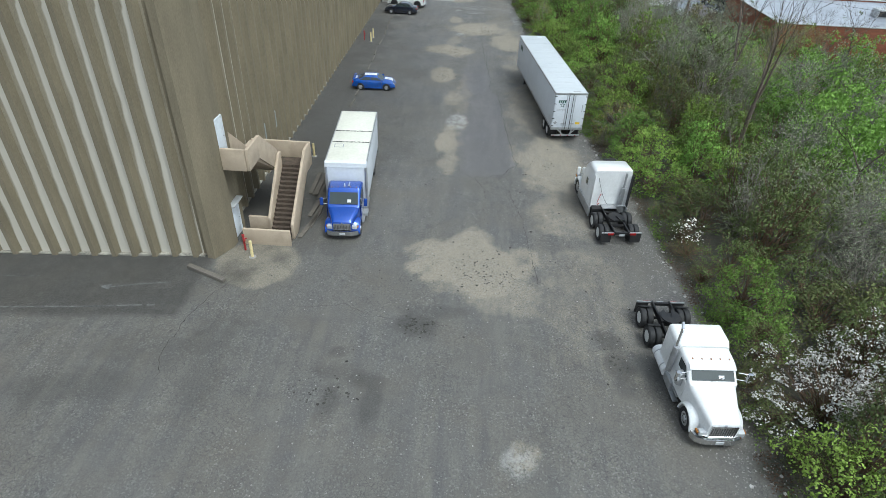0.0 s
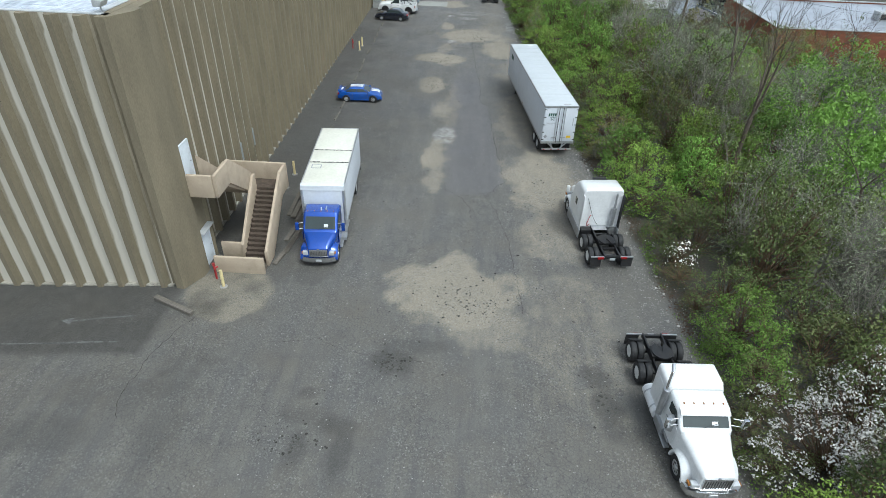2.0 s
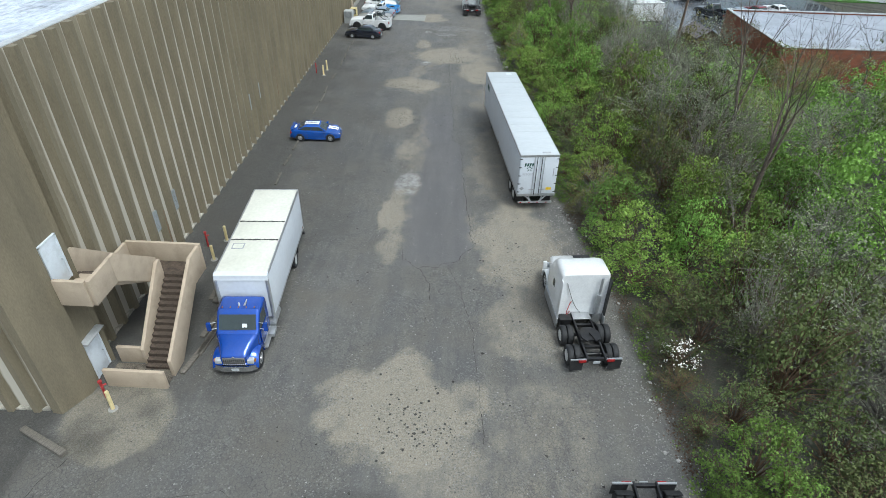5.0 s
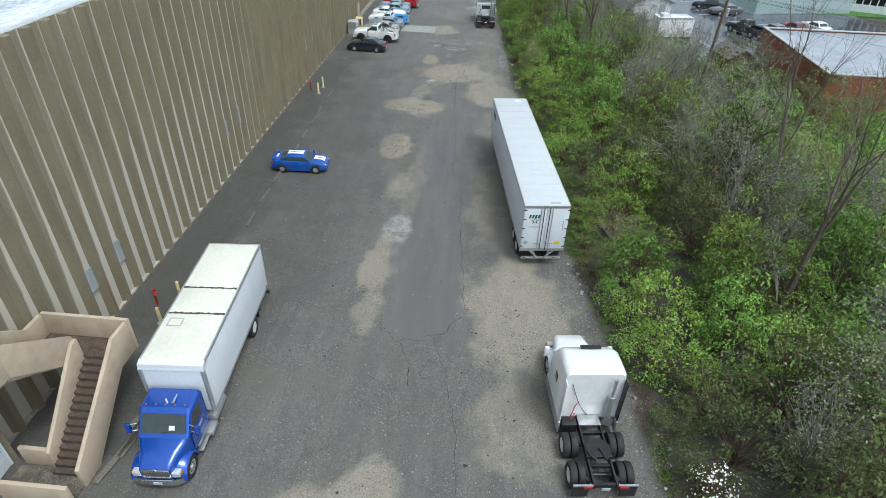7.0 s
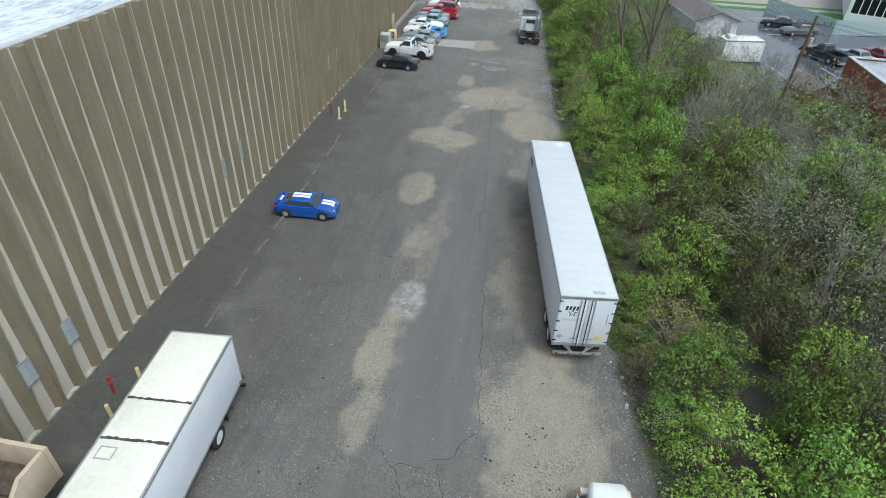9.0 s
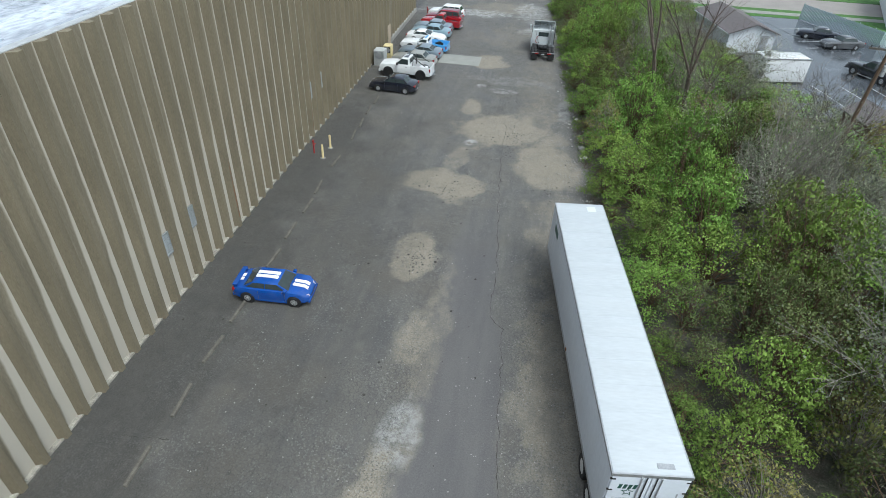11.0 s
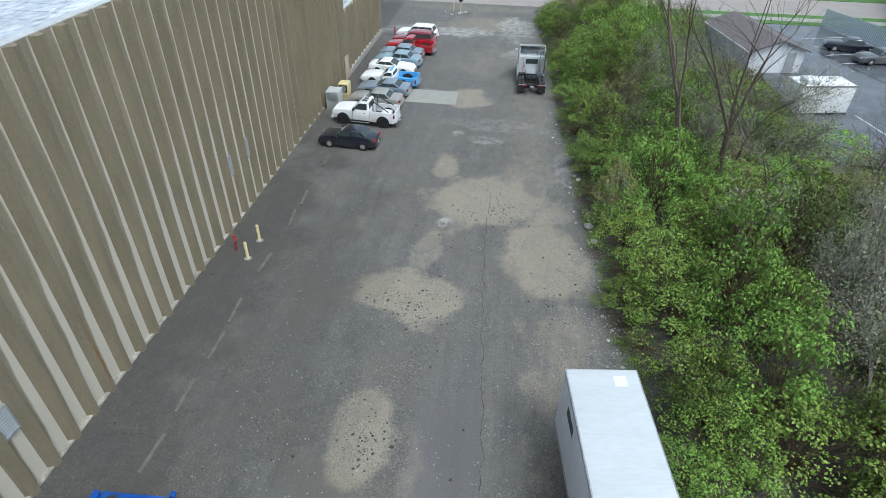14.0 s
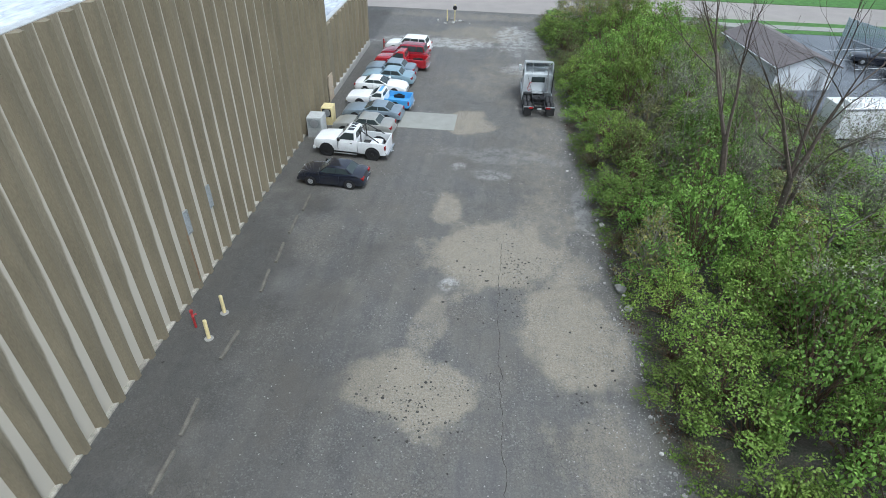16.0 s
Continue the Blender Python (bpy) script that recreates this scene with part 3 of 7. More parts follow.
tagged(part("base_strip", loft(foot), M_PALEBASE), "pale concrete strip at the foot of the end wall", "base strip", kind="structure")
tagged(part("plinth", plinth, M_CONCRETE), "exposed grey concrete foundation under the annex wall", "foundation", kind="structure")
annex_end = part("wall_annex_end", block(-40.0, WALL_X - 0.66, 111.0, 111.4, -1.6, 5.85), M_RIB)
tagged(annex_end, "plain tan end wall of the annex", "wall", kind="structure")
tagged(part("wall_north", block(-60.0, WALL_X - 0.66, 96.6, 97.0, 5.7, ROOF), M_RIB), "plain tan wall above the annex roof", "wall", kind="structure")
tagged(part("wall_west", block(-60.4, -59.9, 25.0, 97.0, -1.6, ROOF), M_RIB), "plain tan rear wall", "wall", kind="structure")


def roof_sheet(x0, x1, y0, y1, z):
    """Membrane in overlapping strips, each lap a low step."""
    bm = block(x0, x1, y0, y1, z - 0.3, z)
    rng = random.Random(5)
    y = y0 + 0.6
    while y < y1 - 1.2:
        x = x0 + rng.uniform(0, 3)
        while x < x1 - 2.5:
            w = rng.uniform(1.2, 2.6)
            if x > x1 - 24:
                block(x, min(x + w, x1 - 0.3), y, y + rng.uniform(0.35, 0.8), z - 0.02, z + rng.uniform(0.012, 0.03), bm=bm)
            x += w + rng.uniform(0.15, 0.9)
        y += rng.uniform(0.9, 1.15)
    return bm


tagged(part("roof", roof_sheet(-60.0, WALL_X - 0.5, 25.4, 96.9, ROOF - 0.12), M_ROOF), "flat pale membrane roof, wet, with lapped strips", "roof", kind="structure")
tagged(part("roof_annex", roof_sheet(-40.0, WALL_X - 0.5, 97.1, 111.2, 5.72), M_ROOF), "flat pale wet membrane roof of the annex", "roof", kind="structure")
for nm, bm in (("coping_east", block(WALL_X - 0.72, WALL_X - 0.33, 25.3, 97.0, ROOF + 0.003, ROOF + 0.03)), ("coping_south", block(-60, WALL_X - 0.2, 25.33, 25.6, ROOF + 0.004, ROOF + 0.032)), ("coping_annex", block(WALL_X - 0.72, WALL_X - 0.33, 97.1, 111.4, 5.853, 5.88))):
    tagged(part(nm, bm, M_COPING, smooth=False), "thin grey metal coping along the roof edge", "coping", kind="structure")


def corner_pier():
    plan = ((-11.3, 25.02), (-10.88, 24.98), (-10.24, 26.2), (-10.2, 26.78), (-10.42, 26.9), (-10.42, 28.12), (-10.24, 28.22), (-10.98, 28.45), (-11.3, 28.45))
    return loft([[(x, y, z) for x, y in plan] for z in (-1.6, 13.84)])


tagged(part("corner_pier", corner_pier(), M_RIB), "tan chamfered pier at the building's corner with two doors", "pier", kind="structure")

# roof floodlight at the corner
flood = thing("floodlight", pose(-11.3, 25.7, ROOF + 0.06), "grey floodlight on the roof corner", "floodlight")
part("bracket", tube((0, 0, 0), (0, 0, 0.25), 0.03), M_COPING, flood)
part("housing", prism(((-0.16, 0.2), (0.14, 0.2), (0.24, 0.42), (-0.16, 0.5)), 0.55, bevel=0.02), M_COPING, flood)


def wall_door(name, y, z, label, finish=M_DOORWHITE):
    d = thing(name, pose(-10.4, y, z), label, "door", kind="structure")
    part("leaf", block(0.0, 0.05, 0.05, 0.93, 0.0, 2.05, 0.008), finish, d)
    fr = block(-0.02, 0.07, -0.05, 0.04, 0, 2.12)
    block(-0.02, 0.07, 0.94, 1.03, 0, 2.12, bm=fr)
    block(-0.02, 0.07, -0.05, 1.03, 2.06, 2.14, bm=fr)
    part("frame", fr, finish, d)
    part("handle", tube((0.05, 0.82, 1.0), (0.12, 0.82, 1.0), 0.025), M_STEEL, d, "steel door knob")
    part("hinge", tube((0.06, 0.05, 0.3), (0.06, 0.05, 0.42), 0.014), M_STEEL, d)
    return d


door_1 = wall_door("door_1", 27.03, 5.2, "white painted steel door at the head of the stairs")
door_2 = wall_door("door_2", 27.0, 0.06, "white painted steel door beside the stair foot")
canopy = block(-0.1, 0.35, -0.15, 1.15, 2.18, 2.26, 0.01)
part("canopy", canopy, M_COPING, door_2, "small grey metal canopy")
door_3 = wall_door("door_3", 96.0, 0.02, "tan painted steel side door far along the wall", M_STUCCO)
door_3.location.x = WALL_X

M_RUST = mat("rust_run", (0.2, 0.1, 0.045), 0.9, spread=0.3, scale=4, grain=20, stretch=(1, 3, 0.3))
for y, z0, z1, w in ((58.9, 0.6, 4.4, 0.1), (36.9, 0.3, 3.2, 0.07), (72.0, 0.4, 3.6, 0.08)):
    rng = random.Random(int(y))
    rows = []
    for i in range(15):
        f = i / 14
        half, mid = w * (0.25 + 0.75 * math.sin(math.pi * min(1.0, f * 0.8 + 0.2))) * rng.uniform(0.6, 1.1) * 0.5, rng.gauss(0, 0.012)
        rows.append([(0.0, mid - half, z0 + (z1 - z0) * f), (0.0, mid + half, z0 + (z1 - z0) * f)])
    k = round((y - 28.5) / PITCH)
    run = tagged(part("rust_streak", loft(rows, close=False), M_RUST), "brown rust streak running down a wall rib", "rust streak", kind="structure")
    run.location = (WALL_X + 0.004, 28.5 + k * PITCH - 0.12, 0)


def louver(y, z, h=1.25):
    v = thing("wall_louver", pose(WALL_X - 0.3, y, z), "grey metal ventilation louver set between the ribs", "louver", "wall louvers")
    fr = block(0, 0.08, -0.33, -0.28, 0, h)
    block(0, 0.08, 0.28, 0.33, 0, h, bm=fr)
    block(0, 0.08, -0.28, 0.28, 0, 0.06, bm=fr)
    block(0, 0.08, -0.28, 0.28, h - 0.06, h, bm=fr)
    part("frame", fr, M_LOUVER, v)
    part("backing", block(0, 0.03, -0.28, 0.28, 0.06, h - 0.06), M_FRAME, v)
    slat = None
    for i in range(9):
        zc = 0.12 + i * (h - 0.2) / 8.4
        if slat is None:
            slat = part("slat", prism(((-0.02, 0.04), (0.03, -0.03), (0.035, -0.02), (-0.015, 0.05)), 0.56), M_LOUVER, v)
            slat.location = (0.04, 0, zc)
        else:
            shared("slat", slat, pose(0.04, 0, zc), v)
    return v


GROOVE = lambda k: 28.5 + 0.465 + k * PITCH
for k, z in ((6, 2.0), (8, 2.0), (20, 2.5), (22, 2.6), (37, 2.8), (39, 2.8)):
    louver(GROOVE(k), z)


# ---- stairs with stucco parapets ----
def slab_side(x, pts, name, parent, t=0.16):
    """A parapet standing along y, given by its outline in y and z."""
    bm = prism(pts, t, bevel=0.012)
    ob = part(name, bm, M_STUCCO, parent)
    ob.matrix_basis = Matrix(((0, 1, 0, x), (1, 0, 0, 0), (0, 0, 1, 0), (0, 0, 0, 1)))
    ob.data.flip_normals()
    return ob


M_MOULD = mat("mouldy_concrete", (0.13, 0.11, 0.085), 0.9, spread=0.4, scale=1.6, grain=20, dirt=(0.02, 0.018, 0.015), dirt_amount=0.9)
stairs = thing("outside_stairs", pose(0, 0, 0), "two-flight outside stairs with beige stucco parapets and dirty treads", "stairs")
slab_side(-7.1, ((27.4, -0.05), (28.3, -0.05), (31.2, 2.4), (32.3, 2.4), (32.3, 3.9), (31.3, 3.9), (27.4, 0.95)), "parapet", stairs)
slab_side(-8.62, ((28.0, -0.05), (28.5, -0.05), (31.3, 2.3), (31.3, 3.75), (31.0, 3.75), (28.0, 0.95)), "parapet", stairs)
slab_side(-8.8, ((28.35, 4.72), (28.35, 5.95), (28.7, 5.95), (31.3, 3.85), (31.3, 2.6), (31.05, 2.6)), "parapet", stairs)
slab_side(-8.8, ((26.78, 4.72), (28.34, 4.72), (28.34, 5.95), (26.78, 5.95)), "parapet", stairs)
slab_side(-10.72, ((28.5, 4.75), (28.5, 5.95), (29.0, 5.95), (31.4, 3.9), (32.3, 3.9), (32.3, 2.6), (31.3, 2.6)), "parapet", stairs)
part("parapet", block(-10.19, -8.9, 26.7, 26.86, 4.72, 5.96, 0.012), M_STUCCO, stairs)
part("parapet", block(-10.7, -7.0, 32.31, 32.47, 2.4, 3.95, 0.012), M_STUCCO, stairs)
part("parapet", block(-9.75, -7.02, 26.62, 26.78, -0.05, 1.02, 0.012), M_STUCCO, stairs)
part("parapet", block(-9.9, -8.72, 28.1, 28.26, -0.05, 0.95, 0.012), M_STUCCO, stairs)
part("landing", block(-10.64, -7.2, 31.25, 32.3, 2.62, 2.88, 0.01), M_TREAD, stairs)
part("landing", block(-10.4, -8.89, 26.87, 28.5, 4.73, 4.95, 0.01), M_STUCCO, stairs)
part("landing", block(-10.0, -7.1, 26.8, 28.0, -0.05, 0.035), M_MOULD, stairs, "concrete stair foot blackened by mould")
tread = part("tread", prism(((0, 0), (0.27, 0), (0.27, 0.05), (-0.02, 0.05), (-0.02, -0.13), (0, -0.13)), 1.34), M_TREAD, stairs)
turn = Matrix(((0, 1, 0, 0), (1, 0, 0, 0), (0, 0, 1, 0), (0, 0, 0, 1)))
tread.data.flip_normals()
for i in range(15):
    m = Matrix.Translation((-7.86, 27.75 + i * 0.235, 0.13 + i * 0.18)) @ turn
    if i:
        shared("tread", tread, m, stairs)
    else:
        tread.matrix_basis = m
for i in range(11):
    shared("tread", tread, Matrix.Translation((-9.75, 31.2 - i * 0.25, 3.02 + i * 0.18)) @ pose(0, 0, 0, 0, 0, 180) @ turn @ Matrix.Diagonal((1, 1.32, 1, 1)), stairs)
part("soffit", prism(((28.35, 4.7), (31.3, 2.55), (31.3, 2.4), (28.35, 4.5)), 1.8, Matrix(((0, 1, 0, -9.76), (1, 0, 0, 0), (0, 0, 1, 0), (0, 0, 0, 1)))), M_STUCCO, stairs)
part("soffit", prism(((28.2, 0.0), (31.25, 2.6), (31.25, 2.35), (28.5, 0.0)), 1.36, Matrix(((0, 1, 0, -7.86), (1, 0, 0, 0), (0, 0, 1, 0), (0, 0, 0, 1)))), M_STUCCO, stairs)


# ---- neighbouring lot, road and buildings ----
def slab(name, x0, x1, y0, y1, z, m, label, cat):
    return tagged(part(name, block(x0, x1, y0, y1, z - 0.3, z), m), label, cat, kind="structure")


slab("parking_lot", 28.5, 62.0, 85.5, 123.0, 0.2, M_LOT, "dark wet asphalt car park with worn white lines", "car park")
slab("road_north", -300, 300, 126.5, 137.5, 0.02, M_ROAD, "pale grey road crossing beyond the lot", "road")
slab("pavement_north", 8.0, 300, 124.6, 126.3, 0.24, M_SLAB, "pale concrete pavement beside the road", "pavement")
slab("lawn_strip", 34.0, 200, 123.05, 124.5, 0.22, M_LAWN, "narrow mown lawn along the car park", "lawn")
slab("lawn_verge", 8.0, 300, 126.31, 128.0, 0.225, M_LAWN, "mown grass verge beside the road", "lawn")
slab("lawn_far", -300, 300, 137.6, 260, 0.05, M_LAWN, "mown lawn beyond the road", "lawn")
slab("lawn_side", 47.0, 90, 112.8, 123.0, 0.22, M_LAWN, "mown lawn beside the white building", "lawn")
slab("lot_slab", -4.6, -0.2, 92.0, 95.0, 0.02, M_SLAB, "pale concrete slab let into the lot", "slab")


def stripe(x0, y0, x1, y1, w, z, m, label="worn white parking line"):
    d = Vector((x1 - x0, y1 - y0, 0))
    s = Vector((-d.y, d.x, 0)).normalized() * w / 2
    p, q = Vector((x0, y0, z)), Vector((x1, y1, z))
    bm = loft([[v + Vector((0, 0, h)) for v in (p - s, q - s, q + s, p + s)] for h in (0, 0.004)])
    return tagged(part("painted_line", bm, m), label, "painted line", kind="structure")


for x0, y0, x1, y1 in ((33.6, 95.0, 35.0, 88.5), (36.6, 95.2, 38.2, 88.5), (39.6, 96.0, 41.2, 88.5), (37.5, 108.6, 42.6, 110.2), (37.4, 111.4, 42.6, 112.9), (37.2, 114.3, 42.6, 115.8), (37.0, 117.2, 42.2, 118.7)):
    stripe(x0, y0, x1, y1, 0.12, 0.204, M_LINE)
stripe(41.5, 99.6, 43.4, 95.2, 0.14, 0.204, M_LINEYELLOW, "worn yellow parking line")
# apron markings, following the slope
def ground_stripe(x0, y0, x1, y1, w):
    n = 24
    rows = []
    for i in range(n + 1):
        x, y = x0 + (x1 - x0) * i / n, y0 + (y1 - y0) * i / n
        rows.append([(x, y + d, float(ground_height(x, y + d)) + 0.006) for d in (-w / 2, w / 2)])
    tagged(part("painted_line", loft(rows, close=False), M_FADED), "faded white line on the damp apron", "painted line", kind="structure")


M_FADED = mat("faded_line_paint", (0.1, 0.1, 0.096), 0.8, spread=0.35, scale=1.5, grain=10)
ground_stripe(-40.0, 19.9, -12.4, 20.9, 0.1)
ground_stripe(-16.0, 22.3, -12.4, 22.75, 0.1)
ground_stripe(-40.0, 22.8, -20.0, 23.2, 0.08)
arrow = prism(((-0.5, 0), (0.35, -0.38), (0.2, 0), (0.35, 0.38)), 0.006, Matrix.Translation((-15.6, 22.35, float(ground_height(-15.6, 22.35)) + 0.008)) @ pose(0, 0, 0, 90, 3.4, 4))
tagged(part("painted_arrow", arrow, M_FADED), "faded white arrow head on the damp apron", "painted arrow", kind="structure")


def hip_house():
    h = thing("white_house", pose(28.9, 109.6, 0.2, 0, 0, 10), "small white-sided house with a brown shingle roof", "house")
    part("wall", block(-2.7, 2.7, -5.0, 5.0, -0.5, 2.15), M_SIDING, h)
    part("gable", prism(((-2.7, 2.15), (2.7, 2.15), (0, 3.1)), 10.0), M_SIDING, h)
    for side in (-1, 1):
        part("roof", prism([(side * a, b) for a, b in ((0, 3.12), (3.0, 2.06), (3.0, 2.18), (0, 3.24))], 10.7), M_SHINGLE, h)
        part("gutter", tube((side * 3.04, -5.3, 2.08), (side * 3.04, 5.3, 2.08), 0.06, sides=8), M_SIDING, h)
    door = part("door", block(1.0, 1.9, -5.06, -5.0, 0, 1.95, 0.01), M_GREYINK, h, "grey door in the gable wall")
    part("handle", tube((1.75, -5.08, 1.0), (1.75, -5.14, 1.0), 0.03), M_STEEL, door)


hip_house()

container = thing("storage_container", pose(30.4, 95.9, 0.2, 0, 0, 11), "white box container standing in the wet car park", "container")
part("body", block(-2.3, 2.3, -1.2, 1.2, 0.12, 2.45, 0.03), M_WHITE, container)
part("roof_unit", block(-1.9, -0.9, -0.9, 0.3, 2.45, 2.85, 0.05), M_WHITE, container, "white roof unit")
part("roof_rail", block(-2.32, 2.32, -1.23, -1.18, 2.34, 2.48, 0.01), M_STEEL, container)
part("base_rail", block(-2.32, 2.32, -1.23, 1.23, 0.0, 0.14, 0.01), M_FRAME, container)
for x in (-1.2, 0.0, 1.2):
    part("side_post", block(x - 0.02, x + 0.02, -1.22, -1.2, 0.14, 2.34), M_WHITE, container)


def brick_hall():
    h = thing("brick_building", pose(37.2, 69.2, 0), "low red brick building with a pale wet flat roof", "building")
    part("wall", block(0, 42, 0, 0.3, 0, 4.3), M_BRICK, h)
    part("wall", block(0, 0.3, 0.3, 15.7, 0, 4.3), M_BRICK, h)
    part("wall", block(0, 42, 15.7, 16.0, 0, 4.3), M_BRICK, h)
    part("wall", block(41.7, 42, 0.3, 15.7, 0, 4.3), M_BRICK, h)
    part("roof", block(0.3, 41.7, 0.3, 15.7, 3.9, 4.15), M_GREYROOF, h)
    for a in ((-0.06, 42.06, -0.06, 0.36), (-0.06, 42.06, 15.64, 16.06)):
        part("coping", block(a[0], a[1], a[2], a[3], 4.303, 4.38), M_COPING, h)
    part("coping", block(-0.06, 0.36, 0.37, 15.63, 4.303, 4.38), M_COPING, h)
    for x, y in ((14, 6), (26, 9), (33, 4)):
        unit = part("roof_unit", block(x, x + 1.8, y, y + 1.4, 4.15, 5.1, 0.05), M_COPING, h, "grey roof ventilation unit")
        part("grille", block(x + 0.2, x + 1.6, y - 0.03, y, 4.3, 4.95), M_FRAME, unit)


brick_hall()

shed = thing("brown_shed", pose(33.4, 81.4, 0.35, 0, 0, 12), "small brown shed with a shallow pitched roof", "shed")
part("wall", block(-1.5, 1.5, -1.8, 1.8, 0, 2.0), M_WOODPOLE, shed)
part("gable", prism(((-1.5, 2.0), (1.5, 2.0), (0, 2.75)), 3.6), M_WOODPOLE, shed)
for side in (-1, 1):
    part("roof", prism([(side * a, b) for a, b in ((0, 2.76), (1.75, 1.86), (1.75, 1.96), (0, 2.86))], 4.0), M_SHINGLE, shed)
part("door", block(-0.5, 0.5, -1.86, -1.8, 0, 1.8, 0.01), M_WOODGREY, shed)

office = thing("white_building", pose(51.5, 120.5, 0.2, 0, 0, -20), "white building with a long dark glass front", "building")
part("wall", block(0, 40, 0, 0.4, 0, 1.1), M_SIDING, office)
part("wall", block(0, 40, 0.0, 0.4, 4.6, 6.4), M_SIDING, office)
part("wall", block(0, 0.5, 0.4, 20, 0, 6.4), M_SIDING, office)
part("wall", block(0, 0.5, 0.0, 0.4, 1.1, 4.6), M_SIDING, office)
part("roof", block(0.5, 40, 0.4, 20, 6.0, 6.3), M_ROOF, office)
mull = part("mullion", block(-0.06, 0.06, -0.05, 0.12, 1.1, 4.6), M_SIDING, office)
mull.location = (1.5, 0.05, 0)
pane = part("pane", block(0.5, 1.44, 0.15, 0.2, 1.1, 4.6), M_DARKGLASS, office)
for i in range(1, 30):
    if i > 1:
        shared("mullion", mull, pose(0.5 + i, 0.05, 0), office)
    shared("pane", pane, pose(i, 0, 0), office)

fence = thing("slat_fence", pose(0, 0, 0.2), "pale blue-grey slatted metal fence round the car park", "fence")
fence_slat = None
for (x0, y0), (x1, y1) in (((41.2, 123.2), (46.4, 110.8)), ((46.4, 110.8), (62.0, 114.2))):
    run = math.hypot(x1 - x0, y1 - y0)
    face = math.degrees(math.atan2(y1 - y0, x1 - x0))
    rail_base = pose(x0, y0, 0, 0, 0, face)
    for z in (0.25, 1.75):
        part("rail", block(0, run, 0.02, 0.07, z, z + 0.06), M_FENCE, fence).matrix_basis = rail_base
    for i in range(int(run / 0.24)):
        m = rail_base @ pose(0.12 + i * 0.24, 0, 0)
        if fence_slat is None:
            fence_slat = part("slat", block(-0.09, 0.09, -0.01, 0.01, 0.05, 2.0), M_FENCE, fence)
            fence_slat.matrix_basis = m
        else:
            shared("slat", fence_slat, m, fence)
    for i in range(int(run / 2.4) + 1):
        part("post", block(-0.04, 0.04, 0.08, 0.16, 0, 2.1, 0.005), M_FENCE, fence).matrix_basis = rail_base @ pose(i * 2.4, 0, 0)

# utility pole with its cross-arm and lines
pole = thing("utility_pole", pose(28.9, 76.3, 0.2, 0, 2.0, 0), "brown timber utility pole with a cross-arm", "utility pole")
part("shaft", tube((0, 0, 0), (0, 0, 9.4), 0.17, 0.11, 12), M_WOODPOLE, pole)
arm = part("cross_arm", block(-1.35, 1.35, -0.06, 0.06, 8.7, 8.84, 0.01), M_WOODGREY, pole)
for x in (-1.25, -0.75, 0.75, 1.25):
    part("insulator", tube((x, 0, 8.84), (x, 0, 9.0), 0.035, 0.045), M_FRAME, arm)
part("brace", tube((-0.7, 0.07, 8.7), (0, 0.12, 8.0), 0.02), M_STEEL, pole)
part("brace", tube((0.7, 0.07, 8.7), (0, 0.12, 8.0), 0.02), M_STEEL, pole)
part("transformer", tube((0.3, 0, 7.0), (0.3, 0, 7.7), 0.16, sides=14), M_COPING, pole, "grey transformer can")


def wire(a, b, sag):
    bm = bmesh.new()
    a, b = Vector(a), Vector(b)
    last = a
    for i in range(1, 13):
        t = i / 12
        p = a.lerp(b, t) - Vector((0, 0, sag * 4 * t * (1 - t)))
        tube(last, p, 0.012, sides=4, bm=bm, cap=False)
        last = p
    tagged(part("overhead_wire", bm, M_FRAME), "thin black overhead wire from the utility pole", "wire", "overhead wires")


for dx in (-1.25, -0.75, 0.75, 1.25):
    wire((29.2 + dx, 76.3, 9.2), (78 + dx, 52.0, 9.4), 1.3)
wire((29.1, 76.3, 7.6), (76.0, 54.0, 7.2), 1.2)
wire((29.1, 76.3, 7.4), (17.5, 126.0, 8.0), 0.9)


# ---- small things of the lot ----
def bollard(x, y, label, m, h=1.0, lean=0, rz=0):
    b = thing("bollard", pose(x, y, float(ground_height(x, y)), lean, 0, rz), label, "bollard", "bollards along the wall")
    bm = tube((0, 0, -0.05), (0, 0, h), 0.085, sides=14)
    bmesh.ops.create_uvsphere(bm, u_segments=14, v_segments=6, radius=0.085, matrix=Matrix.Translation((0, 0, h)) @ Matrix.Diagonal((1, 1, 0.5, 1)))
    part("post", bm, m, b, smooth=False)
    part("footing", tube((0, 0, -0.03), (0, 0, 0.025), 0.22, 0.2, 12), M_CONCRETE, b)


YELLOW_POST = "faded yellow steel bollard standing beside the wall"
for x, y, lean in ((-9.1, 68.7, -6), (-9.1, 70.4, -4), (-8.55, 36.3, 2), (-8.5, 38.3, -2), (-8.9, 25.4, -5)):
    bollard(x, y, YELLOW_POST, M_YELLOW, 1.0, lean, 20)


def standpipe(x, y):
    s = thing("red_standpipe", pose(x, y, 0), "red painted standpipe with two outlets beside the wall", "standpipe", "red standpipes")
    part("pipe", tube((0, 0, -0.05), (0, 0, 0.95), 0.06), M_REDPAINT, s)
    part("cap", tube((0, 0, 0.95), (0, 0, 1.05), 0.085), M_REDPAINT, s)
    for side in (-1, 1):
        part("outlet", tube((0, 0, 0.75), (0.12, side * 0.14, 0.72), 0.045), M_REDPAINT, s)


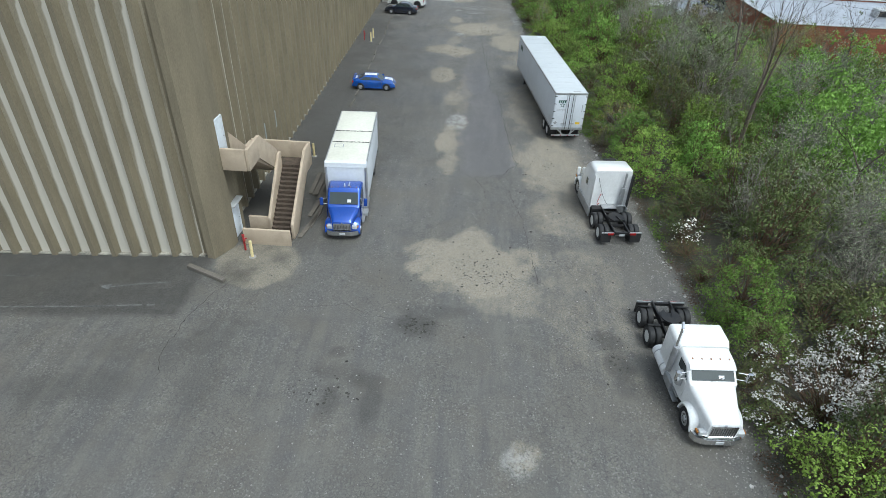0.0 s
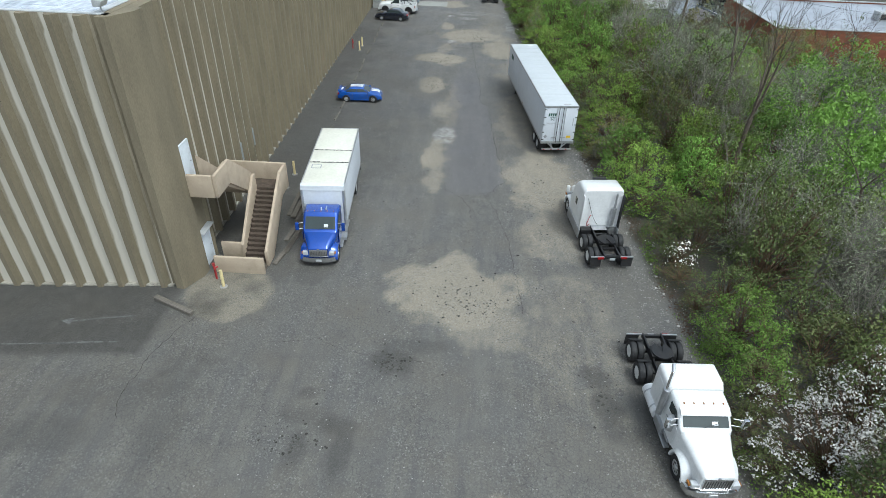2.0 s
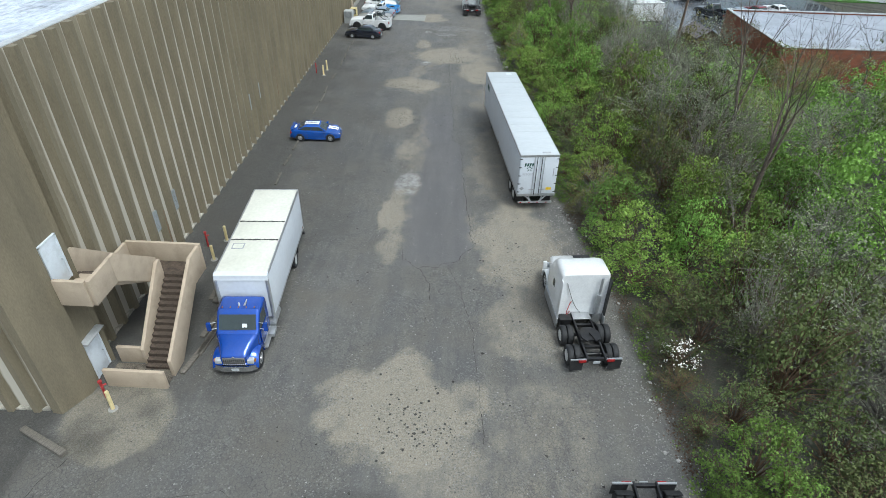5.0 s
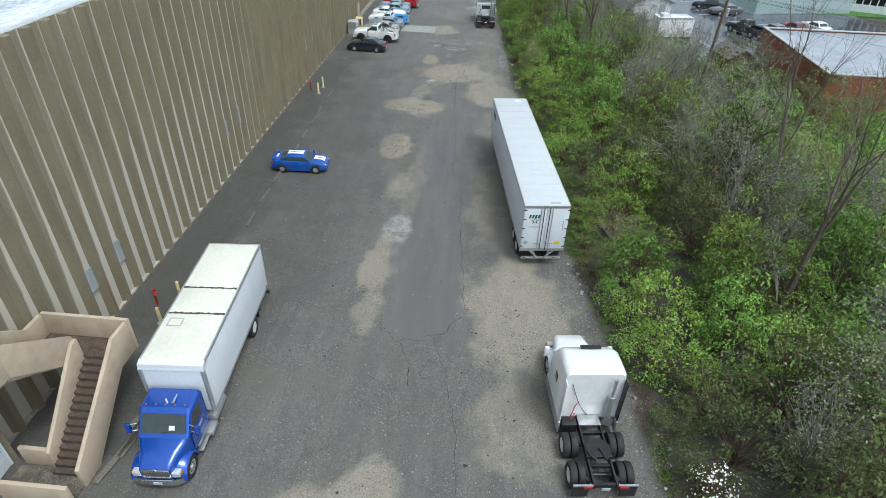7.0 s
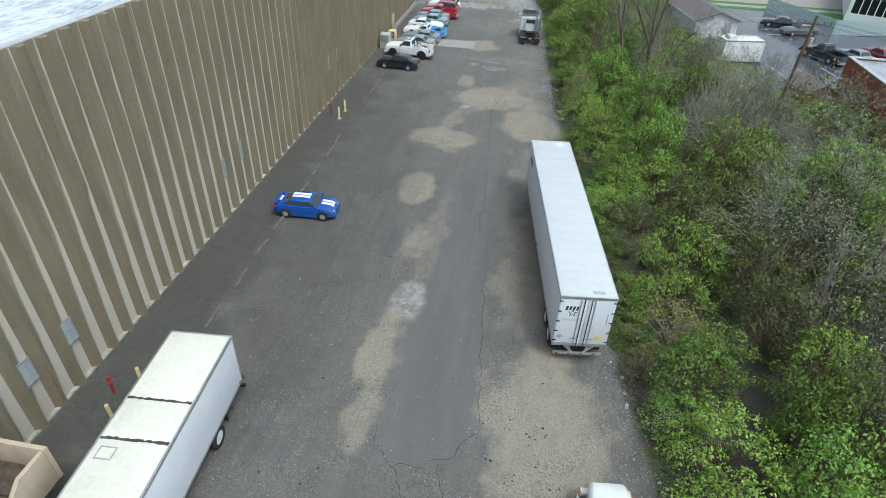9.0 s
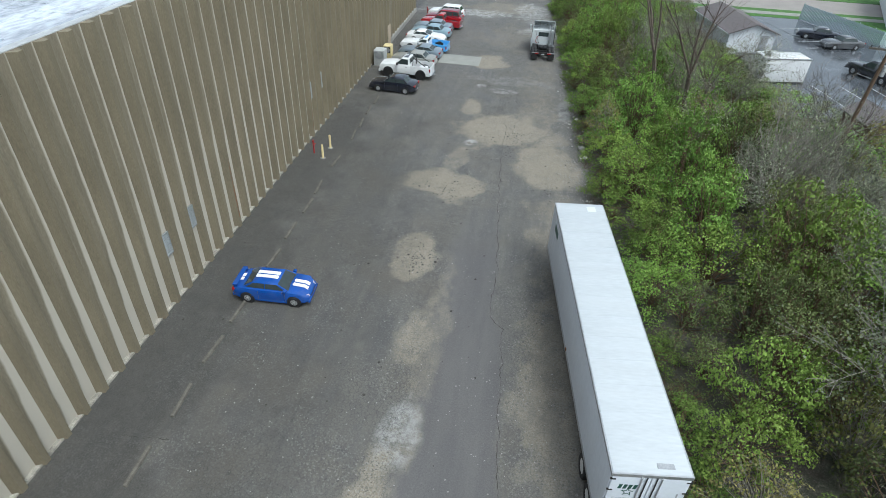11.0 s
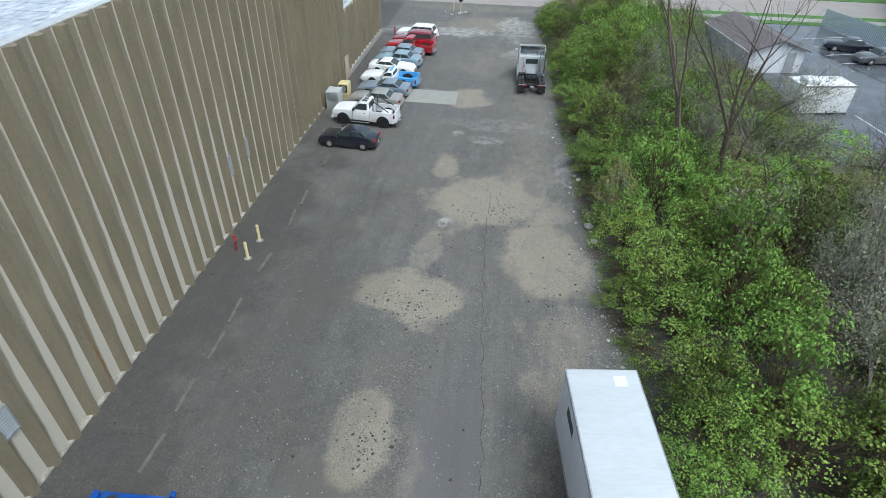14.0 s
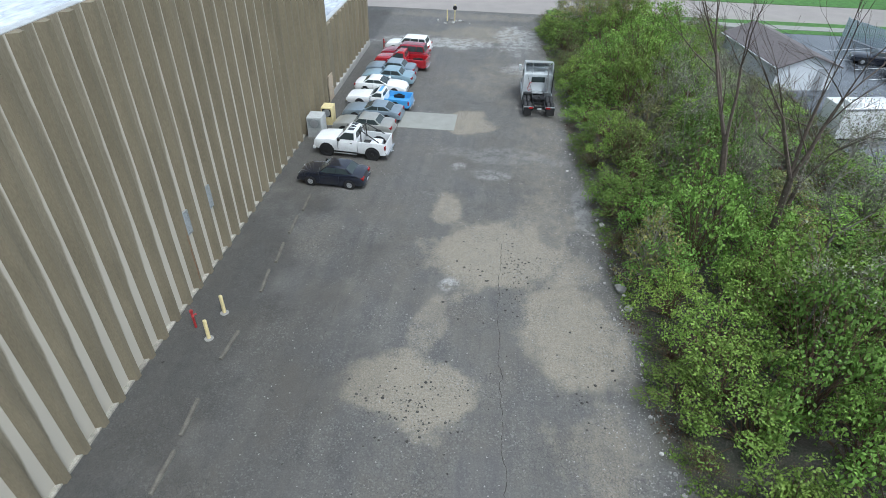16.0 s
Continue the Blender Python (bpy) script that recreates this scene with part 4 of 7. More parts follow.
for x, y in ((-10.0, 69.3), (-9.4, 37.6), (-9.5, 26.0), (-9.2, 110.2)):
    standpipe(x, y)
M_STOP = mat("stained_concrete", (0.115, 0.106, 0.088), 0.9, spread=0.25, scale=2, grain=30)
stop_proto = None
for y in (43.0, 46.2, 49.2, 51.9, 56.4, 59.2, 62.1, 64.5, 68.4, 72.9, 75.3, 78.0, 80.4):
    x = -7.9 - 0.018 * (y - 62)
    if stop_proto is None:
        stop_proto = tagged(part("wheel_stop", prism(((-0.09, 0), (0.09, 0), (0.06, 0.12), (-0.06, 0.12)), 1.75, bevel=0.012), M_STOP), "stained grey concrete wheel stop by the wall", "wheel stop", "wheel stops")
        stop_proto.matrix_world = pose(x, y, 0, 0, 0, 2)
    else:
        copy_thing(stop_proto, pose(x + random.uniform(-0.08, 0.08), y, 0, 0, 0, random.uniform(-7, 7)))
log = tagged(part("kerb_timber", block(-1.3, 1.3, -0.14, 0.14, 0, 0.24, 0.03), M_WOODGREY), "weathered grey timber kerb lying by the corner", "timber")
log.matrix_world = pose(-10.8, 23.55, -0.02, 0, 0, -24)
plank_proto = None
for x, y, a, z in ((-6.35, 30.2, 86, 0), (-6.6, 31.4, 84, 0), (-6.75, 33.6, 92, 0), (-7.05, 34.0, 88, 0), (-7.4, 34.2, 91, 0), (-6.2, 33.2, 84, 0), (-6.95, 33.9, 90, 0.1), (-6.5, 29.0, 80, 0)):
    if plank_proto is None:
        plank_proto = tagged(part("plank", block(-1.5, 1.5, -0.13, 0.13, 0, 0.1, 0.012), M_WOODGREY), "weathered grey plank lying beside the stairs", "plank", "planks beside the stairs")
        plank_proto.matrix_world = pose(x, y, z, 0, 0, a)
    else:
        copy_thing(plank_proto, pose(x, y, z, 0, 0, a))


def cabinet(x, y, m, sx, sy, h, label, cat):
    c = thing(cat.replace(" ", "_"), pose(x, y, 0), label, cat)
    part("body", block(-sx, sx, -sy, sy, 0.08, h, 0.03), m, c)
    part("base", block(-sx - 0.05, sx + 0.05, -sy - 0.05, sy + 0.05, 0, 0.08), M_CONCRETE, c)
    part("front_panel", block(-sx + 0.08, sx - 0.08, -sy - 0.015, -sy, h * 0.5, h - 0.1), M_FRAME if cat == "compressor" else M_LOUVER, c)
    part("fan_grille", tube((0, -sy - 0.02, h * 0.72), (0, -sy - 0.035, h * 0.72), min(sx, 0.3)), M_STEEL, c)


M_CABINET = mat("pale_grey_enamel", (0.42, 0.43, 0.42), 0.5, spread=0.1, dirt=(0.2, 0.19, 0.16))
cabinet(-10.2, 89.8, M_CABINET, 0.55, 0.6, 1.6, "grey steel utility cabinet against the ribbed wall", "utility cabinet")
cabinet(-9.9, 91.9, M_YELLOW, 0.42, 0.5, 1.45, "faded yellow compressor behind the grey cabinet", "compressor")

# post on its rubble island at the lot's entrance
sign = thing("entrance_post", pose(-3.0, 121.8, 0), "pale signpost and stump on a rubble mound", "post")
part("post", tube((0, 0, 0), (0, 0, 1.9), 0.06), M_YELLOW, sign)
part("post", tube((-0.9, 0.1, 0), (-0.9, 0.1, 1.2), 0.07), M_YELLOW, sign)
part("plate", tube((0, -0.07, 1.5), (0, -0.1, 1.5), 0.25, sides=16), M_FRAME, sign)


def stone_mesh(seed):
    rng = random.Random(seed)
    bm = bmesh.new()
    bmesh.ops.create_icosphere(bm, subdivisions=1, radius=0.5)
    for v in bm.verts:
        v.co *= rng.uniform(0.7, 1.15)
        v.co.z *= 0.6
    return bm


stones = [part("stone", stone_mesh(s), M_STONE) for s in range(3)]
for s in stones:
    tagged(s, "pale rough stone at the lot's edge", "stone", "stones along the edge")
rng = random.Random(3)
spots = [(10.05, 74.6, 0.75), (10.2, 73.2, 0.5), (9.7, 80.4, 0.4), (9.5, 80.9, 0.35)]
for i in range(110):
    y = rng.choice((rng.uniform(12, 46), rng.uniform(60, 100), rng.uniform(62, 90)))
    spots.append((float(lot_edge(y)) + rng.gauss(-0.1, 0.35), y, rng.uniform(0.08, 0.24)))
for i in range(16):
    spots.append((-3.0 + rng.gauss(0, 0.9), 121.7 + rng.gauss(0, 0.5), rng.uniform(0.2, 0.5)))
for i, (x, y, s) in enumerate(spots):
    m = pose(x, y, float(ground_height(x, y)) + 0.12 * s, 0, 0, rng.uniform(0, 360)) @ Matrix.Scale(s, 4)
    if i < 3:
        stones[i].matrix_world = m
    else:
        copy_thing(stones[i % 3], Matrix.Identity(4)).matrix_basis = m
verts, faces = [], []
for i in range(13000):
    y = rng.uniform(8, 118)
    x = float(lot_edge(y)) + rng.gauss(-0.5, 0.9) if i % 3 else rng.uniform(-6, 13)
    s, a, z = rng.uniform(0.015, 0.06), rng.uniform(0, 6.28), float(ground_height(x, y))
    k = len(verts)
    for j in range(3):
        verts.append((x + s * math.cos(a + j * 2.1), y + s * math.sin(a + j * 2.1), z - 0.005))
    verts.append((x, y, z + s * 0.7))
    faces += [(k, k + 1, k + 3), (k + 1, k + 2, k + 3), (k + 2, k, k + 3)]
gm = bpy.data.meshes.new("loose_gravel")
gm.from_pydata(verts, [], faces)
gm.materials.append(M_STONE)
tagged(new("loose_gravel", gm), "loose pale gravel and crumbs on the lot", "gravel", kind="stuff")


# seams and long cracks in the asphalt
def crack_ribbon(points, w, seed, name="asphalt_crack"):
    rng = random.Random(seed)
    rows = []
    for (x0, y0), (x1, y1) in zip(points, points[1:]):
        run = math.hypot(x1 - x0, y1 - y0)
        n = max(2, int(run / 0.18))
        nx, ny = -(y1 - y0) / run, (x1 - x0) / run
        for i in range(n):
            t = i / n
            off = 0.28 * (float(value_noise(np.array([t * run * 0.9]), np.array([seed * 3.7]))[0]) - 0.5) + rng.gauss(0, 0.025)
            half = w * rng.uniform(0.06, 0.36)
            x, y = x0 + (x1 - x0) * t + nx * off, y0 + (y1 - y0) * t + ny * off
            rows.append([(x - nx * half, y - ny * half, float(ground_height(x, y)) + 0.006), (x + nx * half, y + ny * half, float(ground_height(x, y)) + 0.006)])
    tagged(part(name, loft(rows, close=False), M_CRACK), "dark open crack along a joint in the asphalt", "crack", kind="structure")


M_CRACK = mat("crack_earth", (0.052, 0.048, 0.042), 0.95, spread=0.4, scale=3)
crack_ribbon(((7.3, 24.6), (7.0, 28.0), (6.7, 31.5), (5.9, 35.0), (5.2, 36.9)), 0.05, 1)
crack_ribbon(((6.6, 38.8), (6.3, 42.0), (5.9, 47.0), (5.7, 51.0), (5.5, 53.2), (4.8, 54.2), (4.85, 58.0), (4.4, 63.5), (4.1, 68.0), (3.8, 73.5), (3.9, 78.0)), 0.055, 2)
crack_ribbon(((6.6, 38.8), (5.8, 37.3), (4.6, 36.6), (3.5, 36.4), (2.6, 37.0), (2.1, 38.4)), 0.06, 4)
crack_ribbon(((3.6, 36.3), (4.2, 35.0), (4.4, 33.4)), 0.07, 5)
crack_ribbon(((-10.6, 60.5), (-9.4, 60.2), (-8.2, 60.7)), 0.04, 6)
crack_ribbon(((-10.6, 62.6), (-9.0, 64.0), (-8.3, 63.8)), 0.035, 7)
crack_ribbon(((-4.4, 80.0), (-4.2, 74.0), (-3.9, 66.0)), 0.025, 8)
crack_ribbon(((-9.4, 22.9), (-10.2, 21.0), (-10.6, 18.6), (-10.2, 16.0)), 0.06, 9)
crack_ribbon(((-5.4, 21.5), (-3.0, 22.0), (-1.2, 21.2), (1.0, 21.0), (2.6, 20.9)), 0.035, 10)
crack_ribbon(((-9.0, 44.2), (-6.4, 44.4)), 0.05, 11)
crack_ribbon(((-9.9, 57.0), (-7.2, 57.2)), 0.04, 12)

# crumbs of broken asphalt lying on the sand
verts, faces = [], []
rng = random.Random(31)
for cx, cy, rx, ry, n in ((4.2, 25.4, 1.7, 1.6, 150), (0.5, 66.4, 2.0, 1.4, 130), (0.3, 58.2, 0.8, 1.4, 70), (4.6, 74.8, 0.6, 2.2, 90), (0.8, 20.6, 0.7, 0.6, 80), (8.6, 37.5, 2.0, 3.5, 60), (3.4, 75.8, 2.8, 2.4, 60), (-2.7, 16.2, 1.6, 1.2, 60), (7.6, 69.0, 1.5, 3.0, 30), (10.3, 20.0, 0.8, 1.6, 40), (2.0, 31.0, 9.0, 12.0, 120), (0.0, 55.0, 8.0, 22.0, 120)):
    for i in range(n):
        x, y = cx + rng.gauss(0, rx * 0.6), cy + rng.gauss(0, ry * 0.6)
        s, a, z = rng.uniform(0.025, 0.1) * rng.uniform(0.5, 1.0), rng.uniform(0, 6.28), float(ground_height(x, y))
        k = len(verts)
        for j in range(5):
            rr = s * rng.uniform(0.7, 1.2)
            verts.append((x + rr * math.cos(a + j * 1.257), y + rr * math.sin(a + j * 1.257), z - 0.004))
        verts.append((x + rng.gauss(0, s * 0.2), y + rng.gauss(0, s * 0.2), z + s * 0.55))
        faces += [(k + j, k + (j + 1) % 5, k + 5) for j in range(5)]
cm = bpy.data.meshes.new("asphalt_crumbs")
cm.from_pydata(verts, [], faces)
cm.materials.append(M_CRACK)
tagged(new("asphalt_crumbs", cm), "dark crumbs of broken asphalt scattered on the lot", "rubble", kind="stuff")


# ---- vehicles: +x is ahead, the ground is z = 0 ----
def panel(c, u0, u1, v0, v1, off=0.008, thick=0.012, bm=None):
    """A thin plate on the face c (four corners: low start, low end, high end, high start), standing proud of it."""
    c = [Vector(p) for p in c]
    nrm = (c[1] - c[0]).cross(c[3] - c[0]).normalized()
    at = lambda u, v: (c[0].lerp(c[1], u)).lerp(c[3].lerp(c[2], u), v)
    ring = [at(u0, v0), at(u1, v0), at(u1, v1), at(u0, v1)]
    return loft([[p + nrm * (off - thick) for p in ring], [p + nrm * off for p in ring]], bm)


def lathe(profile, axis_y, sides=24, bm=None):
    """Turns a profile of (radius, y) about the y axis through axis_y = (x, z)."""
    ax, az = axis_y
    return loft([[(ax + r * math.cos(a), y, az + r * math.sin(a)) for a in (2 * math.pi * i / sides for i in range(sides))] for r, y in profile], bm)


def wheel(parent, x, y, r, width, side, rim=None, dual=False, spokes=0):
    """side: +1 when the outer face looks towards +y."""
    s = side
    y0, y1 = y - s * width / 2, y + s * width / 2
    w = part("wheel", lathe([(r * 0.5, y0), (r * 0.62, y0), (r * 0.94, y0), (r, y0 + s * width * 0.15), (r, y1 - s * width * 0.15), (r * 0.94, y1), (r * 0.62, y1), (r * 0.6, y1 - s * 0.03), (r * 0.5, y1 - s * 0.04)], (x, r)), M_BLACK, parent)
    face = y1 - s * (0.1 if dual else 0.035)
    rb = lathe([(r * 0.6, y1 - s * 0.02), (r * 0.55, y1 - s * 0.025), (r * 0.48, face), (r * 0.25, face - s * 0.01), (r * 0.22, face + s * 0.05), (0.02, face + s * 0.06)], (x, r), 20)
    part("rim", rb, rim or M_RIM, w)
    if spokes:
        bm = bmesh.new()
        for i in range(spokes):
            a = 2 * math.pi * (i + 0.5) / spokes
            tube((x + r * 0.36 * math.cos(a), face + s * 0.012, r + r * 0.36 * math.sin(a)), (x + r * 0.36 * math.cos(a), face + s * 0.016, r + r * 0.36 * math.sin(a)), r * 0.09, sides=8, bm=bm)
        part("rim_hole", bm, M_FRAME, w)
    return w


def ring(x, w, zb, zt, tuck=0.86, crown=0.03, flank=0.0):
    """A body section at x: half width w from zb to zt, its sill tucked in, its shoulders rounded."""
    h = zt - zb
    side = [(w * tuck, zb), (w * 0.97, zb + 0.1 * h), (w, zb + 0.42 * h), (w * (0.985 - flank), zb + 0.78 * h), (w * (0.93 - flank), zb + 0.94 * h), (w * 0.76, zt), (w * 0.35, zt + crown)]
    return [(x, -y, z) for y, z in side] + [(x, y, z) for y, z in side[::-1]]


def car(name, m, label, cat, colour, L=4.5, W=1.75, H=1.4, base=2.65, hood=0.9, deck=0.95, belt=0.92, ws=0.72, roof0=0.12, roof1=-0.95, bw=-1.55, r=0.31, group="", stripes=None, lower=None, spoiler=False, wagon=False, bed=None, facing_lamps=True, roof_colour=None):
    """A car; ws, roof0, roof1, bw are where the windscreen starts, the roof starts and ends, and the rear window ends."""
    c = thing(name, m, label, cat, group)
    w, f, b = W / 2, L / 2, -L / 2
    clear = 0.2 if not bed else 0.42
    end_deck = deck
    prof = [(b, 0.42 + clear * 0.5, deck - 0.3, 0.86), (b + 0.06, 0.3, deck - 0.12, 0.93), (b + 0.3, 0.24, deck - 0.02, 0.985), (bw - 0.1 if bw - 0.1 > b + 0.35 else b + 0.4, 0.22, deck, 1.0), (roof1 + 0.2, 0.2, belt + 0.02, 1.0), (roof0, 0.2, belt, 1.0), (ws, 0.2, belt - 0.01, 0.99), (ws + 0.25, 0.2, hood + 0.01, 0.98), ((ws + f) / 2 + 0.15, 0.22, hood - 0.03, 0.96), (f - 0.22, 0.24, hood - 0.14, 0.9), (f - 0.06, 0.27, hood - 0.28, 0.8), (f, 0.34, hood - 0.38, 0.72)]
    prof.sort()
    body = loft([ring(x, w * k, max(zb, clear), zt) for x, zb, zt, k in prof])
    part("body", body, colour, c, smooth=True)
    # cabin
    wb, wr = w * 0.93, w * 0.7
    low = [(bw, -wb * 0.9, belt - 0.03), (ws, -wb * 0.93, belt - 0.03), (ws, wb * 0.93, belt - 0.03), (bw, wb * 0.9, belt - 0.03)]
    mid = [(roof1 - 0.1, -wr * 1.06, H - 0.09), (roof0 + 0.1, -wr * 1.06, H - 0.09), (roof0 + 0.1, wr * 1.06, H - 0.09), (roof1 - 0.1, wr * 1.06, H - 0.09)]
    top = [(roof1 + 0.06, -wr * 0.88, H - 0.02), (roof0 - 0.1, -wr * 0.88, H - 0.02), (roof0 - 0.1, wr * 0.88, H - 0.02), (roof1 + 0.06, wr * 0.88, H - 0.02)]
    crown = [(roof1 + 0.3, -wr * 0.4, H), (roof0 - 0.32, -wr * 0.4, H), (roof0 - 0.32, wr * 0.4, H), (roof1 + 0.3, wr * 0.4, H)]
    shell = loft([low, mid, top, crown])
    bmesh.ops.bevel(shell, geom=[e for e in shell.edges if min(v.co.z for v in e.verts) > belt], offset=0.05, segments=3, affect="EDGES", profile=0.55)
    part("cabin", shell, roof_colour or colour, c)
    part("windscreen", panel((low[1], low[2], mid[2], mid[1]), 0.05, 0.95, 0.06, 0.97), M_GLASS, c)
    part("rear_window", panel((low[3], low[0], mid[0], mid[3]), 0.07, 0.93, 0.12, 0.94), M_GLASS, c)
    cuts = (0.06, 0.5, 0.95) if not wagon else (0.03, 0.3, 0.64, 0.95)
    for face in ((low[0], low[1], mid[1], mid[0]), (low[2], low[3], mid[3], mid[2])):
        spans = list(zip(cuts, cuts[1:]))
        if face[0][1] > 0:
            spans = [(1 - q, 1 - p) for p, q in spans]
        for p, q in spans:
            part("side_window", panel(face, p + 0.012, q - 0.012, 0.14, 0.93), M_GLASS, c)
    # wheels in dark arches
    for x in (-base / 2, base / 2):
        for s in (-1, 1):
            arch = lathe([(r * 1.2, s * (w - 0.2)), (r * 1.2, s * (w * 0.985 + 0.012)), (r * 0.7, s * (w * 0.985 + 0.012)), (r * 0.7, s * (w - 0.2))], (x, r * 1.02), 24)
            part("wheel_arch", arch, M_FRAME, c)
            wheel(c, x, s * (w - 0.085), r, 0.2, s, spokes=5)
    for s in (-1, 1):
        lamp = loft([ring_part for ring_part in ([(f - 0.3, s * w * 0.8, hood - 0.2), (f - 0.12, s * w * 0.5, hood - 0.235), (f - 0.05, s * w * 0.52, hood - 0.33), (f - 0.22, s * w * 0.83, hood - 0.32)], [(f - 0.25, s * w * 0.84, hood - 0.18), (f - 0.07, s * w * 0.54, hood - 0.215), (f + 0.005, s * w * 0.54, hood - 0.35), (f - 0.17, s * w * 0.86, hood - 0.34)])])
        part("headlight", lamp, M_LAMP, c)
        part("tail_light", block(b - 0.015, b + 0.16, s * w * 0.52, s * w * 0.92, deck - 0.3, deck - 0.14, 0.015), M_TAIL, c)
        mir = part("mirror", block(ws - 0.25, ws - 0.08, s * (w - 0.12), s * (w + 0.08), belt + 0.0, belt + 0.13, 0.03), colour, c)
        part("glass", block(ws - 0.262, ws - 0.25, s * (w + 0.02), s * (w + 0.14), belt + 0.02, belt + 0.11), M_CHROME, mir)
        part("door_handle", block(-0.4, -0.25, s * w * 0.985, s * (w + 0.012), belt - 0.16, belt - 0.13), colour, c)
        part("door_seam", block(ws - 0.2, ws - 0.19, s * w * 0.96, s * (w + 0.003), 0.3, belt - 0.08), M_FRAME, c)
        part("door_seam", block(-0.62, -0.61, s * w * 0.96, s * (w + 0.003), 0.3, belt - 0.08), M_FRAME, c)
        part("sill", block(-base / 2 + r * 1.2, base / 2 - r * 1.2, s * w * 0.9, s * w * 0.985, clear - 0.01, clear + 0.1, 0.01), lower or colour, c)
    part("grille", block(f - 0.08, f + 0.012, -w * 0.4, w * 0.4, 0.42, hood - 0.42 if hood > 0.95 else 0.52, 0.01), M_FRAME, c)
    part("front_bumper", block(f - 0.12, f + 0.04, -w * 0.8, w * 0.8, clear + 0.05, clear + 0.22, 0.04), lower or colour, c)
    part("rear_bumper", block(b - 0.05, b + 0.15, -w * 0.88, w * 0.88, clear + 0.1, clear + 0.3, 0.04), lower or colour, c)
    plate = part("number_plate", block(b - 0.062, b - 0.045, -0.16, 0.16, clear + 0.2, clear + 0.34), M_LAMP, c)
    for s in (-1, 1):
        part("wiper", tube((ws + 0.01, s * 0.3 - 0.25, belt), (ws - 0.12, s * 0.3 + 0.2, belt + 0.1), 0.012, sides=5), M_FRAME, c)
    if stripes:
        for s in (-1, 1):
            y0, y1 = s * 0.04, s * 0.27
            part("stripe", loft([[(x, y0, z), (x, y1, z)] for x, z in ((f - 0.18, hood - 0.105), ((ws + f) / 2 + 0.15, hood + 0.012), (ws + 0.06, belt + 0.04))] , close=False), stripes, c)
            part("stripe", block(roof1 - 0.03, roof0 + 0.02, min(y0, y1), max(y0, y1), H - 0.035, H + 0.008, 0.004), stripes, c)
            part("stripe", block(b + 0.14, bw - 0.02, min(y0, y1), max(y0, y1), deck + 0.01, deck + 0.042, 0.004), stripes, c)
    if spoiler:
        sp = part("spoiler", block(b + 0.02, b + 0.28, -w * 0.86, w * 0.86, deck + 0.05, deck + 0.09, 0.015), colour, c)
        for s in (-1, 1):
            part("strut", block(b + 0.08, b + 0.24, s * w * 0.8, s * w * 0.84, deck - 0.08, deck + 0.06), colour, sp)
    return c


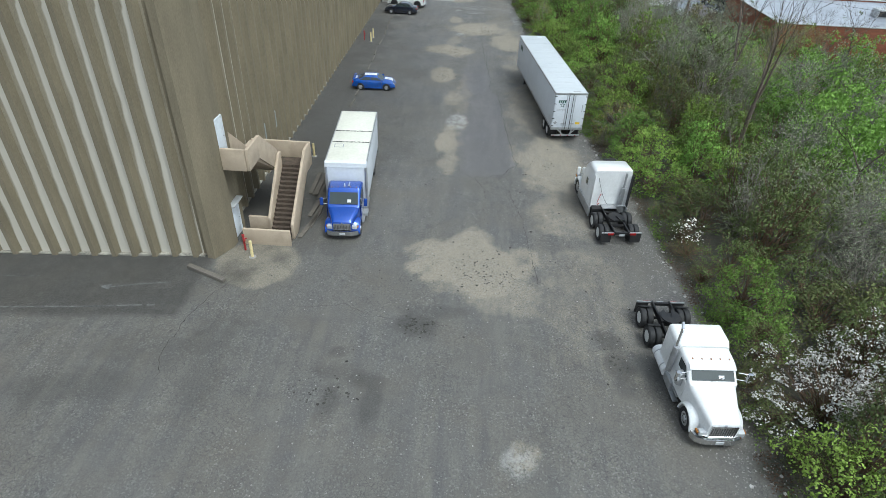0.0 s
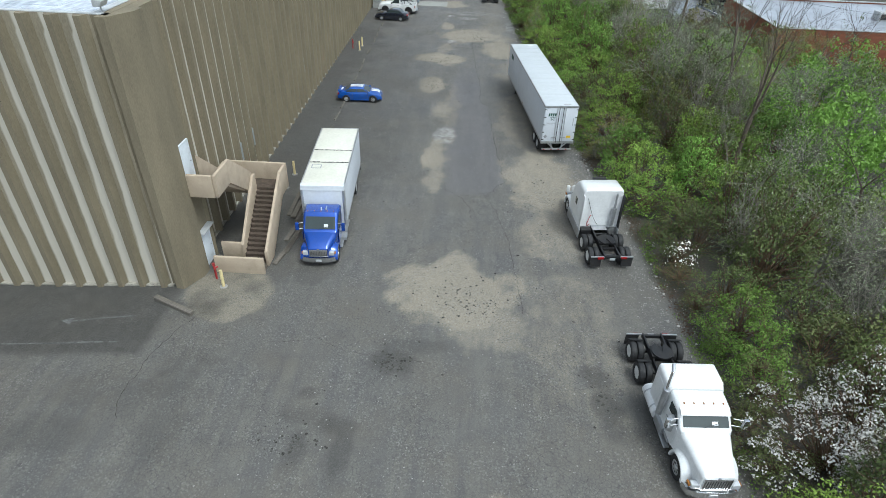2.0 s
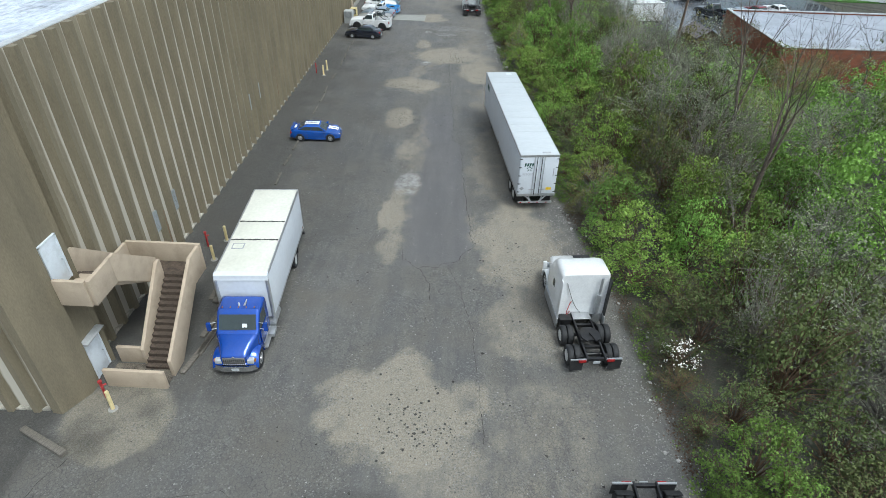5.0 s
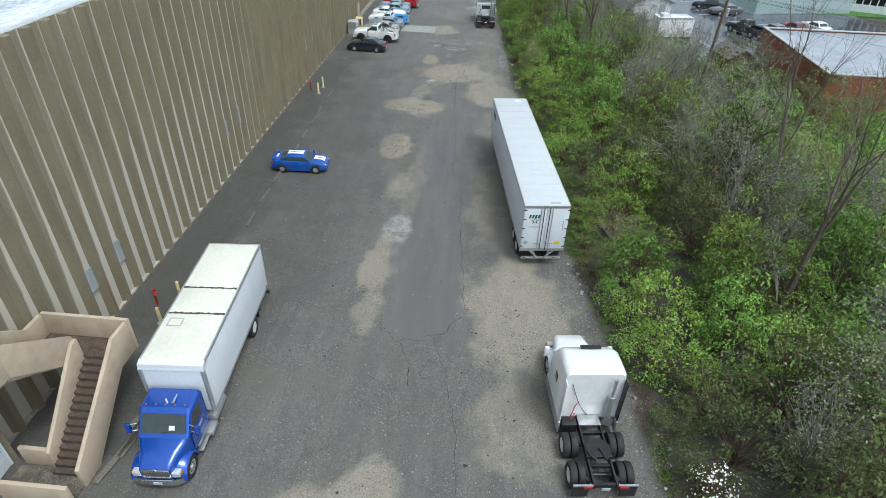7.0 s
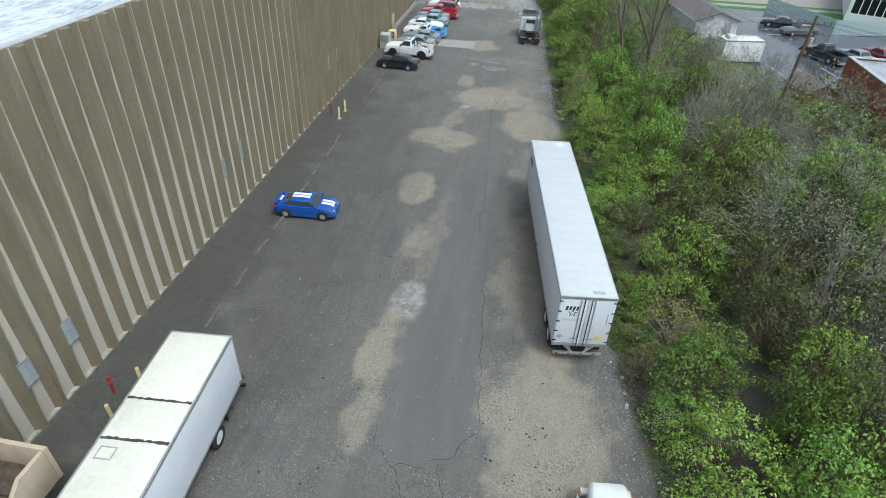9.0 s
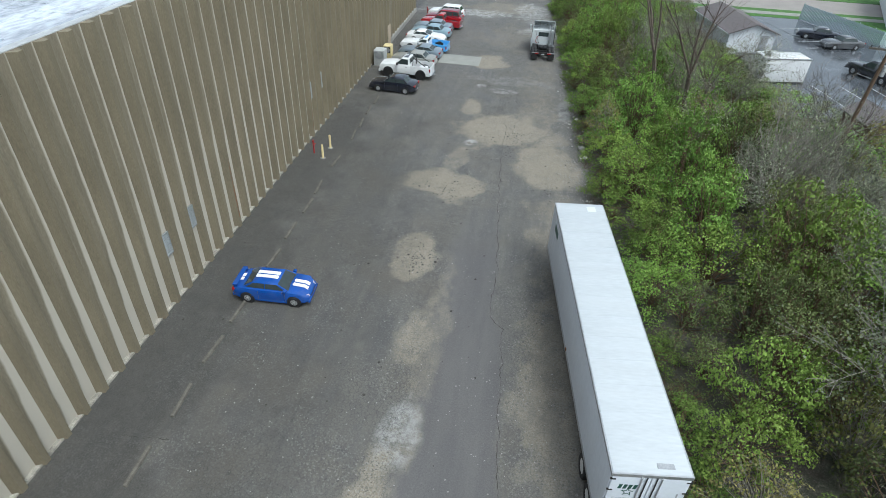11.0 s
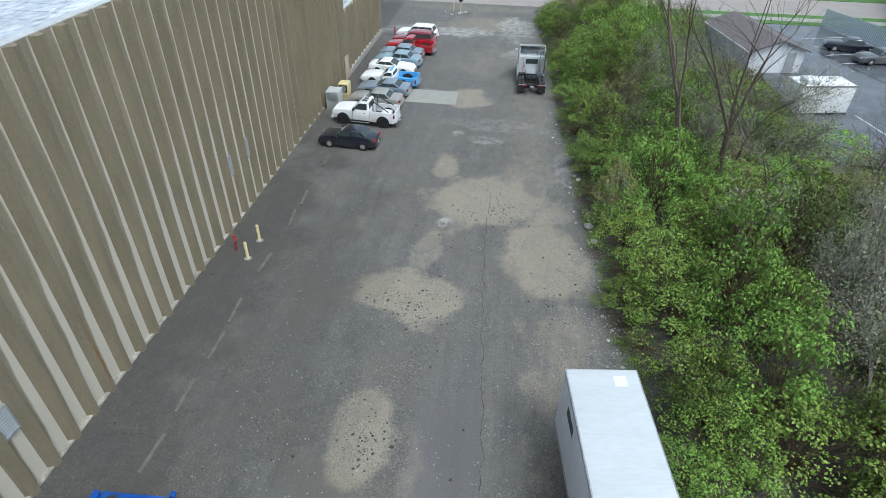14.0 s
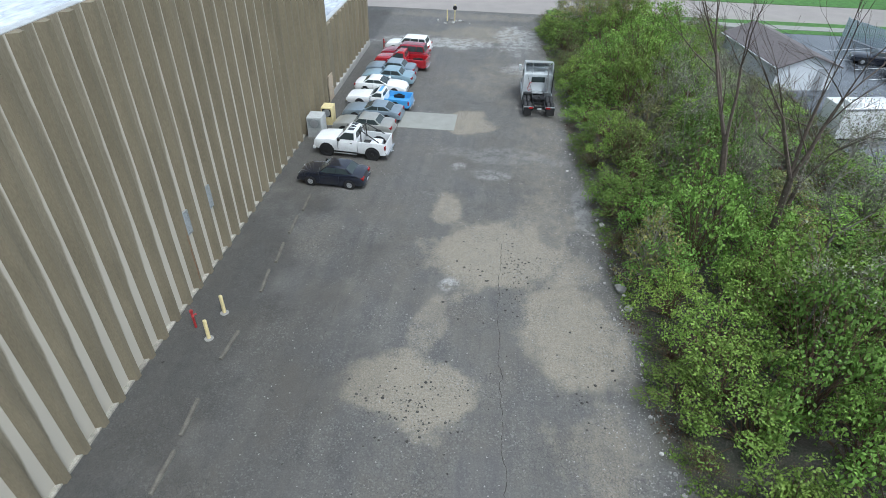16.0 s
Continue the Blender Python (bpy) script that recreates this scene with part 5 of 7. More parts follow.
def pickup(name, m, label, colour, L=5.5, W=1.95, H=1.85, base=3.4, r=0.4, hood=1.18, belt=1.2, cab0=-0.55, rails=False, coupe=False, roof_colour=None, bed_colour=None, number="", group=""):
    """A pickup: hood and cab ahead, an open bed behind."""
    c = thing(name, m, label, "pickup", group)
    w, f, b = W / 2, L / 2, -L / 2
    clear = r * 0.9 if not coupe else 0.24
    ws = 0.95 if not coupe else 0.75
    prof = [(cab0 - 0.02, clear, belt, 0.99), (0.0, clear, belt, 1.0), (ws, clear, belt - 0.02, 0.99), (ws + 0.3, clear, hood, 0.97), (f - 0.5, clear, hood - 0.06, 0.94), (f - 0.12, clear + 0.05, hood - 0.16, 0.88), (f, clear + 0.12, hood - 0.34, 0.82)]
    part("body", loft([ring(*p) for p in [(x, w * k, zb, zt) for x, zb, zt, k in prof]]), colour, c, smooth=True)
    wb, wr = w * 0.92, w * 0.74
    tail = -0.35 if not coupe else -0.55
    low = [(cab0 + 0.02, -wb, belt - 0.03), (ws, -wb, belt - 0.03), (ws, wb, belt - 0.03), (cab0 + 0.02, wb, belt - 0.03)]
    mid = [(cab0 + 0.12, -wr * 1.05, H - 0.1), (ws - 0.62, -wr * 1.05, H - 0.1), (ws - 0.62, wr * 1.05, H - 0.1), (cab0 + 0.12, wr * 1.05, H - 0.1)]
    top = [(cab0 + 0.22, -wr * 0.9, H), (ws - 0.8, -wr * 0.9, H), (ws - 0.8, wr * 0.9, H), (cab0 + 0.22, wr * 0.9, H)]
    part("cabin", loft([low, mid, top]), colour, c)
    part("roof_skin", block(cab0 + 0.24, ws - 0.82, -wr * 0.86, wr * 0.86, H - 0.02, H + 0.008), roof_colour or colour, c)
    part("windscreen", panel((low[1], low[2], mid[2], mid[1]), 0.05, 0.95, 0.06, 0.96), M_GLASS, c)
    part("rear_window", panel((low[3], low[0], mid[0], mid[3]), 0.1, 0.9, 0.2, 0.9), M_GLASS, c)
    part("side_window", panel((low[0], low[1], mid[1], mid[0]), 0.12, 0.93, 0.12, 0.92), M_GLASS, c)
    part("side_window", panel((low[2], low[3], mid[3], mid[2]), 0.07, 0.88, 0.12, 0.92), M_GLASS, c)
    bd = part("bed_floor", block(b + 0.02, cab0 - 0.05, -w * 0.9, w * 0.9, clear + 0.12, clear + 0.22), M_FRAME if rails else (bed_colour or colour), c)
    rim_z = belt - 0.03
    for s in (-1, 1):
        part("bed_side", block(b + 0.03, cab0 - 0.05, s * (w - 0.12), s * w * 0.985, clear + 0.02, rim_z, 0.03), bed_colour or colour, c)
        part("wheel_box", block(-base / 2 - 0.45, -base / 2 + 0.45, s * (w - 0.36), s * (w - 0.12), clear + 0.2, clear + 0.42, 0.04), M_FRAME, c)
        part("tail_light", block(b - 0.005, b + 0.1, s * (w - 0.14), s * (w + 0.004), rim_z - 0.42, rim_z - 0.12, 0.01), M_TAIL, c)
        part("headlight", block(f - 0.16, f + 0.012, s * w * 0.5, s * w * 0.8, hood - 0.48, hood - 0.3, 0.02), M_LAMP, c)
        mir = part("mirror", block(ws - 0.35, ws - 0.2, s * (w - 0.02), s * (w + 0.22), belt, belt + 0.22, 0.03), M_FRAME if not coupe else colour, c)
        part("side_step", tube((-0.5, s * (w - 0.03), clear - 0.08), (1.1, s * (w - 0.03), clear - 0.08), 0.04), M_STEEL, c)
        part("door_handle", block(-0.25, -0.1, s * w * 0.985, s * (w + 0.014), belt - 0.2, belt - 0.16), M_FRAME, c)
        part("door_seam", block(ws - 0.14, ws - 0.128, s * w * 0.96, s * (w + 0.004), clear + 0.1, belt - 0.08), M_FRAME, c)
        for x in (-base / 2, base / 2):
            arch = lathe([(r * 1.2, s * (w - 0.2)), (r * 1.2, s * (w + 0.006)), (r * 0.7, s * (w + 0.006)), (r * 0.7, s * (w - 0.2))], (x, r * 1.05), 24)
            part("wheel_arch", arch, M_FRAME, c)
            wheel(c, x, s * (w - 0.1), r, 0.26, s, M_RIM if not rails else M_FRAME, spokes=6)
    part("tailgate", block(b - 0.01, b + 0.06, -w * 0.87, w * 0.87, clear + 0.05, rim_z - 0.01, 0.02), bed_colour or colour, c)
    part("rear_bumper", block(b - 0.18, b - 0.02, -w * 0.92, w * 0.92, clear - 0.05, clear + 0.13, 0.03), M_CHROME, c)
    part("number_plate", block(b - 0.195, b - 0.182, -0.16, 0.16, clear - 0.02, clear + 0.11), M_LAMP, c)
    part("front_bumper", block(f - 0.1, f + 0.1, -w * 0.88, w * 0.88, clear, clear + 0.22, 0.04), M_CHROME if coupe else colour, c)
    part("grille", block(f - 0.05, f + 0.016, -w * 0.46, w * 0.46, clear + 0.26, hood - 0.32, 0.01), M_FRAME, c)
    if rails:
        for s in (-1, 1):
            part("roll_bar", tube((cab0 - 0.25, s * w * 0.7, rim_z - 0.3), (cab0 - 0.25, s * w * 0.62, H + 0.08), 0.04), M_FRAME, c)
            part("roll_bar", tube((cab0 - 0.25, s * w * 0.62, H + 0.06), (b + 0.5, s * w * 0.78, rim_z), 0.04), M_FRAME, c)
        part("roll_bar", tube((cab0 - 0.25, -w * 0.62, H + 0.06), (cab0 - 0.25, w * 0.62, H + 0.06), 0.04), M_FRAME, c)
        tank = block(b + 0.5, b + 1.3, -0.5, 0.5, clear + 0.22, clear + 0.62, 0.12)
        part("bed_load", tank, M_SIDING, c, "pale tarpaulin bundle in the bed")
        part("tow_ball", tube((b - 0.3, 0, clear + 0.02), (b - 0.05, 0, clear), 0.04), M_STEEL, c)
    if number:
        cu = bpy.data.curves.new("number", "FONT")
        cu.body, cu.size, cu.align_x, cu.align_y, cu.extrude = number, 0.72, "CENTER", "CENTER", 0.004
        tmp = new("number", cu)
        bpy.context.view_layer.update()
        me = bpy.data.meshes.new_from_object(tmp.evaluated_get(bpy.context.evaluated_depsgraph_get()))
        bpy.data.objects.remove(tmp)
        me.materials.append(M_WHITE)
        num = new("roof_number", me)
        num.parent = c
        num.matrix_basis = pose((cab0 + ws - 0.6) / 2 , 0.0, H + 0.016, 0, 0, -90)
    return c


def round_ring(x, w, zb, zt, rr=0.18, n=4):
    """A section with rounded upper corners."""
    pts = [(-w, zb)]
    for i in range(n + 1):
        a = math.pi - i * math.pi / 2 / n
        pts.append((-w + rr + rr * math.cos(a), zt - rr + rr * math.sin(a)))
    return [(x, y, z) for y, z in pts] + [(x, -y, z) for y, z in pts[::-1]]


def conventional_cab(c, xb, xs, xf, zroof, w, colour, zbelt=1.85, axle=None, r=0.5, chrome=True, mirror_out=0.3, visor=False):
    """The cab from xb to the windscreen's foot xs, and the hood from there to the nose xf."""
    zb, rake = 0.75, 0.5
    cab = loft([round_ring(xb, w, zb, zroof - 0.02, 0.16), round_ring(xb + 0.06, w, zb, zroof, 0.18), round_ring(xs - rake - 0.12, w * 0.98, zb, zroof - 0.02, 0.2), round_ring(xs - rake, w * 0.96, zb, zroof - 0.14, 0.18), round_ring(xs, w * 0.95, zb, zbelt, 0.1), round_ring(xs + 0.12, w * 0.9, zb, zbelt - 0.08, 0.1)])
    part("cab", cab, colour, c)
    a, b2 = xs + 0.015, xs - rake + 0.015
    face = ((a, -w * 0.9, zbelt), (a, w * 0.9, zbelt), (b2, w * 0.88, zroof - 0.16), (b2, -w * 0.88, zroof - 0.16))
    part("windscreen", panel(face, 0.04, 0.96, 0.08, 0.93, 0.03, 0.03), M_GLASS, c)
    part("wiper", tube((a + 0.01, -0.1, zbelt + 0.06), (a - 0.1, 0.42, zbelt + 0.18), 0.012, sides=5), M_FRAME, c)
    part("sheet", panel(face, 0.62, 0.74, 0.2, 0.42, 0.036, 0.004), M_SIDING, c, "pale paper behind the windscreen")
    hood = loft([round_ring(xs + 0.02, w * 0.92, 0.8, zbelt - 0.06, 0.2), round_ring(xs + 0.3, w * 0.88, 0.8, zbelt - 0.1, 0.24), round_ring((xs + xf) / 2, w * 0.76, 0.8, zbelt - 0.22, 0.26), round_ring(xf - 0.12, w * 0.62, 0.75, zbelt - 0.38, 0.2), round_ring(xf, w * 0.57, 0.7, zbelt - 0.5, 0.12)])
    part("hood", hood, colour, c)
    part("hood_ridge", loft([[(x, y, z) for y, z in ((-k, zz), (0, zz + 0.045), (k, zz))] for x, k, zz in ((xs + 0.1, 0.16, zbelt - 0.09), ((xs + xf) / 2, 0.14, zbelt - 0.25), (xf - 0.1, 0.1, zbelt - 0.44))], close=False), colour, c)
    g = part("grille", block(xf - 0.02, xf + 0.05, -w * 0.5, w * 0.5, 0.72, zbelt - 0.56, 0.03), M_CHROME if chrome else M_FRAME, c)
    bars = bmesh.new()
    for i in range(11):
        y = -w * 0.44 + i * w * 0.088
        block(xf + 0.05, xf + 0.058, y - 0.012, y + 0.012, 0.76, zbelt - 0.66, bm=bars)
    part("grille_bars", bars, M_FRAME, g)
    part("emblem", block(xf + 0.0, xf + 0.055, -0.05, 0.05, zbelt - 0.6, zbelt - 0.5, 0.015), M_CHROME, c)
    bb = bmesh.new()
    outline = [(-w * 1.0, xf - 0.35), (-w * 0.9, xf - 0.02), (-w * 0.55, xf + 0.12), (w * 0.55, xf + 0.12), (w * 0.9, xf - 0.02), (w * 1.0, xf - 0.35)]
    inner = [(y * 0.93, x - 0.1) for y, x in outline]
    loft([[(x, y, z) for y, x in outline + inner[::-1]] for z in (0.36, 0.66)], bb)
    part("bumper", bb, M_CHROME if chrome else M_WHITE, c, "chromed bumper" if chrome else "")
    part("number_plate", block(xf + 0.12, xf + 0.135, -0.16, 0.16, 0.42, 0.55), M_LAMP, c)
    ax = axle if axle is not None else xf - 0.75
    for s in (-1, 1):
        arch = []
        ro, ri = r * 1.36, r * 1.12
        n = 10
        outer = [(ax + ro * math.cos(t), r + ro * 0.98 * math.sin(t)) for t in (math.pi * (1.02 - 1.0 * i / n) for i in range(n + 1))]
        inn = [(ax + ri * math.cos(t), r + ri * math.sin(t)) for t in (math.pi * (1.02 - 1.0 * i / n) for i in range(n + 1))]
        y0, y1 = s * w * 0.56, s * w * 1.02
        bm = loft([[(outer[i][0], y0, outer[i][1] + 0.1), (outer[i][0], y1 - s * 0.12, outer[i][1] + 0.05), (outer[i][0], y1, outer[i][1] - 0.06), (inn[i][0], y1, inn[i][1]), (inn[i][0], y0, inn[i][1])] for i in range(n + 1)])
        part("fender", bm, colour, c)
        lamp = part("headlight", block(xf - 0.22, xf + 0.03, s * w * 0.56, s * w * 0.86, 0.78, 1.0, 0.04), M_LAMP, c)
        part("indicator", block(xf - 0.26, xf - 0.04, s * w * 0.86, s * w * 0.93, 0.84, 0.94, 0.02), M_AMBER, lamp)
        wheel(c, ax, s * (w * 0.86), r, 0.28, s, spokes=8)
        fl = ((xb + 0.35, s * w, zbelt - 0.1), (xs - 0.1, s * w * 0.97, zbelt - 0.1), (xs - rake - 0.05, s * w * 0.97, zroof - 0.24), (xb + 0.35, s * w, zroof - 0.24))
        fl = fl if s < 0 else (fl[1], fl[0], fl[3], fl[2])
        door = part("door", panel(((xb + 0.3, s * w, 0.8), (xs - 0.06, s * w, 0.8), (xs - 0.06, s * w, zbelt - 0.14), (xb + 0.3, s * w, zbelt - 0.14))[:: 1 if s < 0 else -1], 0, 1, 0, 1, 0.012, 0.02), colour, c)
        part("door_window", panel(fl, 0.02, 0.97, 0.05, 0.98, 0.016, 0.03), M_GLASS, c)
        part("door_handle", block(xb + 0.38, xb + 0.52, s * w, s * (w + 0.04), 1.5, 1.54), M_CHROME, door)
        mir = part("mirror", block(xs - 0.16, xs - 0.02, s * (w + mirror_out - 0.1), s * (w + mirror_out + 0.1), zbelt - 0.05, zbelt + 0.42, 0.03), colour if not chrome or mirror_out < 0.29 else M_CHROME, c)
        part("mirror_arm", tube((xs - 0.2, s * w * 0.96, zbelt + 0.36), (xs - 0.09, s * (w + mirror_out), zbelt + 0.36), 0.018, sides=6), M_STEEL, mir)
        part("mirror_arm", tube((xs - 0.2, s * w * 0.96, zbelt - 0.02), (xs - 0.09, s * (w + mirror_out), zbelt - 0.0), 0.018, sides=6), M_STEEL, mir)
        for k, z in enumerate((0.38, 0.68)):
            part("step", block(xb + 0.15, xs - 0.25, s * (w - 0.12), s * (w + 0.12 - 0.08 * k), z, z + 0.05, 0.01), M_STEEL, c)
    for i in range(5):
        y = (i - 2) * w * 0.36
        part("roof_lamp", block(xs - rake - 0.26, xs - rake - 0.18, y - 0.022, y + 0.022, zroof - 0.01, zroof + 0.02, 0.006), M_AMBER, c)
    if visor:
        part("visor", prism(((xs - rake - 0.06, zroof - 0.12), (xs - rake + 0.22, zroof - 0.2), (xs - rake + 0.22, zroof - 0.18), (xs - rake - 0.06, zroof - 0.06)), 1.8 * w), colour, c)


def bogie(c, axles, w, r, rim, fenders=True):
    for x in axles:
        part("axle", tube((x, -w + 0.2, r), (x, w - 0.2, r), 0.09), M_FRAME, c)
        for s in (-1, 1):
            wheel(c, x, s * (w - 0.14), r, 0.27, s, rim, dual=True, spokes=8)
            wheel(c, x, s * (w - 0.46), r, 0.27, s, M_FRAME)


def semi_tractor(name, m, label, colour, L, style, group="parked tractor units"):
    """Rear end at x = 0, nose at x = L."""
    c = thing(name, m, label, "truck tractor", group)
    w, r = 1.22, 0.5
    for s in (-1, 1):
        part("frame_rail", block(0.1, L - 0.5, s * 0.39, s * 0.47, 0.72, 0.98, 0.01), M_FRAME, c)
    for x in (0.2, 1.0, 1.7, 2.5, 3.1):
        part("cross_member", block(x - 0.06, x + 0.06, -0.4, 0.4, 0.76, 0.92, 0.01), M_FRAME, c)
    bogie(c, (0.85, 2.2), w, r, M_WHITERIM if style != "grey" else M_RIM)
    fw = bmesh.new()
    slot = [(-0.5, -0.2), (0.02, -0.05), (0.08, 0.0), (0.02, 0.05), (-0.5, 0.2)]
    ringpts = [(0.5 * math.cos(a), 0.47 * math.sin(a)) for a in (math.radians(d) for d in range(-155, 156, 15))]
    loft([[(1.5 + x, y, z) for x, y in ringpts + slot[::-1]] for z in (1.12, 1.19)], fw)
    part("fifth_wheel", fw, M_FRAME, c, "greasy black coupling plate")
    part("plate_stand", block(1.2, 1.8, -0.5, 0.5, 0.98, 1.12, 0.02), M_FRAME, c)
    for s in (-1, 1):
        part("mud_flap", block(0.12, 0.15, s * (w - 0.62), s * w, 0.22, 0.85), M_BLACK, c)
        part("tail_lamp", block(0.04, 0.1, s * 0.5, s * 0.85, 0.78, 0.9, 0.01), M_TAIL, c)
        part("flap_hanger", block(0.1, 0.17, s * 0.45, s * w, 0.86, 0.93), M_STEEL, c)
        part("air_bag", tube((0.5, s * 0.55, 0.5), (0.5, s * 0.55, 0.8), 0.12), M_BLACK, c)
        if style == "classic":
            for x in (0.85, 2.2):
                n = 8
                seg = [(math.pi * (0.2 + 0.6 * i / n)) for i in range(n + 1)]
                bm = loft([[(x + 0.58 * math.cos(t), s * (w - 0.62), r + 0.58 * math.sin(t)), (x + 0.58 * math.cos(t), s * w, r + 0.58 * math.sin(t)), (x + 0.56 * math.cos(t), s * w, r + 0.56 * math.sin(t)), (x + 0.56 * math.cos(t), s * (w - 0.62), r + 0.56 * math.sin(t))] for t in seg[5:]])
                part("half_fender", bm, M_BLACK, c)
    part("rear_plate", block(0.03, 0.05, -0.16, 0.16, 0.72, 0.86), M_LAMP, c)
    front = L - 1.05
    if style == "classic":
        sl0, sl1, cabx, top = 3.7, 4.95, 6.35, 2.62
        sleeper = loft([round_ring(sl0, w * 0.93, 0.85, top + 0.06, 0.12), round_ring(sl0 + 0.1, w * 0.95, 0.85, top + 0.1, 0.2), round_ring(sl1 - 0.3, w * 0.95, 0.85, top + 0.1, 0.22), round_ring(sl1, w * 0.88, 0.85, top - 0.02, 0.2)])
        part("sleeper", sleeper, colour, c)
        part("sleeper_panel", block(sl0 + 0.25, sl1 - 0.35, -w * 0.95 - 0.012, -w * 0.95 + 0.02, 1.2, 2.35, 0.01), colour, c)
        part("sleeper_panel", block(sl0 + 0.25, sl1 - 0.35, w * 0.95 - 0.02, w * 0.95 + 0.012, 1.2, 2.35, 0.01), colour, c)
        conventional_cab(c, sl1 + 0.02, cabx, L, top - 0.08, 1.06, colour, 1.95, front, r, True, 0.42, True)
        for s in (-1, 1):
            part("fuel_tank", tube((3.3, s * 1.0, 0.72), (4.7, s * 1.0, 0.72), 0.31, sides=20), colour, c)
            for x in (3.6, 4.4):
                part("tank_strap", tube((x - 0.03, s * 1.0, 0.72), (x + 0.03, s * 1.0, 0.72), 0.322, sides=20), M_STEEL, c)
            part("tool_box", block(4.75, 5.5, s * 0.75, s * 1.2, 0.42, 0.85, 0.02), M_STEEL, c)
        for s in (1,):
            part("exhaust_guard", tube((5.02, s * -1.24, 1.2), (5.02, s * -1.24, 2.6), 0.13, sides=16), M_STEEL, c)
            part("exhaust_pipe", tube((5.02, s * -1.24, 2.6), (5.0, s * -1.24, 3.6), 0.07, sides=14), M_CHROME, c)
            part("exhaust_tip", tube((5.0, s * -1.24, 3.6), (4.82, s * -1.24, 3.82), 0.07, 0.065, sides=14), M_CHROME, c)
            part("air_cleaner", tube((5.9, s * -1.14, 1.35), (5.9, s * -1.14, 2.0), 0.0001 + 0.16, sides=16), M_STEEL, c)
    else:
        tall = 3.5 if style == "aero" else 3.3
        sl0, sl1, cabx = 3.3, 4.75, 5.95
        grey = style == "grey"
        if style == "aero":
            sleeper = loft([round_ring(sl0, w * 0.97, 0.85, tall - 0.12, 0.24), round_ring(sl0 + 0.12, w, 0.85, tall, 0.28), round_ring(sl1 - 0.2, w, 0.85, tall - 0.05, 0.3), round_ring(sl1 + 0.35, w * 0.97, 0.85, tall - 0.4, 0.3), round_ring(sl1 + 0.75, w * 0.95, 0.85, tall - 0.95, 0.25)])
            part("sleeper", sleeper, colour, c)
            part("roof_vent", block(sl1 - 0.05, sl1 + 0.12, -0.5, 0.35, tall - 0.12, tall - 0.04, 0.02), M_FRAME, c)
        else:
            sleeper = loft([round_ring(sl0, w * 0.95, 0.85, tall - 0.9, 0.2), round_ring(sl0 + 0.1, w * 0.97, 0.85, tall - 0.85, 0.22), round_ring(sl1 + 0.4, w * 0.95, 0.85, tall - 0.85, 0.25)])
            part("sleeper", sleeper, colour, c)
            for s in (-1, 1):
                part("deflector_side", prism(((sl0 + 0.1, tall - 0.88), (sl1 + 0.6, tall - 0.88), (sl0 + 0.25, tall), (sl0 + 0.1, tall)), 0.06, Matrix.Translation((0, s * w * 0.93, 0))), colour, c)
            part("deflector_top", loft([[(x, -w * 0.93, z), (x, w * 0.93, z), (x, w * 0.93, z + 0.05), (x, -w * 0.93, z + 0.05)] for x, z in ((sl0 + 0.2, tall), (sl1 - 0.2, tall - 0.2), (sl1 + 0.7, tall - 0.85))]), colour, c)
            for y in (-0.5, 0.5):
                part("deflector_strut", tube((sl0 + 0.15, y, tall - 0.86), (sl0 + 0.5, y, tall - 0.05), 0.03), M_STEEL, c)
            part("rear_window", block(sl0 - 0.012, sl0, -0.55, 0.55, 1.75, 2.2, 0.005), M_GLASS, c)
        conventional_cab(c, sl1 + 0.02, cabx, L, min(tall - 0.75, 2.75), 1.08, colour, 1.9, front, r, False, 0.3)
        for s in (-1, 1):
            part("side_extender", block(sl0 - 0.32, sl0 - 0.01, s * (w - 0.05), s * w, 0.95, tall - 0.35, 0.015), M_FRAME if s < 0 else colour, c)
            part("side_skirt", block(2.95, cabx - 0.3, s * (w - 0.06), s * (w + 0.03), 0.3, 0.9, 0.02), M_STEEL if not grey else colour, c)
            part("fuel_tank", tube((3.2, s * 0.9, 0.66), (4.7, s * 0.9, 0.66), 0.28, sides=18), M_STEEL, c)
            part("sleeper_window", block(sl1 - 0.55, sl1 - 0.2, s * (w - 0.02), s * (w + 0.01), 1.9, 2.35, 0.01), M_GLASS, c)
        part("exhaust_guard", tube((sl0 - 0.18, -0.75, 1.1), (sl0 - 0.18, -0.75, 2.3), 0.13, sides=16), M_STEEL, c)
        part("exhaust_pipe", tube((sl0 - 0.18, -0.75, 2.3), (sl0 - 0.18, -0.75, tall - 0.2), 0.065, sides=14), M_STEEL, c)
        hose = bmesh.new()
        last = Vector((sl0 - 0.05, 0.55, 1.75))
        for i in range(1, 15):
            t = i / 14
            p = Vector((sl0 - 0.06 - 0.35 * math.sin(math.pi * t), 0.55 + 0.3 * math.sin(3.1 * t), 1.75 - 0.7 * t + 0.08 * math.sin(14 * t)))
            tube(last, p, 0.022, sides=6, bm=hose, cap=False)
            last = p
        part("air_hose", hose, M_REDPAINT, c, "red coiled air hose")
        cable = bmesh.new()
        last = Vector((sl0 - 0.03, 0.9, 2.9 if tall > 3.4 else 2.3))
        for i in range(1, 11):
            t = i / 10
            p = Vector((sl0 - 0.03 - 0.04 * math.sin(math.pi * t), 0.9 - 0.9 * t, (2.9 if tall > 3.4 else 2.3) - 1.9 * t - 0.25 * math.sin(math.pi * t)))
            tube(last, p, 0.014, sides=5, bm=cable, cap=False)
            last = p
        part("cable", cable, M_FRAME, c)
        part("deck_plate", block(2.75, 3.25, -0.45, 0.45, 0.985, 1.02, 0.005), M_STEEL, c)
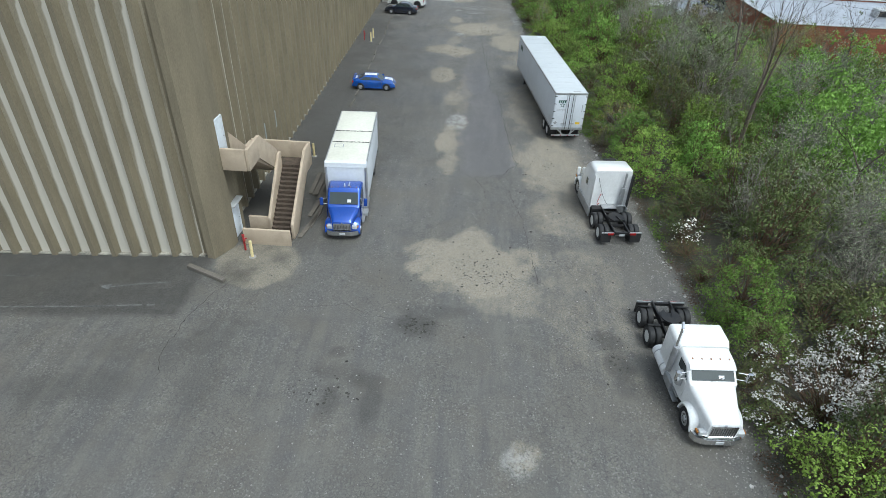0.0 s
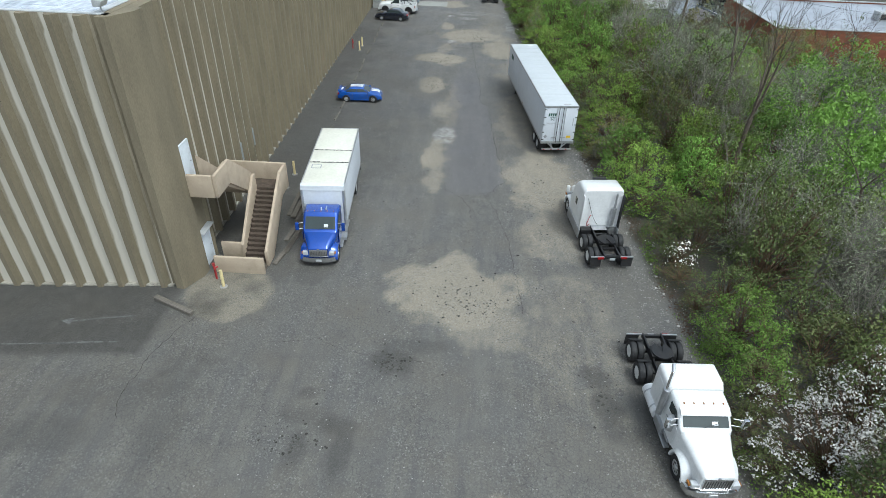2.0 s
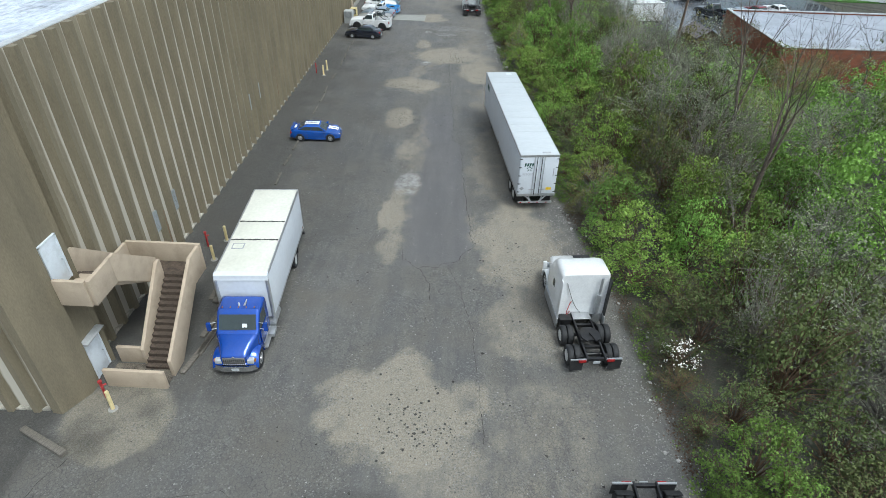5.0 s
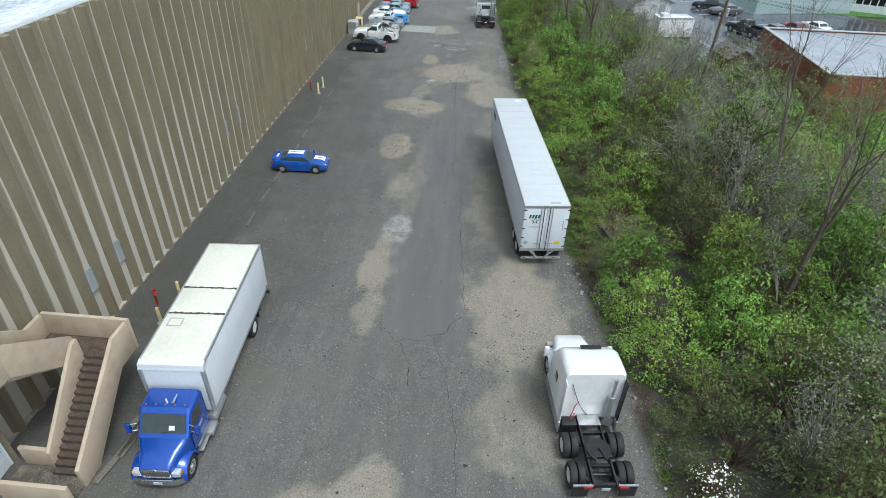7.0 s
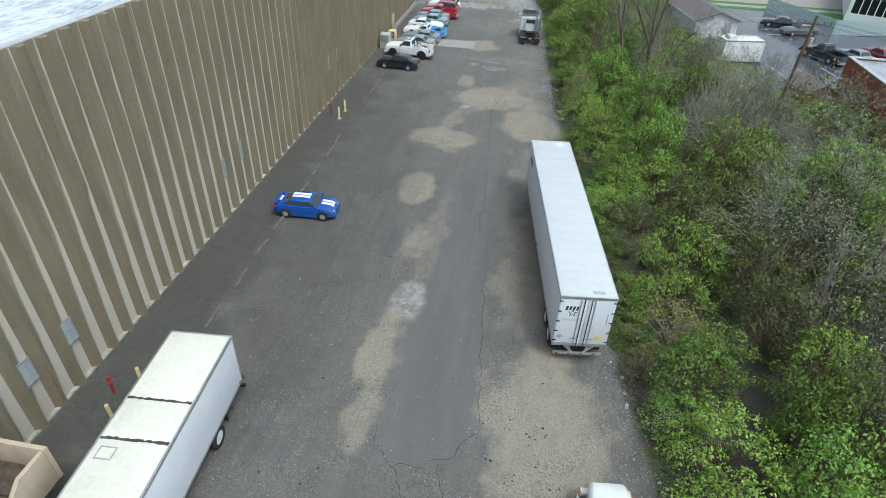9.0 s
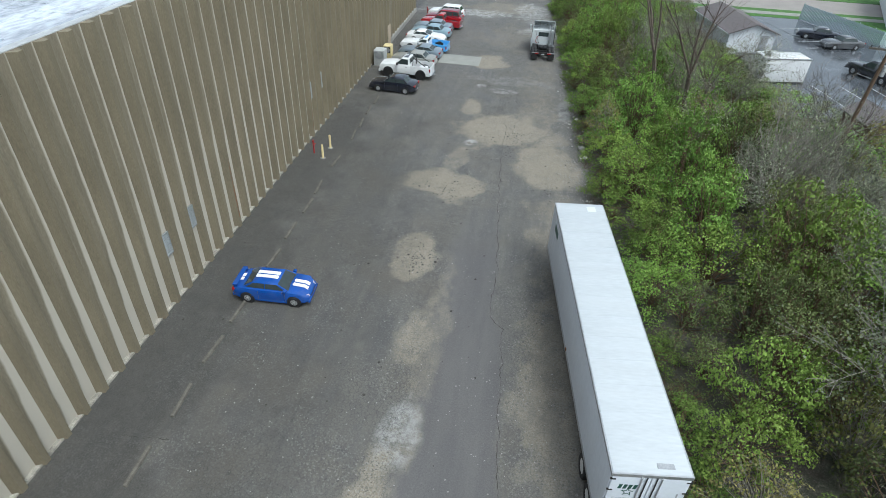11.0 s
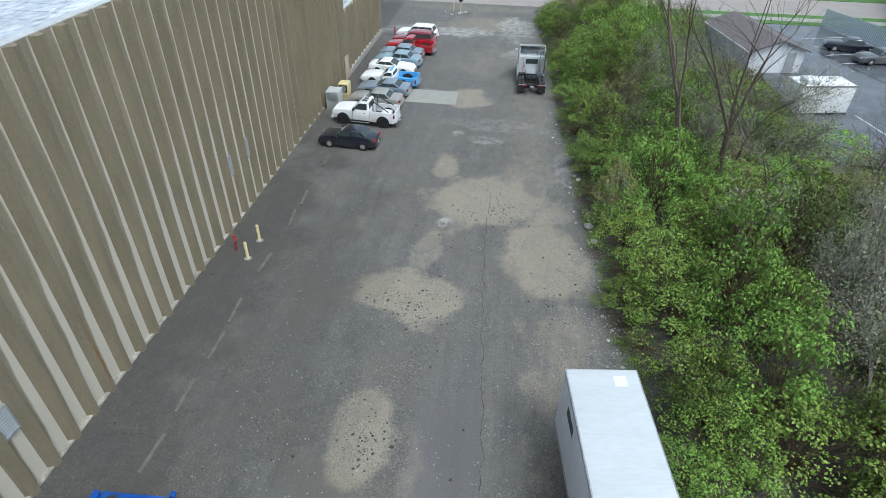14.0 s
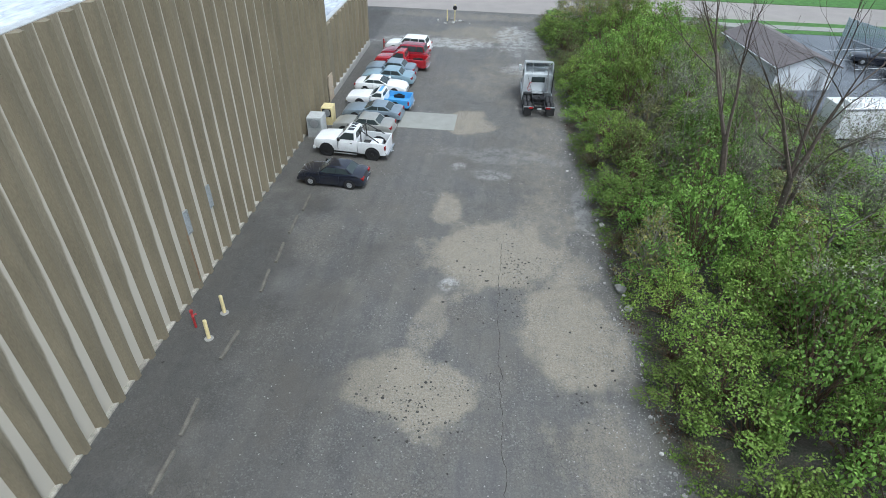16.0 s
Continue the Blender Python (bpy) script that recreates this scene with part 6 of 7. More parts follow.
        part("battery_box", block(2.8, 3.25, 0.5, 1.1, 0.5, 0.95, 0.02), M_FRAME, c)
    return c


semi_tractor("truck_tractor", pose(13.1, 22.75, 0, 0, 0, -87.0), "white bonneted truck tractor with flat-top sleeper and upright exhaust", M_WHITE, 8.1, "classic")
semi_tractor("truck_tractor", pose(12.4, 28.75, 0, 0, 0, 96.3), "white high-roof sleeper truck tractor with bare black chassis", M_WHITE, 7.55, "aero")
M_SILVERPAINT = paint("silver_grey_paint", (0.6, 0.63, 0.64), 0.3, 0.2)
semi_tractor("truck_tractor", pose(6.3, 95.3, 0, 0, 0, 93.0), "silver-grey truck tractor with an open roof deflector", M_SILVERPAINT, 7.2, "grey")


def dry_trailer():
    c = thing("box_trailer", pose(10.77, 43.55, 0, 0, 0, 97.0), "long white box trailer parked along the thicket", "trailer")
    L, w, z0, z1 = 16.1, 1.28, 1.12, 4.05
    part("body", block(0.06, L, -w, w, z0, z1 - 0.03, 0.03), M_BOXSIDE, c)
    part("roof", block(0.05, L - 0.02, -w + 0.03, w - 0.03, z1 - 0.05, z1, 0.02), M_TRAILROOF, c)
    for i in range(1, 13):
        part("roof_bow", block(i * 1.22 - 0.02, i * 1.22 + 0.02, -w + 0.08, w - 0.08, z1 - 0.004, z1 + 0.005), M_TRAILROOF, c)
    for s in (-1, 1):
        part("top_rail", block(0.05, L, s * (w - 0.02), s * (w + 0.012), z1 - 0.14, z1 - 0.01, 0.005), M_STEEL, c)
        part("bottom_rail", block(0.05, L, s * (w - 0.02), s * (w + 0.012), z0 - 0.05, z0 + 0.12, 0.005), M_STEEL, c)
        for i in range(1, 26):
            if i == 1:
                rv = part("side_joint", block(-0.012, 0.012, s * w, s * (w + 0.005), z0 + 0.12, z1 - 0.14), M_BOXSIDE, c)
                rv.location.x = 0.6
            else:
                shared("side_joint", rv, pose(i * 0.61, 0, 0), c)
    part("front_rail", block(L - 0.02, L + 0.03, -w, w, z1 - 0.12, z1 - 0.01, 0.02), M_STEEL, c)
    part("rear_header", block(0.0, 0.08, -w - 0.01, w + 0.01, z1 - 0.16, z1 - 0.005, 0.01), M_STEEL, c)
    part("rear_sill", block(0.0, 0.08, -w - 0.01, w + 0.01, z0 - 0.1, z0 + 0.08, 0.01), M_STEEL, c)
    for s in (-1, 1):
        d = part("rear_door", block(0.0, 0.05, min(s * 0.02, s * (w - 0.04)), max(s * 0.02, s * (w - 0.04)), z0 + 0.09, z1 - 0.17, 0.012), M_BOXSIDE, c)
        for y in (0.16, 0.32):
            rod = part("lock_rod", tube((-0.03, s * y, z0 + 0.0), (-0.03, s * y, z1 - 0.12), 0.022, sides=8), M_STEEL if y > 0.2 else M_FRAME, d)
        part("lock_handle", block(-0.05, -0.02, min(s * 0.16, s * 0.55), max(s * 0.16, s * 0.55), z0 + 0.42, z0 + 0.46), M_STEEL, d)
        for k in range(5):
            z = z0 + 0.22 + k * 0.6
            part("hinge", block(-0.02, 0.03, s * (w - 0.16), s * (w + 0.015), z, z + 0.05), M_FRAME, d)
    # markings on the left door: slanting bars and a star, and small plates
    ink = bmesh.new()
    for i in range(4):
        y = 1.0 - i * 0.16
        loft([[(x, y + a, z) for a, z in ((-0.02, 3.25), (-0.13, 3.25), (-0.17, 3.48), (-0.06, 3.48))] for x in (-0.006, 0.0)], ink)
    part("marking", ink, M_GREENINK, c, "dark green block marking")
    star = []
    for i in range(10):
        a = math.pi / 2 + i * math.pi / 5
        rr = 0.24 if i % 2 == 0 else 0.1
        star.append((0.62 + rr * math.cos(a), 3.08 + rr * math.sin(a)))
    inner = [(0.62 + (y - 0.62) * 0.62, 3.08 + (z - 3.08) * 0.62) for y, z in star]
    sb = bmesh.new()
    so = [sb.verts.new((-0.006, y, z)) for y, z in star]
    si = [sb.verts.new((-0.006, y, z)) for y, z in inner]
    for i in range(10):
        sb.faces.new((so[i], so[(i + 1) % 10], si[(i + 1) % 10], si[i]))
    part("star_marking", sb, M_GREENINK, c, "dark green star outline")
    part("plate", tube((-0.004, 1.0, 1.62), (0.0, 1.0, 1.62), 0.15, sides=4), M_GREYINK, c, "grey diamond placard holder")
    part("plate", block(-0.006, 0.0, -0.98, -0.62, 1.5, 1.68), M_YELLOWINK, c, "yellow notice plate")
    for k in range(3):
        part("marking_bar", block(-0.005, 0.0, 0.3, 1.05, 2.72 - k * 0.05, 2.73 - k * 0.05), M_GREYINK, c)
    part("marking_bar", block(-0.005, 0.0, -1.02, -0.97, 2.5, 3.1), M_GREYINK, c)
    guard = bmesh.new()
    block(-0.04, 0.06, -1.15, 1.15, 0.5, 0.62, bm=guard)
    part("rear_guard", guard, M_STEEL, c)
    for i in range(8):
        part("guard_stripe", block(-0.046, -0.04, -1.1 + i * 0.29, -0.98 + i * 0.29, 0.53, 0.59), M_TAIL if i % 2 else M_LAMP, c)
    for s in (-1, 1):
        part("guard_post", tube((0.05, s * 0.35, 0.6), (0.15, s * 0.5, z0), 0.06, sides=6), M_STEEL, c)
        part("guard_brace", tube((0.02, s * 0.25, 0.6), (0.05, s * 0.8, z0), 0.05, sides=6), M_STEEL, c)
        part("landing_leg", block(L - 2.6, L - 2.45, s * 0.75, s * 0.9, 0.08, z0, 0.01), M_FRAME, c)
        part("landing_foot", block(L - 2.65, L - 2.4, s * 0.7, s * 0.95, 0.0, 0.09, 0.01), M_FRAME, c)
        part("slider_rail", block(0.3, 4.6, s * 0.45, s * 0.6, 0.9, z0, 0.01), M_FRAME, c)
        part("mud_flap", block(0.55, 0.58, s * 0.6, s * 1.2, 0.3, 0.95), M_BLACK, c)
    bogie(c, (1.3, 2.55), 1.26, 0.5, M_WHITERIM)
    hatch = part("roof_patch", block(0.25, 0.45, -0.75, -0.2, z1 - 0.002, z1 + 0.012), M_GREYINK, c)
    part("roof_patch", block(L - 0.75, L - 0.3, -0.8, -0.35, z1 - 0.002, z1 + 0.012), M_BOXSIDE, c)
    part("nose_marking", block(L - 2.2, L - 1.2, w + 0.004, w + 0.012, 3.1, 3.5), M_GREENINK, c)
    part("side_lamp", block(7.9, 8.05, w, w + 0.03, 1.2, 1.3), M_AMBER, c)


dry_trailer()


def box_truck():
    """Rear end at x = 0."""
    c = thing("box_truck", pose(-4.97, 38.5, 0, 0, 0, -85.9), "blue bonneted truck with a white box body", "box truck")
    blue = paint("metallic_blue_paint", (0.008, 0.07, 0.4), 0.2, 0.45, 1.0)
    L, w, z0, z1 = 8.05, 1.26, 1.05, 3.66
    part("body", block(0.03, L, -w, w, z0, z1 - 0.04, 0.03), M_BOXSIDE, c)
    for x0, x1 in ((0.06, 3.42), (3.46, 5.12), (5.16, L - 0.25)):
        part("roof_sheet", block(x0, x1, -w + 0.06, w - 0.06, z1 - 0.06, z1 - 0.01, 0.012), M_BOXROOF, c)
    for x in (3.44, 5.14):
        rng = random.Random(int(x * 10))
        rows = []
        for i in range(34):
            y, a, b = -w + 0.08 + i * (2 * w - 0.16) / 33, x - rng.uniform(0.02, 0.08), x + rng.uniform(0.02, 0.07)
            rows.append([(a, y, z1 - 0.04), (b, y, z1 - 0.04), (b, y, z1 - 0.003), (a, y, z1 - 0.003)])
        bm = loft(rows)
        part("sealant", bm, M_SEAL, c, "ragged black sealant over a roof joint")
    pt = block(5.45, 5.95, -0.98, -0.38, z1 - 0.012, z1 - 0.004)
    part("roof_patch", pt, M_GREYINK, c)
    part("patch_face", block(5.51, 5.89, -0.92, -0.44, z1 - 0.006, z1 + 0.002), M_BOXROOF, c)
    nb = loft([[(L - 0.26, y, z1 - 0.34)] + [(L - 0.26 + 0.28 * math.cos(a), y, z1 - 0.34 + 0.335 * math.sin(a)) for a in (math.pi * i / 12 for i in range(7))] for y in (-w - 0.004, w + 0.004)])
    part("front_cap", nb, M_BOXSIDE, c)
    for s in (-1, 1):
        part("corner_post", tube((L - 0.02, s * (w - 0.05), z0), (L - 0.02, s * (w - 0.05), z1 - 0.3), 0.09, sides=12), M_STEEL, c)
        part("top_rail", block(0.03, L - 0.25, s * (w - 0.05), s * (w + 0.012), z1 - 0.13, z1 - 0.015, 0.006), M_STEEL, c)
        part("bottom_rail", block(0.03, L, s * (w - 0.03), s * (w + 0.012), z0 - 0.06, z0 + 0.07, 0.006), M_STEEL, c)
        part("frame_rail", block(0.1, L + 1.9, s * 0.38, s * 0.46, 0.7, 0.98), M_FRAME, c)
        part("mud_flap", block(1.55, 1.58, s * 0.6, s * 1.15, 0.25, 0.95), M_BLACK, c)
        part("side_lamp", block(0.2, 0.3, s * w, s * (w + 0.02), z0 + 0.1, z0 + 0.15), M_AMBER, c)
    part("rear_frame", block(-0.03, 0.05, -w - 0.01, w + 0.01, z0 - 0.1, z1 - 0.02, 0.012), M_STEEL, c)
    part("rear_door", block(-0.05, -0.028, -w + 0.12, w - 0.12, z0 + 0.05, z1 - 0.25, 0.01), M_BOXSIDE, c)
    part("tail_lift", block(-0.35, -0.05, -w + 0.1, w - 0.1, 0.75, 0.92, 0.02), M_FRAME, c)
    part("rear_bumper", block(-0.2, -0.05, -w, w, 0.45, 0.6, 0.02), M_FRAME, c)
    for x in (2.55,):
        part("axle", tube((x, -1.0, 0.48), (x, 1.0, 0.48), 0.09), M_FRAME, c)
        for s in (-1, 1):
            wheel(c, x, s * 1.1, 0.48, 0.25, s, M_WHITERIM, dual=True, spokes=8)
            wheel(c, x, s * 0.8, 0.48, 0.25, s, M_FRAME)
    conventional_cab(c, L + 0.2, L + 1.72, L + 2.85, 2.55, 1.02, blue, 1.72, L + 2.2, 0.47, True, 0.28)
    part("air_horn", tube((L + 0.55, 0.28, 2.62), (L + 1.0, 0.28, 2.6), 0.03, 0.06), M_CHROME, c)
    part("antenna", tube((L + 0.9, 0.02, 2.55), (L + 0.9, 0.02, 2.75), 0.04, 0.03), M_SIDING, c)
    part("door_sign", block(L + 0.7, L + 1.25, 1.03, 1.045, 1.35, 1.45), M_GREYINK, c)
    part("fuel_tank", tube((L - 1.1, 1.0, 0.6), (L + 0.1, 1.0, 0.6), 0.26, sides=18), M_STEEL, c)
    part("cab_steps", block(L + 0.15, L + 0.75, 0.95, 1.3, 0.4, 0.6, 0.02), M_STEEL, c)
    part("exhaust_pipe", tube((L + 0.1, -1.0, 0.8), (L + 0.1, -1.0, 2.4), 0.06), M_STEEL, c)


box_truck()

P_BLUE = paint("bright_blue_paint", (0.006, 0.075, 0.36), 0.2, 0.2, 1.0)
P_NAVY = paint("black_navy_paint", (0.008, 0.011, 0.022), 0.15, 0.1, 1.0)
P_BEIGE = paint("champagne_paint", (0.36, 0.36, 0.33), 0.3, 0.4)
P_SILVER = paint("blue_silver_paint", (0.26, 0.32, 0.37), 0.3, 0.45)
P_PALE = paint("pale_blue_paint", (0.27, 0.38, 0.44), 0.3, 0.3)
P_SKY = paint("sky_blue_paint", (0.1, 0.36, 0.7), 0.3, 0.1)
P_RED = paint("red_paint", (0.34, 0.012, 0.02), 0.22, 0.0, 1.0)
P_MAROON = paint("dark_red_paint", (0.21, 0.008, 0.02), 0.22, 0.1, 1.0)
P_GREYMET = paint("grey_metallic_paint", (0.13, 0.135, 0.14), 0.25, 0.5, 1.0)
P_CHARCOAL = paint("charcoal_paint", (0.025, 0.027, 0.033), 0.25, 0.2, 1.0)
ROW = "cars parked nose to the wall"
car("coupe", pose(-6.35, 53.55, 0, 0, 0, 3.0), "blue coupe with twin white stripes and a rear spoiler", "car", P_BLUE, L=3.98, W=1.76, H=1.3, base=2.45, hood=0.88, deck=0.95, belt=0.91, ws=0.97, roof0=0.28, roof1=-0.82, bw=-1.55, r=0.31, stripes=M_WHITE, spoiler=True)
car("sedan", pose(-7.2, 83.3, 0, 0, 0, 176.5), "black compact sedan parked nose to the wall", "car", P_NAVY, L=4.45, W=1.74, H=1.44, base=2.6, hood=0.94, deck=1.02, belt=0.95, ws=0.85, roof0=0.15, roof1=-0.95, bw=-1.6, group=ROW)
pickup("pickup", pose(-6.9, 87.5, 0, 0, 0, 176.0), "white lifted pickup with black roll bars and a black roof panel", M_WHITE, L=5.2, W=1.95, H=1.95, base=3.3, r=0.44, hood=1.3, belt=1.3, rails=True, roof_colour=P_CHARCOAL, number="12", group=ROW)
car("sedan", pose(-6.9, 90.9, 0, 0, 0, 176.0), "champagne saloon parked nose to the wall", "car", P_BEIGE, L=4.6, W=1.78, H=1.4, base=2.7, hood=0.93, deck=1.0, group=ROW)
car("coupe", pose(-6.75, 93.5, 0, 0, 0, 177.0), "blue-silver rounded coupe parked nose to the wall", "car", P_SILVER, L=4.65, W=1.82, H=1.32, base=2.55, hood=0.9, deck=0.98, ws=0.65, roof0=-0.15, roof1=-1.0, bw=-1.75, group=ROW)
pickup("coupe_utility", pose(-6.75, 96.1, 0, 0, 0, 176.0), "white car-based pickup with sky blue cab sides and bed", M_WHITE, L=5.3, W=1.9, H=1.38, base=2.95, r=0.34, hood=0.95, belt=0.95, coupe=True, bed_colour=P_SKY, roof_colour=P_SKY, group=ROW)
car("coupe", pose(-7.15, 99.0, 0, 0, 0, -3.0), "white and grey sports coupe parked tail to the wall", "car", M_WHITE, L=4.5, W=1.8, H=1.3, base=2.55, hood=0.9, deck=0.95, ws=0.65, roof0=-0.15, roof1=-0.95, bw=-1.6, lower=P_BEIGE, group=ROW)
car("sedan", pose(-7.0, 101.2, 0, 0, 0, 176.0), "pale blue saloon parked nose to the wall", "car", P_PALE, L=4.7, W=1.78, H=1.4, base=2.7, hood=0.93, deck=1.0, group=ROW)
car("sedan", pose(-7.1, 103.2, 0, 0, 0, 176.0), "silver saloon parked nose to the wall", "car", P_SILVER, L=4.6, W=1.78, H=1.42, base=2.7, hood=0.95, deck=1.03, group=ROW)
pickup("pickup", pose(-6.5, 105.3, 0, 0, 0, 175.0), "small red pickup parked nose to the wall", P_RED, L=5.0, W=1.75, H=1.65, base=2.9, r=0.34, hood=1.05, belt=1.08, group=ROW)
car("wagon", pose(-6.5, 107.4, 0, 0, 0, 175.0), "dark red estate parked nose to the wall", "car", P_MAROON, L=4.75, W=1.85, H=1.68, base=2.75, hood=1.02, deck=1.1, belt=1.05, ws=0.85, roof0=0.2, roof1=-1.85, bw=-2.15, r=0.34, wagon=True, group=ROW)
car("wagon", pose(-6.6, 110.0, 0, 0, 0, 175.0), "white estate parked nose to the wall", "car", M_WHITE, L=4.6, W=1.82, H=1.62, base=2.7, hood=1.0, deck=1.08, belt=1.04, ws=0.85, roof0=0.2, roof1=-1.75, bw=-2.05, r=0.34, wagon=True, group=ROW)
FAR = "cars in the wet car park"
car("sedan", pose(40.3, 113.5, 0.2, 0, 0, 165), "black saloon in the wet car park", "car", P_NAVY, L=4.8, W=1.85, H=1.45, hood=0.95, deck=1.03, belt=0.97, group=FAR)
car("sedan", pose(41.8, 109.9, 0.2, 0, 0, 192), "grey saloon in the wet car park", "car", P_GREYMET, L=4.8, W=1.85, H=1.45, hood=0.95, deck=1.03, belt=0.97, group=FAR)
pickup("pickup", pose(41.0, 98.8, 0.2, 0, 0, 118), "charcoal pickup in the wet car park", P_CHARCOAL, L=5.6, W=2.0, H=1.9, r=0.4, group=FAR)
car("sedan", pose(44.7, 99.3, 0.2, 0, 0, 112), "silver saloon in the wet car park", "car", P_SILVER, L=4.7, W=1.82, H=1.45, hood=0.95, deck=1.03, group=FAR)
car("sedan", pose(48.0, 100.8, 0.2, 0, 0, 108), "dark red saloon in the wet car park", "car", P_MAROON, L=4.7, W=1.82, H=1.45, hood=0.95, deck=1.03, group=FAR)
car("sedan", pose(51.3, 101.9, 0.2, 0, 0, 108), "white saloon in the wet car park", "car", M_WHITE, L=4.7, W=1.82, H=1.45, hood=0.95, deck=1.03, group=FAR)


# ---- the thicket ----
def quads_mesh(name, corners, material):
    """A mesh of loose quads from an array (n, 4, 3)."""
    n = len(corners)
    me = bpy.data.meshes.new(name)
    me.vertices.add(n * 4)
    me.vertices.foreach_set("co", corners.astype(np.float32).ravel())
    me.loops.add(n * 4)
    me.loops.foreach_set("vertex_index", np.arange(n * 4, dtype=np.int32))
    me.polygons.add(n)
    me.polygons.foreach_set("loop_start", np.arange(0, n * 4, 4, dtype=np.int32))
    me.update(calc_edges=True)
    me.materials.append(material)
    return me


def leaves(rs, centres, sigma, per, size, up=0.7, narrow=0.62):
    """Leaves scattered round centres, facing mostly up and all ways."""
    c = np.repeat(centres, per, 0)
    p = c + rs.normal(0, 1, c.shape) * sigma * np.array([1, 1, 0.7])
    nrm = rs.normal(0, 1, p.shape) + np.array([0, 0, up * 1.6])
    nrm /= np.linalg.norm(nrm, axis=1, keepdims=True)
    t = np.cross(nrm, rs.normal(0, 1, p.shape))
    t /= np.linalg.norm(t, axis=1, keepdims=True) + 1e-6
    b = np.cross(nrm, t)
    s = size * rs.uniform(0.6, 1.35, (len(p), 1))
    droop = nrm * s * 0.25
    return np.stack([p - t * s - droop, p - b * s * narrow, p + t * s - droop, p + b * s * narrow], 1)


def sticks(segments, material, name):
    """Tapered three-sided twigs from (p, q, r0, r1)."""
    verts, faces = [], []
    for p, q, r0, r1 in segments:
        p, q = Vector(p), Vector(q)
        d = (q - p).normalized()
        a = d.orthogonal().normalized()
        b = d.cross(a)
        n = 6 if r0 > 0.05 else 3
        k = len(verts)
        for base, r in ((p, r0), (q, r1)):
            for i in range(n):
                an = 2 * math.pi * i / n
                verts.append(base + (a * math.cos(an) + b * math.sin(an)) * r)
        faces += [(k + i, k + (i + 1) % n, k + n + (i + 1) % n, k + n + i) for i in range(n)]
    me = bpy.data.meshes.new(name)
    me.from_pydata(verts, [], faces)
    me.materials.append(material)
    return me


def clump_leaves(rs, centres, radius, per, size, narrow=0.62):
    """Leaves on the upper shell of rounded clumps, turned outwards and up."""
    c = np.repeat(centres, per, 0)
    d = rs.normal(0, 1, c.shape)
    d[:, 2] = np.abs(d[:, 2]) - 0.3
    d /= np.linalg.norm(d, axis=1, keepdims=True)
    own = np.repeat(radius * rs.uniform(0.65, 1.3, len(centres)), per)[:, None]
    p = c + d * own * rs.uniform(0.65, 1.08, (len(c), 1)) * np.array([1, 1, 0.72])
    nrm = d * 0.8 + np.array([0, 0, 0.5]) + rs.normal(0, 0.42, p.shape)
    nrm /= np.linalg.norm(nrm, axis=1, keepdims=True)
    t = np.cross(nrm, rs.normal(0, 1, p.shape))
    t /= np.linalg.norm(t, axis=1, keepdims=True) + 1e-6
    b = np.cross(nrm, t)
    s = size * rs.uniform(0.6, 1.35, (len(p), 1))
    droop = nrm * s * 0.25
    return np.stack([p - t * s - droop, p - b * s * narrow, p + t * s - droop, p + b * s * narrow], 1)


def shrub_meshes(seed, rad, high, tips, per, size, leafmat, twigmat, sigma=0.4, hollow=0.6, twigs=3):
    """The stems and the leaves of one shrub: an uneven dome of leafy clumps with gaps between them."""
    rs, rng = np.random.RandomState(seed), random.Random(seed)
    lobes = [(rng.uniform(0, 6.28), rng.uniform(0.75, 1.2)) for _ in range(5)]
    pts, segs = [], []
    for i in range(tips):
        a = i * 2.399 + rng.gauss(0, 0.35)
        reach = min(1.25, sum(k * max(0.0, math.cos(a - la)) ** 2 for la, k in lobes) / 1.7 + 0.45)
        el = math.asin(min(1.0, (i + rng.random()) / tips * 0.97 + 0.03))
        d = rng.uniform(hollow, 1.0) ** 0.6 * rng.uniform(0.82, 1.1)
        x, y = rad * reach * d * math.cos(el) * math.cos(a), rad * reach * d * math.cos(el) * math.sin(a)
        z = 0.2 + high * d * math.sin(el) * rng.uniform(0.85, 1.1)
        pts.append((x, y, z))
        mid = Vector((x * 0.45 + rng.gauss(0, 0.08), y * 0.45 + rng.gauss(0, 0.08), z * 0.6))
        base = Vector((rng.gauss(0, 0.12), rng.gauss(0, 0.12), -0.15))
        tip = Vector((x, y, z))
        segs += [(base, mid, 0.025, 0.016), (mid, tip, 0.016, 0.006)]
        for _ in range(twigs):
            e = tip + Vector((rng.gauss(0, 0.3), rng.gauss(0, 0.3), rng.uniform(0.1, 0.55)))
            segs.append((mid.lerp(tip, 0.7), e, 0.009, 0.003))
    cloud = clump_leaves(rs, np.array(pts), sigma, per, size)
    return sticks(segs, twigmat, "stems"), quads_mesh("foliage", cloud, leafmat), segs, cloud


KINDS = {}
for i in range(4):
    KINDS["bright", i] = shrub_meshes(10 + i, 1.9, 2.7, 44, 78, 0.055, M_LEAF, M_DRY, 0.42)
    KINDS["olive", i] = shrub_meshes(30 + i, 1.8, 2.5, 44, 66, 0.049, M_LEAF_DARK, M_DRY, 0.4)
for i in range(2):
    KINDS["yellow", i] = shrub_meshes(50 + i, 1.7, 2.8, 60, 32, 0.052, M_LEAF_YELLOW, M_TWIG, 0.4)
    KINDS["dry", i] = shrub_meshes(60 + i, 1.5, 1.9, 60, 16, 0.045, M_LEAF_DARK, M_DRY, 0.36, 0.5, 4)
    KINDS["grey", i] = shrub_meshes(70 + i, 2.0, 3.6, 80, 18, 0.045, M_LEAF_GREY, M_TWIG, 0.42, 0.35, 5)
